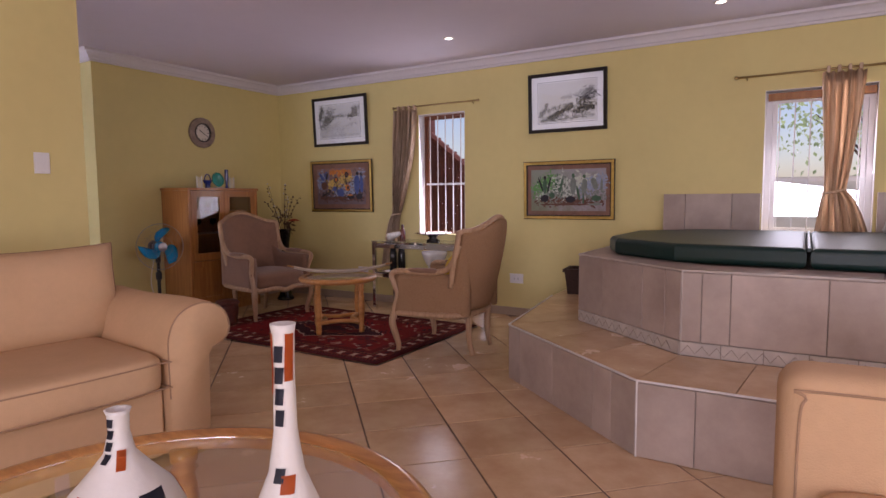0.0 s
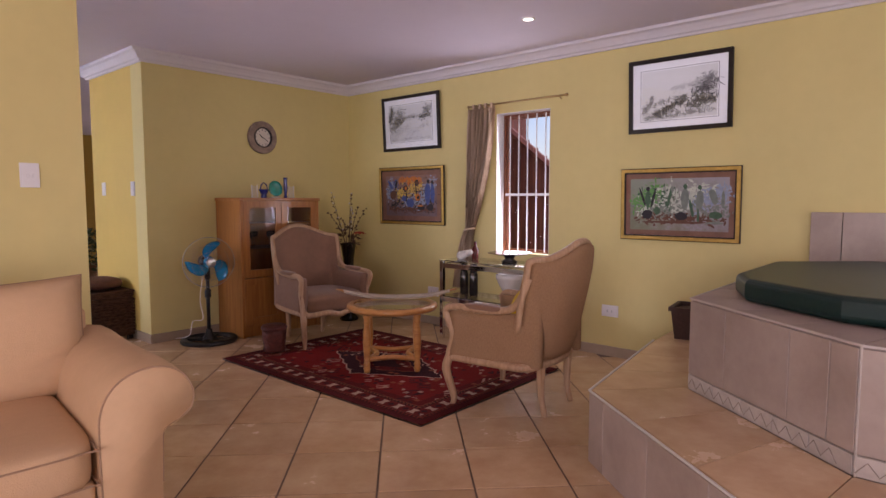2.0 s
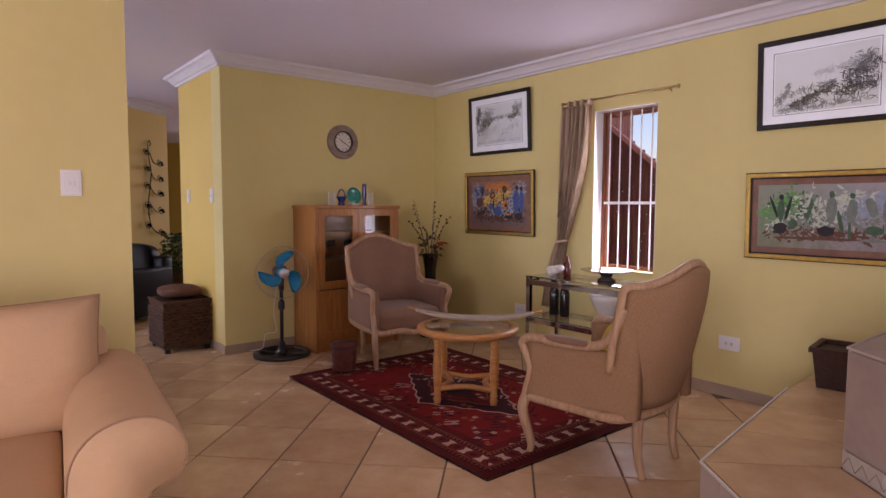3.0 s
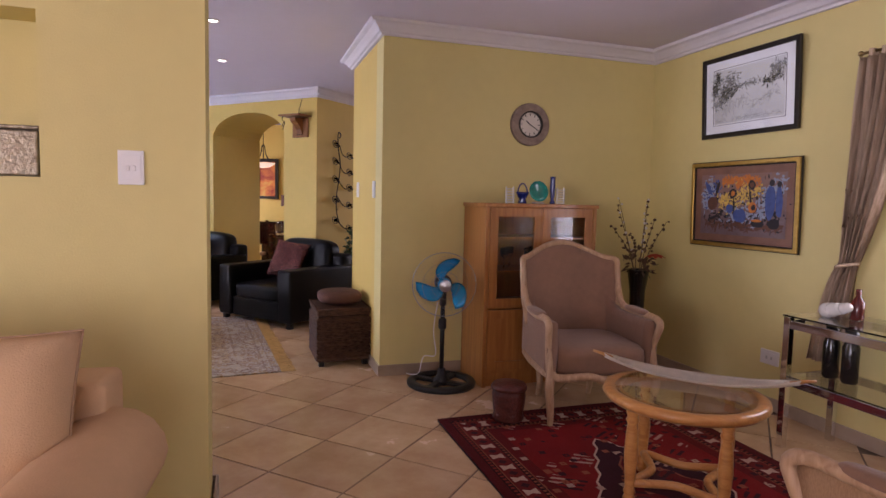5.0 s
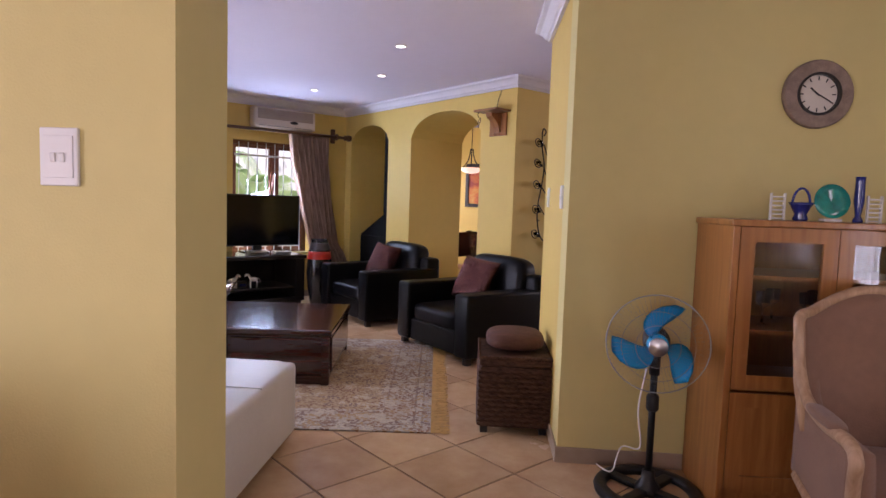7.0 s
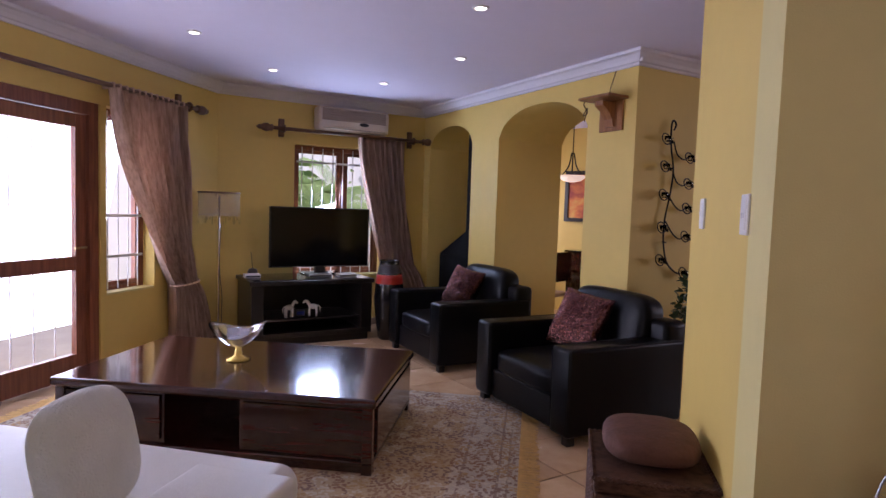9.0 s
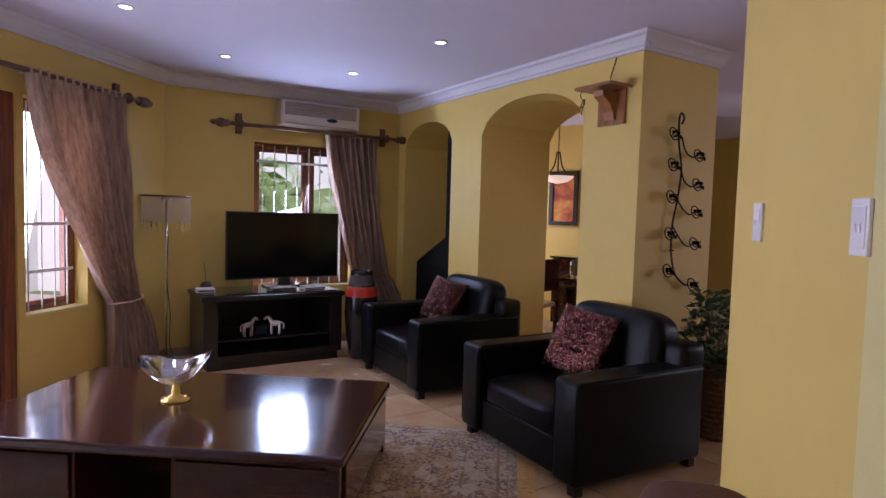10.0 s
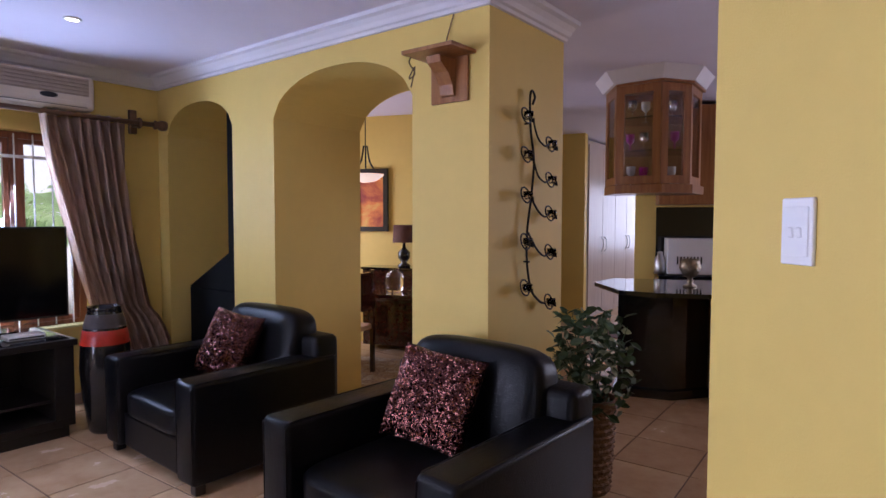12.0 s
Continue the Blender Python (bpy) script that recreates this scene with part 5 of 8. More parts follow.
# ---- patterned red rug, armchairs and the little round table ----
RX, RY = 1.155, 0.80
M["rug_red"] = oriental_mat("red_oriental_rug", RX, RY)
rug = thing("rug", "dark red oriental rug with a patterned border", "rug", pose(-3.83, 4.60, 0.001))
bm = bmesh.new()
nx, ny = 40, 28
g = [[bm.verts.new((-RX + 2 * RX * i / nx, -RY + 2 * RY * j / ny, 0.010 + 0.0015 * noise.noise(Vector((i * 0.3, j * 0.3, 0))))) for j in range(ny + 1)] for i in range(nx + 1)]
for i in range(nx):
    for j in range(ny):
        bm.faces.new((g[i][j], g[i + 1][j], g[i + 1][j + 1], g[i][j + 1]))
part("woven_field", bm, "rug_red", rug, smooth=True)
part("binding", ring_plate(bmesh.new(), -RX, RX, -RY, RY, 0.012, -0.011, 0.0), "ebony", rug, m=pose(0, 0, 0, 90, 0, 0))


def bergere(m, fabric, outer, label):
    """A French armchair with a shaped back, front towards -y."""
    ob = thing("armchair", label, "armchair", m, "pair of upholstered armchairs")
    W = 0.36

    def top(u):
        a = abs(u)
        return 0.975 + 0.10 * math.cos(min(1, a / 0.86) * math.pi / 2) ** 1.35

    def backpt(u, v, off):
        z = 0.36 + (top(u) - 0.36) * v
        w = 0.315 + 0.05 * min(1.0, v * 1.7)
        y = 0.24 + 0.145 * (z - 0.36) / 0.7 - 0.15 * abs(u) ** 3.0 + off
        return Vector((u * w, y, z))

    for off, name, mt in ((0.0, "backrest", fabric), (0.034, "back_panel", outer)):
        bm = bmesh.new()
        nu, nv = 18, 14
        def swell(u, v):
            return (1 - u ** 4) * (1 - (2 * v - 1) ** 4)
        front = [[bm.verts.new(backpt(-1 + 2 * i / nu, j / nv, off - (0.045 if off == 0 else 0.0) * swell(-1 + 2 * i / nu, j / nv))) for j in range(nv + 1)] for i in range(nu + 1)]
        back = [[bm.verts.new(backpt(-1 + 2 * i / nu, j / nv, off + 0.035 + (0.02 if off else 0) * swell(-1 + 2 * i / nu, j / nv))) for j in range(nv + 1)] for i in range(nu + 1)]
        for i in range(nu):
            for j in range(nv):
                bm.faces.new((front[i][j], front[i + 1][j], front[i + 1][j + 1], front[i][j + 1]))
                bm.faces.new((back[i][j + 1], back[i + 1][j + 1], back[i + 1][j], back[i][j]))
        for i in range(nu):
            bm.faces.new((front[i][nv], front[i + 1][nv], back[i + 1][nv], back[i][nv]))
            bm.faces.new((back[i][0], back[i + 1][0], front[i + 1][0], front[i][0]))
        for j in range(nv):
            bm.faces.new((front[0][j], front[0][j + 1], back[0][j + 1], back[0][j]))
            bm.faces.new((back[nu][j], back[nu][j + 1], front[nu][j + 1], front[nu][j]))
        part(name, bm, mt, ob, smooth=True)
    line = [backpt(-1, v / 10, 0.02) for v in range(3, 11)] + [backpt(-1 + 2 * i / 24, 1.0, 0.03) + Vector((0, 0, 0.012)) for i in range(1, 24)] + [backpt(1, v / 10, 0.02) for v in range(10, 2, -1)]
    part("back_frame", tube(bmesh.new(), curve_pts(line, 2), 0.023, 8), "limed", ob, smooth=True)
    part("seat_cushion", puff(bmesh.new(), -0.335, 0.335, -0.385, 0.26, 0.30, 0.50, 12, 4.5), fabric, ob, smooth=True)
    part("seat_frame", tube(bmesh.new(), curve_pts([(-0.33, 0.22, 0.33), (-0.355, 0.0, 0.325), (-0.36, -0.30, 0.325), (-0.30, -0.375, 0.315), (-0.12, -0.392, 0.325), (0, -0.395, 0.30), (0.12, -0.392, 0.325), (0.30, -0.375, 0.315), (0.36, -0.30, 0.325), (0.355, 0.0, 0.325), (0.33, 0.22, 0.33), (0, 0.275, 0.33), (-0.33, 0.22, 0.33)], 5), 0.026, 8), "limed", ob, smooth=True)
    for s in (-1, 1):
        bm = bmesh.new()
        n, k = 12, 6
        def armtop(t):
            return 0.645 + 0.20 * max(0, (t - 0.72) / 0.28) ** 1.6
        outerg, innerg = [], []
        for i in range(n + 1):
            t = i / n
            y = -0.33 + 0.62 * t
            x = s * (0.378 - 0.045 * t * t)
            outerg.append([bm.verts.new((x, y, 0.33 + (armtop(t) - 0.33) * j / k)) for j in range(k + 1)])
            innerg.append([bm.verts.new((x - s * (0.065 + 0.012 * math.sin(math.pi * j / k)), y, 0.33 + (armtop(t) - 0.33) * j / k)) for j in range(k + 1)])
        for i in range(n):
            for j in range(k):
                bm.faces.new((outerg[i][j], outerg[i + 1][j], outerg[i + 1][j + 1], outerg[i][j + 1]))
                bm.faces.new((innerg[i][j + 1], innerg[i + 1][j + 1], innerg[i + 1][j], innerg[i][j]))
            bm.faces.new((outerg[i][k], outerg[i + 1][k], innerg[i + 1][k], innerg[i][k]))
        for e in (0, n):
            for j in range(k):
                bm.faces.new((outerg[e][j], outerg[e][j + 1], innerg[e][j + 1], innerg[e][j]))
        bmesh.ops.recalc_face_normals(bm, faces=bm.faces)
        arm = part("arm", bm, outer, ob, smooth=True)
        part("arm_rail", tube(bmesh.new(), curve_pts([(s * 0.362, 0.235, 0.88), (s * 0.362, 0.185, 0.76), (s * 0.36, 0.10, 0.678), (s * 0.37, -0.10, 0.655), (s * 0.375, -0.29, 0.662), (s * 0.38, -0.355, 0.63), (s * 0.372, -0.335, 0.56), (s * 0.36, -0.31, 0.48), (s * 0.36, -0.335, 0.38), (s * 0.36, -0.35, 0.31)], 5), 0.024, 8), "limed", arm, smooth=True)
        part("arm_pad", puff(bmesh.new(), s * 0.365 - 0.035, s * 0.365 + 0.035, -0.22, 0.06, 0.655, 0.695, 6, 3), fabric, arm, smooth=True)
        part("leg", tube(bmesh.new(), curve_pts([(s * 0.345, -0.335, 0.345), (s * 0.365, -0.362, 0.25), (s * 0.345, -0.335, 0.12), (s * 0.335, -0.32, 0.05), (s * 0.34, -0.33, 0.0)], 5), 0.034, 8, 0.018), "limed", ob, smooth=True)
        part("leg", tube(bmesh.new(), curve_pts([(s * 0.21, 0.25, 0.345), (s * 0.205, 0.245, 0.2), (s * 0.20, 0.25, 0.1), (s * 0.20, 0.275, 0.0)], 5), 0.030, 8, 0.019), "limed", ob, smooth=True)
    return ob


bergere(pose(-4.985, 4.81, 0.004, 0, 0, 82) @ Matrix.Diagonal((0.96, 1.0, 1.0, 1.0)), "velvet", "velvet", "mauve brown velvet armchair with a limed wood frame")
bergere(pose(-2.495, 4.585, 0.002, 0, 0, -84.5) @ Matrix.Diagonal((0.96, 1.0, 1.0, 1.0)), "velvet", "cord", "tan ribbed armchair with a limed wood frame")

st = thing("round_table", "small round glass-topped side table of orange pine", "side table", pose(-3.74, 4.60, 0.012, 0, 0, 45))
part("rim", lathe(bmesh.new(), [(0.285, 0.465), (0.35, 0.465), (0.365, 0.485), (0.36, 0.505), (0.34, 0.512), (0.32, 0.512), (0.31, 0.504), (0.285, 0.504), (0.285, 0.465)], 56, cap=False), "pine", st, smooth=True)
part("glass_top", lathe(bmesh.new(), [(0.308, 0.504), (0.308, 0.510)], 56), "glass", st).visible_shadow = False
for k in range(4):
    a = math.pi / 4 + k * math.pi / 2
    part("leg", lathe(bmesh.new(), turned_leg(0.030, 0.0, 0.47), 14, (0.275 * math.cos(a), 0.275 * math.sin(a))), "pine", st, smooth=True)
for k in range(4):
    a, b = math.pi / 4 + k * math.pi / 2, math.pi / 4 + (k + 1) * math.pi / 2
    pa, pb = Vector((0.27 * math.cos(a), 0.27 * math.sin(a), 0.10)), Vector((0.27 * math.cos(b), 0.27 * math.sin(b), 0.10))
    part("stretcher", tube(bmesh.new(), [pa.lerp(pb, t) * (1 - 0.35 * math.sin(math.pi * t)) + Vector((0, 0, 0.10 * 0.35 * math.sin(math.pi * t))) for t in [i / 10 for i in range(11)]], 0.020, 8), "pine", st, smooth=True)

tray = thing("boat_tray", "long pale boat-shaped tray with wooden tips", "tray", pose(-3.83, 4.74, 0.5225, 0, 0, 43))
bm = bmesh.new()
n = 24
rows = []
for i in range(n + 1):
    t = -1 + 2 * i / n
    hw = 0.085 * max(0.02, (1 - abs(t) ** 2.2)) ** 0.8 + 0.006
    zz = 0.004 + 0.055 * abs(t) ** 2.5
    rows.append([bm.verts.new((0.44 * t, hw * math.sin(a), zz + 0.035 * (1 - math.cos(a)))) for a in [-1.3 + 2.6 * k / 8 for k in range(9)]])
for a, b in zip(rows, rows[1:]):
    for k in range(8):
        bm.faces.new((a[k], b[k], b[k + 1], a[k + 1]))
bmesh.ops.solidify(bm, geom=bm.faces[:], thickness=0.006)
M["boat"] = mat("pale_bone_tray", (0.64, 0.56, 0.46), 0.5, var=0.15, scale=9)
part("hull", bm, "boat", tray, smooth=True)
for s in (-1, 1):
    part("tip", tube(bmesh.new(), [(s * 0.40, 0, 0.060), (s * 0.45, 0, 0.078), (s * 0.50, 0, 0.088)], 0.012, 8, 0.006), "pine", tray, smooth=True)

# ---- glass console under the narrow window ----
cs = thing("console_table", "chrome and glass two-tier console table", "console table", pose(-4.10, 5.58, 0))
CW, CD = 1.20, 0.42
for x in (0, CW - 0.04):
    for y in (0, CD - 0.04):
        part("leg", B(x, x + 0.04, y, y + 0.04, 0, 0.765, bevel=0.003), "chrome", cs)
for z in (0.745, 0.42):
    for y in (0.0, CD - 0.02):
        part("rail", B(0.04, CW - 0.04, y + 0.003, y + 0.02, z - 0.045, z, bevel=0.002), "chrome", cs)
    for x in (0.005, CW - 0.02):
        part("rail", B(x, x + 0.015, 0.04, CD - 0.04, z - 0.03, z, bevel=0.002), "chrome", cs)
part("top", B(-0.005, CW + 0.005, -0.005, CD + 0.005, 0.766, 0.776, bevel=0.002), "glass", cs).visible_shadow = False
part("shelf", B(0.006, CW - 0.006, 0.006, CD - 0.006, 0.421, 0.429, bevel=0.002), "glass", cs).visible_shadow = False
for x in (0.13, 0.245):
    tv_ = thing("black_vase", "black cylinder vase on the console shelf", "vase", pose(-4.10 + x, 5.80, 0.430))
    part("body", lathe(bmesh.new(), [(0.035, 0), (0.042, 0.01), (0.042, 0.20), (0.034, 0.22), (0.034, 0.30), (0.028, 0.30), (0.028, 0.2)], 20), "black_gloss", tv_, smooth=True)
wb = thing("white_bowl", "large white ceramic bowl vase on the console shelf", "bowl", pose(-3.42, 5.80, 0.430))
part("body", lathe(bmesh.new(), [(0.058, 0), (0.062, 0.012), (0.048, 0.03), (0.075, 0.08), (0.11, 0.14), (0.135, 0.20), (0.14, 0.235), (0.132, 0.237), (0.10, 0.15), (0.04, 0.05)], 28), "white_ceramic", wb, smooth=True)
pl_ = thing("pedestal_plate", "dark red glass plate on a black pedestal", "plate", pose(-3.43, 5.79, 0.777))
M["red_glass"] = mat("dark_red_glass", (0.10, 0.015, 0.012), 0.08, var=0.3, scale=20, coat=0.5)
part("pedestal", lathe(bmesh.new(), [(0.07, 0), (0.075, 0.012), (0.04, 0.035), (0.055, 0.06), (0.07, 0.065)], 24), "black_gloss", pl_, smooth=True)
part("plate", lathe(bmesh.new(), [(0.05, 0.066), (0.12, 0.070), (0.20, 0.088), (0.205, 0.092), (0.12, 0.078), (0.03, 0.073)], 36), "red_glass", pl_, smooth=True)
sh = thing("shell_ornament", "white shell ornament with a dark bottle behind", "ornament", pose(-3.92, 5.76, 0.777))
bm = bmesh.new()
for i in range(7):
    bmesh.ops.create_icosphere(bm, subdivisions=2, radius=0.045 - 0.003 * i, matrix=pose(-0.06 + 0.02 * i, 0.01 * math.sin(i * 2), 0.036 + 0.006 * i))
part("shell", bm, "white_ceramic", sh, smooth=True)
part("bottle", lathe(bmesh.new(), [(0.03, 0), (0.034, 0.01), (0.034, 0.10), (0.014, 0.13), (0.014, 0.17), (0.0, 0.172)], 16, (0.06, 0.07)), "red_glass", sh, smooth=True)

# ---- display cabinet with ornaments ----
cb = thing("display_cabinet", "honey oak display cabinet with two glazed doors", "cabinet", pose(-5.99, 4.32, 0))
# local: x out of the wall, y along it
CD, CW, CH = 0.46, 0.92, 1.37
part("side_panel", B(0, CD, 0, 0.03, 0, CH - 0.03, bevel=0.002), "oak", cb)
part("side_panel", B(0, CD, CW - 0.03, CW, 0, CH - 0.03, bevel=0.002), "oak", cb)
part("top", B(0, CD + 0.012, -0.012, CW + 0.012, CH - 0.03, CH, bevel=0.005), "oak", cb)
part("back", B(0.0, 0.012, 0.031, CW - 0.031, 0.05, CH - 0.031), "oak", cb)
part("plinth", B(0.02, CD - 0.03, 0.031, CW - 0.031, 0.0, 0.10), "oak", cb)
part("bottom", B(0.013, CD - 0.02, 0.031, CW - 0.031, 0.10, 0.12), "oak", cb)
for z in (0.585, 0.85, 1.10):
    part("shelf", B(0.013, CD - 0.03, 0.031, CW - 0.031, z, z + 0.018), "oak", cb)
for k in range(2):
    y0, y1 = 0.033 + k * 0.4275, 0.457 + k * 0.4275
    d = part("door", ring_plate(bmesh.new(), y0, y1, 0.60, CH - 0.033, 0.065, -0.022, 0.0), "oak", cb, m=pose(CD - 0.022, 0, 0, 0, 0, 90))
    part("pane", B(y0 + 0.06, y1 - 0.06, -0.013, -0.009, 0.66, CH - 0.093), "glass", d)
    part("knob", lathe(bmesh.new(), [(0.008, 0), (0.008, 0.012), (0.014, 0.02), (0.0, 0.028)], 12), "brass", d, m=pose(y1 - 0.03 if k == 0 else y0 + 0.03, -0.022, 0.85, 90, 0, 0))
    d = part("door", ring_plate(bmesh.new(), y0, y1, 0.125, 0.58, 0.065, -0.022, 0.0), "oak", cb, m=pose(CD - 0.022, 0, 0, 0, 0, 90))
    part("panel", B(y0 + 0.06, y1 - 0.06, -0.012, -0.004, 0.185, 0.52), "oak", d)
for i in range(7):
    gl = thing("glassware", "clear stemmed glass inside the cabinet", "glass", pose(-5.99 + 0.16 + 0.12 * (i % 2), 4.45 + 0.1 * i, 0.868), "glasses in the cabinet")
    part("body", lathe(bmesh.new(), [(0.03, 0), (0.005, 0.008), (0.005, 0.08), (0.03, 0.10), (0.035, 0.16), (0.03, 0.16), (0.025, 0.11)], 14), "glass", gl, smooth=True)
tz = CH + 0.001
orn = thing("rung_ornament", "small clear glass ornament", "ornament", pose(-5.66, 4.56, tz))
for k in range(6):
    part("rung", B(-0.03, 0.03, -0.006, 0.006, 0.004 + k * 0.02, 0.012 + k * 0.02, bevel=0.002, seg=1), "white_ceramic", orn, m=pose(0, 0, 0, 0, 0, 90))
part("post", B(-0.006, 0.006, -0.034, -0.026, 0, 0.125), "white_ceramic", orn)
part("post", B(-0.006, 0.006, 0.026, 0.034, 0, 0.125), "white_ceramic", orn)
copy_thing(orn, pose(-5.66, 4.99, tz))
orn = thing("blue_basket", "small cobalt blue glass basket", "ornament", pose(-5.66, 4.665, tz))
part("bowl", lathe(bmesh.new(), [(0.03, 0), (0.034, 0.01), (0.026, 0.03), (0.045, 0.07), (0.055, 0.085), (0.04, 0.075), (0.015, 0.03)], 18), "blue_glass", orn, smooth=True)
part("handle", tube(bmesh.new(), [(0, 0.04 * math.cos(a), 0.075 + 0.075 * math.sin(a)) for a in [math.pi * k / 14 for k in range(15)]], 0.006, 8), "blue_glass", orn, smooth=True)
orn = thing("glass_plate", "round blue and green glass plate on a stand", "plate", pose(-5.67, 4.80, tz))
part("plate", lathe(bmesh.new(), [(0.0, 0), (0.05, 0.002), (0.08, 0.012), (0.08, 0.016), (0.05, 0.007), (0.0, 0.006)], 30), "green_glass", orn, m=pose(0, 0, 0.093, 0, 80, 0), smooth=True)
part("stand", B(-0.02, 0.035, -0.04, 0.04, 0.0, 0.014, bevel=0.004), "white_ceramic", orn)
orn = thing("bud_vase", "slim cobalt blue glass bud vase", "vase", pose(-5.66, 4.92, tz))
part("body", lathe(bmesh.new(), [(0.02, 0), (0.022, 0.01), (0.012, 0.03), (0.022, 0.10), (0.02, 0.19), (0.022, 0.21), (0.016, 0.21), (0.012, 0.1)], 18), "blue_glass", orn, smooth=True)

# ---- pedestal fan ----
fan = thing("pedestal_fan", "black pedestal fan with three blue blades, at rest", "fan", pose(-5.70, 4.06, 0, 0, 0, 0))
part("base", lathe(bmesh.new(), [(0.20, 0.0), (0.255, 0.0), (0.26, 0.02), (0.25, 0.035), (0.205, 0.04), (0.195, 0.02), (0.20, 0.0)], 36, cap=False), "black_plastic", fan, smooth=True)
for k in range(4):
    part("spoke", B(0.02, 0.21, -0.028, 0.028, 0.006, 0.034, bevel=0.006), "black_plastic", fan, m=pose(0, 0, 0, 0, 0, 45 + 90 * k))
part("hub_foot", lathe(bmesh.new(), [(0.06, 0.005), (0.06, 0.04), (0.035, 0.07), (0.028, 0.12)], 20), "black_plastic", fan, smooth=True)
part("pole", tube(bmesh.new(), [(0, 0, 0.10), (0, 0, 0.62)], 0.017, 12), "black_plastic", fan, smooth=True)
part("collar", lathe(bmesh.new(), [(0.025, 0.42), (0.03, 0.43), (0.03, 0.49), (0.025, 0.5)], 14), "black_plastic", fan, smooth=True)
HEAD = pose(0, 0, 0.765, 0, 0, -12) @ pose(0, 0, 0, 0, 90, 0)
part("motor", lathe(bmesh.new(), [(0.03, -0.12), (0.06, -0.10), (0.065, 0.0), (0.05, 0.03), (0.02, 0.035)], 24), "black_plastic", fan, m=HEAD, smooth=True)
part("neck", tube(bmesh.new(), [(0, 0, 0.60), (0, 0, 0.75)], 0.026, 12), "black_plastic", fan, smooth=True)
for k in range(3):
    bm = bmesh.new()
    rows = []
    for i in range(9):
        r = 0.045 + 0.165 * i / 8
        half = radians(5 + 27 * math.sin(math.pi * (0.22 + 0.74 * i / 8)))
        off = radians(-46 * (i / 8) ** 1.4)
        rows.append([bm.verts.new((r * math.cos(off + half * (j / 6 - 0.5) * 2), r * math.sin(off + half * (j / 6 - 0.5) * 2), 0.075 + 0.035 * (j / 6 - 0.5) * 2)) for j in range(7)])
    for a, b in zip(rows, rows[1:]):
        for j in range(6):
            bm.faces.new((a[j], b[j], b[j + 1], a[j + 1]))
    bmesh.ops.solidify(bm, geom=bm.faces[:], thickness=0.003)
    part("blade", bm, "blue_blade", fan, m=HEAD @ pose(0, 0, 0, 0, 0, 200 + 120 * k), smooth=True)
part("spinner", lathe(bmesh.new(), [(0.05, 0.05), (0.05, 0.09), (0.03, 0.115), (0.0, 0.12)], 20), "blue_blade", fan, m=HEAD, smooth=True)
M["wire"] = mat("pale_guard_wire", (0.32, 0.34, 0.36), 0.35, 0.6, var=0.0)
guard = part("guard", tube(bmesh.new(), [(0.235 * math.cos(a), 0.235 * math.sin(a), 0.07) for a in [2 * math.pi * k / 40 for k in range(40)]], 0.003, 6, close=True), "wire", fan, m=HEAD)
wire = tube(bmesh.new(), [(r, 0, z) for r, z in ((0.045, 0.135), (0.13, 0.132), (0.20, 0.11), (0.235, 0.07), (0.20, 0.03), (0.13, 0.01), (0.07, 0.0))], 0.0004, 3)
wire_mesh = to_mesh("guard_wire", wire, "wire")
for k in range(60):
    o = new("guard_wire", wire_mesh)
    o.parent = guard
    o.matrix_basis = pose(0, 0, 0, 0, 0, 6 * k)
for r, z in ((0.10, 0.134), (0.165, 0.124)):
    part("guard_ring", tube(bmesh.new(), [(r * math.cos(a), r * math.sin(a), z) for a in [2 * math.pi * k / 36 for k in range(36)]], 0.0012, 4, close=True), "wire", guard)
part("badge", lathe(bmesh.new(), [(0.04, 0.134), (0.045, 0.138), (0.04, 0.143), (0.0, 0.144)], 20), "steel", fan, m=HEAD, smooth=True)
part("cable", tube(bmesh.new(), curve_pts([(-0.03, -0.03, 0.62), (-0.06, -0.05, 0.40), (-0.03, -0.04, 0.22), (-0.07, -0.12, 0.20), (-0.05, -0.16, 0.09), (-0.12, -0.18, 0.05), (-0.26, -0.20, 0.02)], 6), 0.004, 6), "white_plastic", fan)

# ---- small pieces round the armchair ----
drum = thing("carved_drum", "small red-brown carved wooden drum on the rug edge", "drum", pose(-4.86, 4.23, 0.013))
M["drum"] = mat("carved_red_wood", (0.095, 0.020, 0.012), 0.5, var=0.5, scale=26, bump=0.8, bscale=50)
part("body", lathe(bmesh.new(), [(0.085, 0), (0.10, 0.02), (0.092, 0.05), (0.10, 0.10), (0.105, 0.16), (0.10, 0.20)], 24), "drum", drum, smooth=True)
part("lid", lathe(bmesh.new(), [(0.112, 0.201), (0.115, 0.215), (0.10, 0.235), (0.0, 0.24)], 24), "drum", drum, smooth=True)

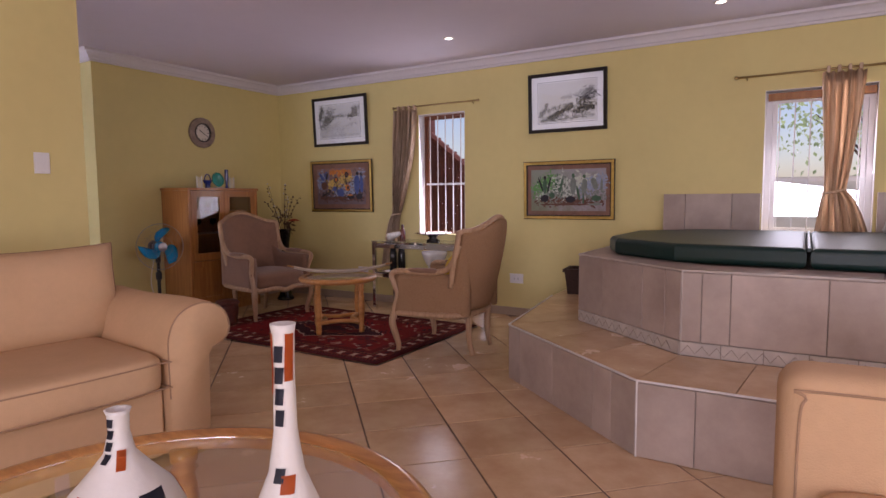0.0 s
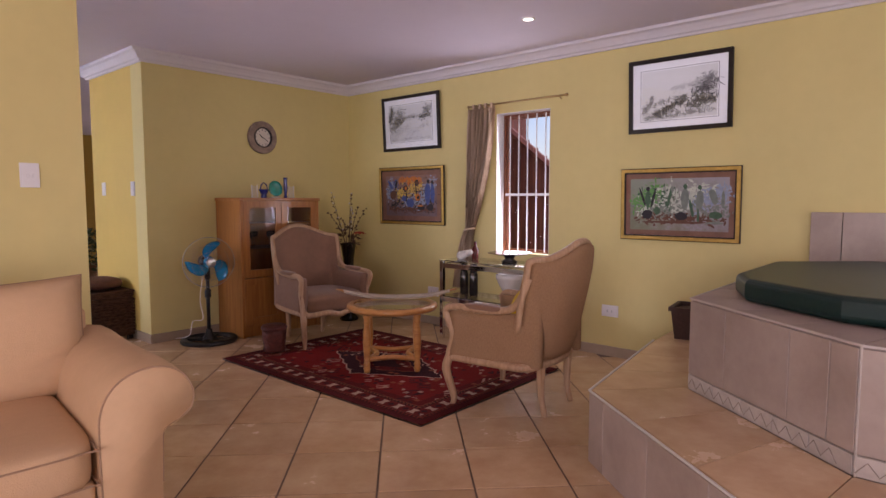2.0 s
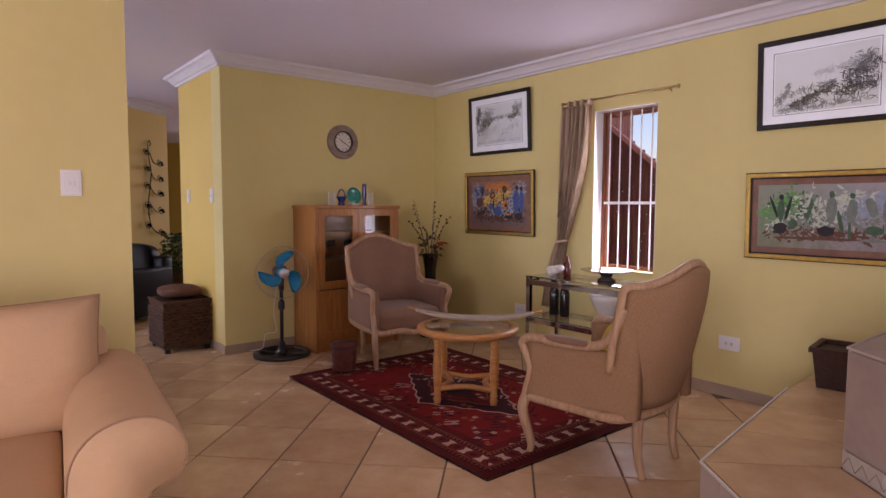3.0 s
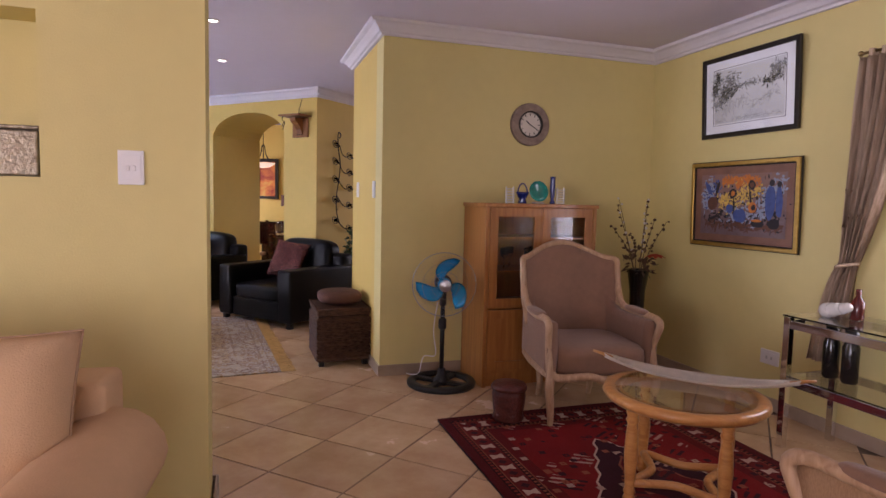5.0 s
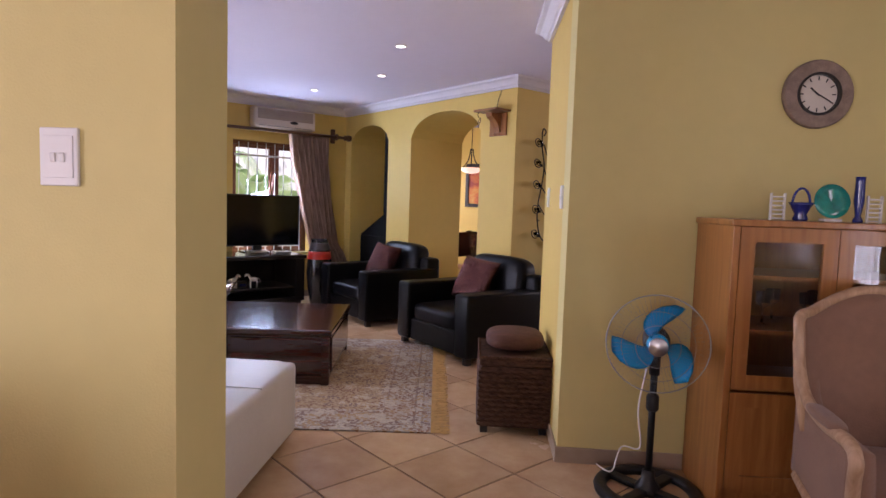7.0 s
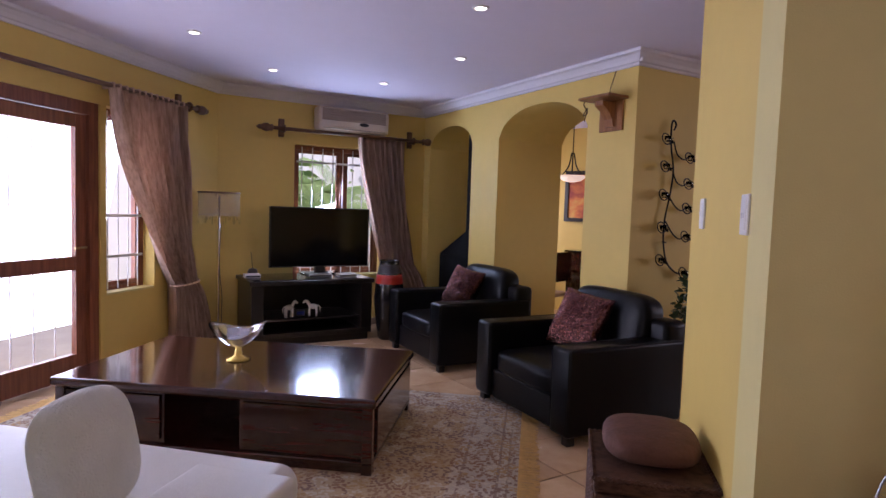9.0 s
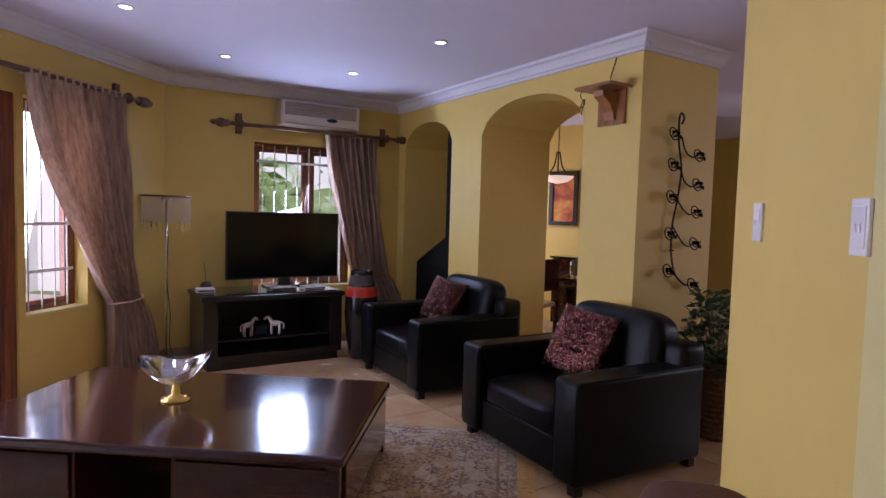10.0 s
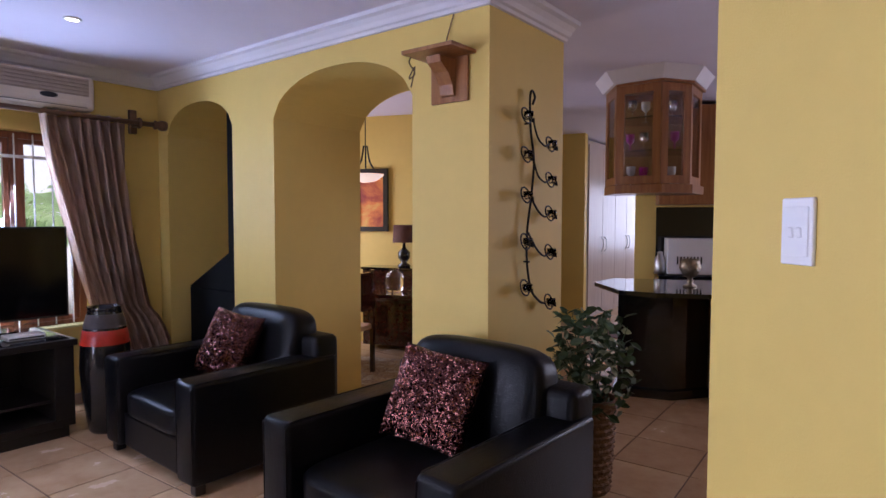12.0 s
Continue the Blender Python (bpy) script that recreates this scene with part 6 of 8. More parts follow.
pv = thing("twig_vase", "tall dark vase with dried twigs and a red flower", "vase", pose(-5.50, 5.62, 0))
part("body", lathe(bmesh.new(), [(0.10, 0), (0.105, 0.02), (0.075, 0.06), (0.055, 0.4), (0.06, 0.70), (0.085, 0.86), (0.09, 0.87), (0.075, 0.87), (0.05, 0.7)], 22), "black_gloss", pv, smooth=True)
rnd = random.Random(5)
for k in range(9):
    a, sp = rnd.uniform(0, 6.28), rnd.uniform(0.05, 0.22)
    hgt = rnd.uniform(1.15, 1.50)
    pts = curve_pts([(0.02 * math.cos(a), 0.02 * math.sin(a), 0.8), (sp * 0.4 * math.cos(a), sp * 0.4 * math.sin(a), 1.02), (sp * math.cos(a), sp * math.sin(a), hgt)], 6)
    tw = part("twig", tube(bmesh.new(), pts, 0.004, 5, 0.002), "leaf_brown", pv)
    bm = bmesh.new()
    for p in pts[6:]:
        bmesh.ops.create_icosphere(bm, subdivisions=1, radius=rnd.uniform(0.008, 0.014), matrix=Matrix.Translation(p + Vector((rnd.uniform(-0.015, 0.015), rnd.uniform(-0.015, 0.015), 0.0))))
    tagged(part("bud", bm, "leaf_brown" if k % 3 else "white_ceramic", tw), kind="stuff")
bm = bmesh.new()
for k in range(60):
    a, r, z = rnd.uniform(0, 6.28), rnd.uniform(0.02, 0.12), rnd.uniform(0.84, 1.05)
    mm = pose(r * math.cos(a), r * math.sin(a), z, rnd.uniform(-60, 60), rnd.uniform(-60, 60), math.degrees(a))
    vs = [bm.verts.new(mm @ Vector(p)) for p in ((0, 0, 0), (0.03, 0.015, 0.004), (0.065, 0, 0.0), (0.03, -0.015, 0.004))]
    bm.faces.new(vs)
part("leaves", bm, "leaf_brown", pv)
bm = bmesh.new()
for k in range(10):
    a = k * 0.628
    mm = pose(0.07, 0.10, 1.0, 0, 40, math.degrees(a)) @ Matrix.Scale(1.5, 4)
    vs = [bm.verts.new(mm @ Vector(p)) for p in ((0, 0, 0), (0.025, 0.02, 0.012), (0.06, 0, 0.02), (0.025, -0.02, 0.012))]
    bm.faces.new(vs)
part("flower", bm, "petal", pv)

# hammered silver box in the wall niche
M["hammered"] = mat("hammered_pewter", (0.32, 0.27, 0.20), 0.35, 0.8, var=0.3, scale=30, bump=0.9, bscale=45)
nb = thing("niche_lamp_box", "hammered pewter box standing in the wall niche", "box", pose(-4.165, 1.86, 1.432))
part("body", B(-0.06, 0.06, -0.075, 0.075, 0, 0.17, bevel=0.008), "hammered", nb)
part("lid", B(-0.064, 0.064, -0.079, 0.079, 0.171, 0.186, bevel=0.005), "hammered", nb)

# ---- second sitting room: materials ----
M["leather"] = mat("black_leather", (0.004, 0.004, 0.005), 0.33, var=0.25, scale=5, bump=0.18, bscale=130)
M["leather"].node_tree.nodes["Principled BSDF"].inputs["Specular IOR Level"].default_value = 0.22
M["mahogany"] = wood("dark_mahogany", (0.034, 0.0085, 0.005), (0.056, 0.0135, 0.0075), 0.16, 3, 1, 0.7)
M["black_wood"] = mat("black_stained_wood", (0.012, 0.009, 0.008), 0.3, var=0.2, scale=5, coat=0.2)
M["dark_glass"] = mat("smoked_glass", (0.006, 0.006, 0.007), 0.06, var=0.0, coat=0.5)
M["screen"] = mat("black_screen", (0.004, 0.004, 0.005), 0.13, var=0.0)
M["white_leather"] = mat("white_leather", (0.70, 0.67, 0.63), 0.42, var=0.05, scale=3, bump=0.15, bscale=90)
M["fur"] = mat("white_fluffy_cushion", (0.74, 0.72, 0.68), 0.95, var=0.06, scale=9, bump=0.8, bscale=120)
M["rug_beige"] = rug_mat("beige_patterned_rug", 1.20, 1.62, [(0.0, (0.42, 0.37, 0.31)), (0.05, (0.30, 0.24, 0.19)), (0.06, (0.46, 0.41, 0.34)), (0.10, (0.25, 0.19, 0.15)), (0.115, (0.45, 0.39, 0.32)), (0.30, (0.27, 0.20, 0.16)), (0.315, (0.47, 0.41, 0.34)), (0.36, (0.45, 0.35, 0.24))], (0.44, 0.345, 0.25),
                     [(0.24, 0.14, 0.09), (0.54, 0.47, 0.37), (0.30, 0.20, 0.13), (0.20, 0.13, 0.10), (0.38, 0.26, 0.15)], 14.0, 0.30)
M["fringe"] = mat("tan_cotton_fringe", (0.66, 0.43, 0.17), 0.9, var=0.15, scale=20)
M["carved"] = wood("turned_brown_rod", (0.10, 0.045, 0.022), (0.20, 0.10, 0.055), 0.45, 3, 0, 0.1)
M["curtain2"] = stripe("mauve_slub_curtain", (0.48, 0.315, 0.225), (0.70, 0.51, 0.39), 0.7, 40, (1, 1, 0), 0.3)
M["ac_white"] = mat("aged_white_plastic", (0.66, 0.57, 0.47), 0.4, var=0.06)
M["ac_grille"] = mat("beige_filter_grille", (0.38, 0.30, 0.24), 0.6, var=0.1)
M["iron"] = mat("black_wrought_iron", (0.012, 0.010, 0.009), 0.5, 0.4, var=0.2)
M["crystal"] = mat("crystal_glass", (1.0, 1.0, 1.0), 0.0, var=0, trans=1.0, ior=1.4)
M["organza"] = mat("sheer_organza", (0.80, 0.74, 0.66), 0.8, var=0.0)
M["organza"].node_tree.nodes["Principled BSDF"].inputs["Alpha"].default_value = 0.13
M["amber"] = mat("gold_tinted_glass", (0.75, 0.50, 0.12), 0.08, 0.7, var=0.1)
M["red_band"] = mat("red_glaze_band", (0.40, 0.025, 0.012), 0.3, var=0.25, scale=20)
M["grey_glaze"] = mat("grey_glaze", (0.06, 0.05, 0.05), 0.35, var=0.3, scale=14)
M["granite"] = mat("black_granite", (0.010, 0.010, 0.012), 0.06, var=0.5, scale=90, coat=0.4)
M["cupboard"] = wood("pale_cupboard_laminate", (0.44, 0.36, 0.33), (0.52, 0.44, 0.40), 0.4, 2, 2, 0.1)
M["cherry"] = wood("cherry_kitchen_wood", (0.25, 0.095, 0.030), (0.38, 0.165, 0.055), 0.35, 3, 2, 0.2)
M["soot"] = mat("black_stove_steel", (0.008, 0.008, 0.008), 0.75, 0.0, var=0.2)
M["soot"].node_tree.nodes["Principled BSDF"].inputs["Specular IOR Level"].default_value = 0.12
M["sunset"] = picture_mat("red_orange_painting", [(0.03, 0.008, 0.005), (0.30, 0.03, 0.01), (0.60, 0.16, 0.02), (0.62, 0.38, 0.06)], 2.2, 0.5, stretch=(0.6, 1, 1.2), dist=0.6)
M["wicker"] = mat("brown_wicker", (0.20, 0.11, 0.055), 0.6, var=0.5, scale=40, bump=0.9, bscale=70)
M["leaf_pale"] = mat("variegated_leaf", (0.30, 0.34, 0.20), 0.5, var=0.3, scale=12)


def sequins():
    m = mat("copper_sequins", (0.16, 0.06, 0.05), 0.22, 0.85, var=0)
    t = m.node_tree
    p = t.nodes["Principled BSDF"]
    co = t.nodes.new("ShaderNodeTexCoord")
    v = t.nodes.new("ShaderNodeTexVoronoi")
    v.inputs["Scale"].default_value = 150
    
    r = t.nodes.new("ShaderNodeValToRGB")
    r.color_ramp.elements[0].color, r.color_ramp.elements[1].color = (0.022, 0.007, 0.007, 1), (0.30, 0.11, 0.09, 1)
    r.color_ramp.elements[0].position = 0.25
    b = t.nodes.new("ShaderNodeBump")
    b.inputs["Strength"].default_value, b.inputs["Distance"].default_value = 1.0, 0.02
    s = t.nodes.new("ShaderNodeSeparateColor")
    t.links.new(co.outputs["Object"], v.inputs["Vector"])
    t.links.new(v.outputs["Color"], s.inputs[0])
    t.links.new(s.outputs[0], r.inputs[0])
    t.links.new(r.outputs[0], p.inputs["Base Color"])
    t.links.new(s.outputs[1], b.inputs["Height"])
    t.links.new(b.outputs[0], p.inputs["Normal"])
    return m


M["sequin"] = sequins()
M["sequin_disc"] = mat("copper_sequin_disc", (0.13, 0.05, 0.042), 0.13, 1.0, var=0)
M["yellow_cushion"] = mat("yellow_cushion_cloth", (0.58, 0.38, 0.03), 0.85, var=0.15, scale=20, bump=0.3, bscale=120)

# ---- glazed door and windows ----
door = thing("door_1", "glazed timber patio door with a heavy frame", "door", None, "", "structure")
bm = bmesh.new()
ring_plate(bm, -8.26, -6.0, -0.2, 2.20, 0.10, -0.84, -0.72)
part("door_frame", bm, "frame_wood", door)
for x0, x1 in ((-8.155, -7.13), (-7.125, -6.105)):
    bm = bmesh.new()
    box(bm, x0, x0 + 0.10, -0.80, -0.75, 0.01, 2.095, bevel=0.004)
    box(bm, x1 - 0.10, x1, -0.80, -0.75, 0.01, 2.095, bevel=0.004)
    box(bm, x0 + 0.10, x1 - 0.10, -0.80, -0.75, 0.01, 0.20, bevel=0.004)
    box(bm, x0 + 0.10, x1 - 0.10, -0.80, -0.75, 0.87, 0.98, bevel=0.004)
    box(bm, x0 + 0.10, x1 - 0.10, -0.80, -0.75, 1.99, 2.095, bevel=0.004)
    leaf = part("door_leaf", bm, "frame_wood", door)
    for z0, z1 in ((0.20, 0.87), (0.98, 1.99)):
        part("pane", B(x0 + 0.10, x1 - 0.10, -0.777, -0.773, z0, z1), "thin_glass", leaf).visible_shadow = False
    part("handle", tube(bmesh.new(), [(x0 + 0.05, -0.75, 1.05), (x0 + 0.05, -0.70, 1.05), (x0 + 0.16, -0.70, 1.05)], 0.009, 8), "brass", leaf)
for k in range(5):
    for x in (-8.0 + k * 0.19, -7.0 + k * 0.19):
        part("bar", tube(bmesh.new(), [(x, -0.90, 0.03), (x, -0.90, 2.1)], 0.006, 6), "bar_white", door)
window(3, pose(-8.31, -0.70, 0, 0, 0, 180), 0.57, 0.64, 2.20, (), (0.95, 1.30), 4)
window(4, pose(-9.845, -0.70, 0, 0, 0, 133) @ pose(0.83, 0, 0), 1.10, 0.62, 2.14, (0.62,), (1.95,), 8)


def thick_rod(m, L, ends=(True, True)):
    """A turned wooden pole on brackets: local x along the wall, y outwards from the room."""
    ob = thing("curtain_pole", "thick turned wooden curtain pole with carved finials", "curtain rod", m)
    part("pole", tube(bmesh.new(), [(0, 0, 0), (L, 0, 0)], 0.020, 10), "carved", ob, smooth=True)
    prof = [(0.02, 0), (0.04, 0.012), (0.03, 0.035), (0.046, 0.065), (0.04, 0.105), (0.02, 0.13), (0.027, 0.15), (0.0, 0.185)]
    for k, x in ((0, 0.0), (1, L)):
        if ends[k]:
            part("finial", lathe(bmesh.new(), prof, 14), "carved", ob, m=pose(x, 0, 0, 0, 90 if k else -90, 0), smooth=True)
            bx = x + (0.12 if k == 0 else -0.12)
            b = part("bracket", B(bx - 0.032, bx + 0.032, 0.10, 0.135, -0.08, 0.12, bevel=0.008), "carved", ob)
            part("arm", B(bx - 0.024, bx + 0.024, 0.0, 0.10, -0.03, 0.03, bevel=0.006), "carved", b)
            part("ring", tube(bmesh.new(), [(bx, 0.034 * math.cos(a), 0.034 * math.sin(a)) for a in [2 * math.pi * i / 14 for i in range(14)]], 0.013, 6, close=True), "carved", b)
    return ob


TVW = pose(-9.845, -0.70, 0, 0, 0, 133)
thick_rod(pose(-5.6, -0.565, 2.34, 0, 0, 180), 3.70, (False, True))
thick_rod(TVW @ pose(0.55, -0.135, 2.28), 1.84)
drape("curtain", 2.59, 3.52, 3.56, 3.38, 3.98, 2.32, 0.66, 0.02, 9, 0.13, pose(-5.6, -0.66, 0, 0, 0, 180), "mauve brown curtain tied back beside the patio door", "curtain2", 0.17, 0.45)
drape("curtain", 1.55, 2.15, 2.10, 1.96, 2.62, 2.26, 0.72, 0.03, 8, 0.10, TVW @ pose(0, -0.045, 0), "mauve brown curtain drawn beside the television window", "curtain2", 0.23, 0.6, False)

# ---- air conditioner, shelf bracket, vine holder ----
ac = thing("air_conditioner", "aged white wall-mounted air conditioner", "air conditioner", TVW @ pose(1.04, 0, 2.315))
bm = B(0, 0.87, -0.19, 0.0, 0.0, 0.26, bevel=0.03, seg=4)
part("body", bm, "ac_white", ac, smooth=False)
for k in range(5):
    part("louvre", B(0.05, 0.82, -0.200, -0.183, 0.112 + k * 0.027, 0.124 + k * 0.027, bevel=0.003, seg=1), "ac_grille", ac)
part("grille_recess", B(0.045, 0.825, -0.192, -0.17, 0.105, 0.238), "ac_grille", ac)
part("outlet", B(0.06, 0.81, -0.194, -0.17, 0.018, 0.022), "grey_glaze", ac)
part("flap", B(0.06, 0.81, -0.198, -0.17, 0.026, 0.06, bevel=0.004), "ac_white", ac)
part("badge", lathe(bmesh.new(), [(0.05, 0), (0.05, 0.004)], 20), "black_plastic", ac, m=pose(0.55, -0.19, 0.085, 90, 0, 0) @ Matrix.Diagonal((1.2, 0.4, 1, 1)))
AW = ARCH
br = thing("wall_shelf", "small wooden corbel shelf with a hanging cable", "shelf", AW @ pose(3.22, 0, 2.12))
part("back_plate", B(-0.125, 0.125, -0.02, -0.001, 0.0, 0.24, bevel=0.004), "cherry", br)
bm = bmesh.new()
sec = [(-0.02, 0.225), (-0.02, 0.03), (-0.035, 0.035), (-0.05, 0.09), (-0.09, 0.15), (-0.15, 0.19), (-0.16, 0.225)]
lo = [bm.verts.new((-0.045, y, z)) for y, z in sec]
hi = [bm.verts.new((0.045, y, z)) for y, z in sec]
bm.faces.new(lo), bm.faces.new(list(reversed(hi)))
for i in range(len(sec)):
    bm.faces.new((lo[i], hi[i], hi[(i + 1) % len(sec)], lo[(i + 1) % len(sec)]))
bmesh.ops.recalc_face_normals(bm, faces=bm.faces)
part("corbel", bm, "cherry", br)
part("shelf", B(-0.17, 0.17, -0.22, -0.001, 0.241, 0.262, bevel=0.004), "cherry", br)
part("cable", tube(bmesh.new(), curve_pts([(0.02, -0.004, 0.475), (-0.01, -0.02, 0.36), (-0.04, -0.03, 0.27), (-0.13, -0.12, 0.268), (-0.165, -0.16, 0.22), (-0.15, -0.13, 0.16), (-0.175, -0.15, 0.13), (-0.14, -0.14, 0.19), (-0.16, -0.15, 0.08)], 6), 0.004, 5), "leaf_brown", br)

# local: x along the pier's end face away from the corner, -y out of it, z up
PIER = pose(-9.012, 3.491, 0, 0, 0, 133)
vine = thing("vine_candle_holder", "black wrought iron vine wall candle holder", "wall decoration", PIER @ Matrix.Scale(1, 4) @ pose(0.0, 0.0, 0.0))
SX = 0.37
stem = [(SX + 0.02, 0.05, 2.14), (SX + 0.045, 0.05, 2.185), (SX + 0.01, 0.05, 2.215), (SX - 0.01, 0.05, 2.16), (SX + 0.0, 0.05, 2.0), (SX + 0.04, 0.05, 1.82), (SX + 0.015, 0.05, 1.62), (SX - 0.03, 0.05, 1.42), (SX - 0.03, 0.05, 1.24), (SX + 0.02, 0.05, 1.08), (SX + 0.12, 0.05, 1.00), (SX + 0.19, 0.05, 0.98)]
stem = [(x, 0.05 - 0.09, z) for x, _, z in stem]
part("stem", tube(bmesh.new(), curve_pts(stem, 6), 0.0075, 6), "iron", vine, smooth=True)
for z in (2.03, 1.24):
    part("wall_pin", tube(bmesh.new(), [(SX, -0.04, z), (SX, -0.002, z)], 0.006, 6), "iron", vine)


def cup(x, z, side):
    pts = [(x + 0.046 * math.cos(a), -0.06 + 0.012 * math.sin(a), z + 0.044 * math.sin(a)) for a in [2 * math.pi * k / 16 for k in range(16)]]
    ring = part("ring", tube(bmesh.new(), pts, 0.005, 6, close=True), "iron", vine)
    bm = bmesh.new()
    for k in range(4):
        a = k * 1.57
        mm = pose(x + 0.04 * side, -0.06, z, 20 * k, 30 * (k - 1.5), math.degrees(a))
        v = [bm.verts.new(mm @ Vector(p)) for p in ((0, 0, 0.0), (0.02, 0.016, -0.012), (0.042, 0, -0.02), (0.02, -0.016, -0.012))]
        bm.faces.new(v)
    bmesh.ops.solidify(bm, geom=bm.faces[:], thickness=0.003)
    part("iron_leaf", bm, "iron", ring)
    part("votive", lathe(bmesh.new(), [(0.018, 0), (0.026, 0.02), (0.028, 0.045), (0.024, 0.045), (0.02, 0.01)], 14, (x, -0.075)), "crystal", ring, m=pose(0, 0, z - 0.025), smooth=True)


for z in (2.06, 1.845, 1.62, 1.36, 1.10):
    cup(SX - 0.085, z, 1)
for k, z in enumerate((1.93, 1.72, 1.52, 1.29, 0.99)):
    cup(SX + 0.20, z, 1)
    if k < 4:
        part("tendril", tube(bmesh.new(), curve_pts([(SX + 0.01 + (-0.03 if k > 1 else 0.02), -0.04, z + 0.12), (SX + 0.05, -0.06, z + 0.02), (SX + 0.11, -0.075, z - 0.02), (SX + 0.165, -0.075, z)], 5), 0.006, 6), "iron", vine)

# ---- television corner ----
stand = thing("tv_stand", "black wooden television stand with an open bay", "tv stand", pose(-9.43, -0.03, 0, 0, 0, 133))
SL, SD, SH = 1.29, 0.68, 0.67
part("top", B(-0.02, SL + 0.02, -0.02, SD, SH - 0.045, SH, bevel=0.006), "black_wood", stand)
part("plinth", B(0.03, SL - 0.03, 0.03, SD - 0.02, 0.0, 0.08), "black_wood", stand)
part("base", B(0, SL, 0, SD, 0.08, 0.13, bevel=0.004), "black_wood", stand)
for x in (0.0, SL - 0.12):
    part("side_panel", B(x, x + 0.12, 0, SD, 0.13, SH - 0.045, bevel=0.004), "black_wood", stand)
part("back_panel", B(0.12, SL - 0.12, SD - 0.02, SD, 0.13, SH - 0.045), "black_wood", stand)
part("shelf", B(0.12, SL - 0.12, 0.06, SD - 0.02, 0.245, 0.262), "black_wood", stand)
part("glass_inlay", B(0.02, SL - 0.02, 0.01, SD - 0.03, SH + 0.0005, SH + 0.006, bevel=0.002, seg=1), "dark_glass", stand)
tv = thing("television", "large flat-screen television, switched off", "television", pose(-9.43, -0.03, SH + 0.007, 0, 0, 133) @ pose(0.31, 0.585, 0))
part("screen", B(0.012, 1.148, -0.022, -0.018, 0.085, 0.735), "screen", tv)
part("bezel", ring_plate(bmesh.new(), 0, 1.16, 0.072, 0.748, 0.012, -0.024, 0.02), "black_plastic", tv)
part("back_shell", B(0.01, 1.15, -0.017, 0.04, 0.082, 0.738, bevel=0.01), "black_plastic", tv)
part("neck", B(0.52, 0.64, -0.01, 0.03, 0.01, 0.09), "black_plastic", tv)
part("foot", B(0.36, 0.80, -0.12, 0.10, 0.0, 0.014, bevel=0.004), "dark_glass", tv)
for nm, x, y, w, d, h, mt, lb in (("router", -0.02, 0.22, 0.16, 0.10, 0.045, "white_plastic", "small white router box on the stand"), ("set_top_box", 0.62, 0.14, 0.26, 0.14, 0.04, "steel", "flat silver set-top box on the stand"), ("set_top_box", 0.95, 0.13, 0.22, 0.14, 0.035, "white_plastic", "flat white media box on the stand")):
    o = thing(nm, lb, "electronics", pose(-9.43, -0.03, SH + 0.007, 0, 0, 133) @ pose(x, y, 0))
    part("case", B(0, w, 0, d, 0.003, h, bevel=0.006), mt, o)
    part("front_strip", B(0.01, w - 0.01, -0.0015, 0.004, h * 0.3, h * 0.6), "black_plastic", o)
o = thing("table_clock", "small round dark clock ornament on the stand", "ornament", pose(-9.43, -0.03, SH + 0.007, 0, 0, 133) @ pose(0.10, 0.42, 0))
part("ball", lathe(bmesh.new(), [(0.02, 0), (0.045, 0.015), (0.055, 0.045), (0.04, 0.08), (0.0, 0.09)], 18), "grey_glaze", o, smooth=True)
part("aerial", tube(bmesh.new(), [(0, 0, 0.08), (-0.02, 0.0, 0.26)], 0.003, 5), "black_plastic", o)


def horse(m):
    """A small cast animal figure, in one mesh."""
    bm = bmesh.new()
    bmesh.ops.create_icosphere(bm, subdivisions=2, radius=1, matrix=pose(0, 0, 0.105) @ Matrix.Diagonal((0.055, 0.026, 0.03, 1)))
    for x in (-0.035, 0.035):
        for y in (-0.014, 0.014):
            tube(bm, [(x, y, 0.10), (x * 1.1, y, 0.05), (x, y, 0.0)], 0.010, 6, 0.008)
    tube(bm, curve_pts([(0.035, 0, 0.115), (0.06, 0, 0.15), (0.07, 0, 0.165)], 4), 0.02, 8, 0.014)
    bmesh.ops.create_icosphere(bm, subdivisions=2, radius=1, matrix=pose(0.09, 0, 0.155, 0, 40, 0) @ Matrix.Diagonal((0.03, 0.012, 0.014, 1)))
    tube(bm, curve_pts([(-0.05, 0, 0.12), (-0.075, 0, 0.10), (-0.075, 0, 0.05)], 4), 0.008, 6, 0.004)
    return solid("horse_figurine", bm, "white_ceramic", "pale glazed animal figurine in the stand's bay", "figurine", m, group="pair of figurines", smooth=True)


for x, r in ((0.42, 20), (0.68, 150)):
    horse(pose(-9.43, -0.03, 0.263, 0, 0, 133) @ pose(x, 0.16, 0, 0, 0, r))
o = thing("blue_box", "small blue-lit box between the figurines", "electronics", pose(-9.43, -0.03, 0.263, 0, 0, 133) @ pose(0.50, 0.2, 0))
part("case", B(0, 0.11, 0, 0.08, 0, 0.08, bevel=0.006), "black_plastic", o)
part("window", B(0.015, 0.095, -0.002, 0.003, 0.015, 0.05), "blue_glass", o)

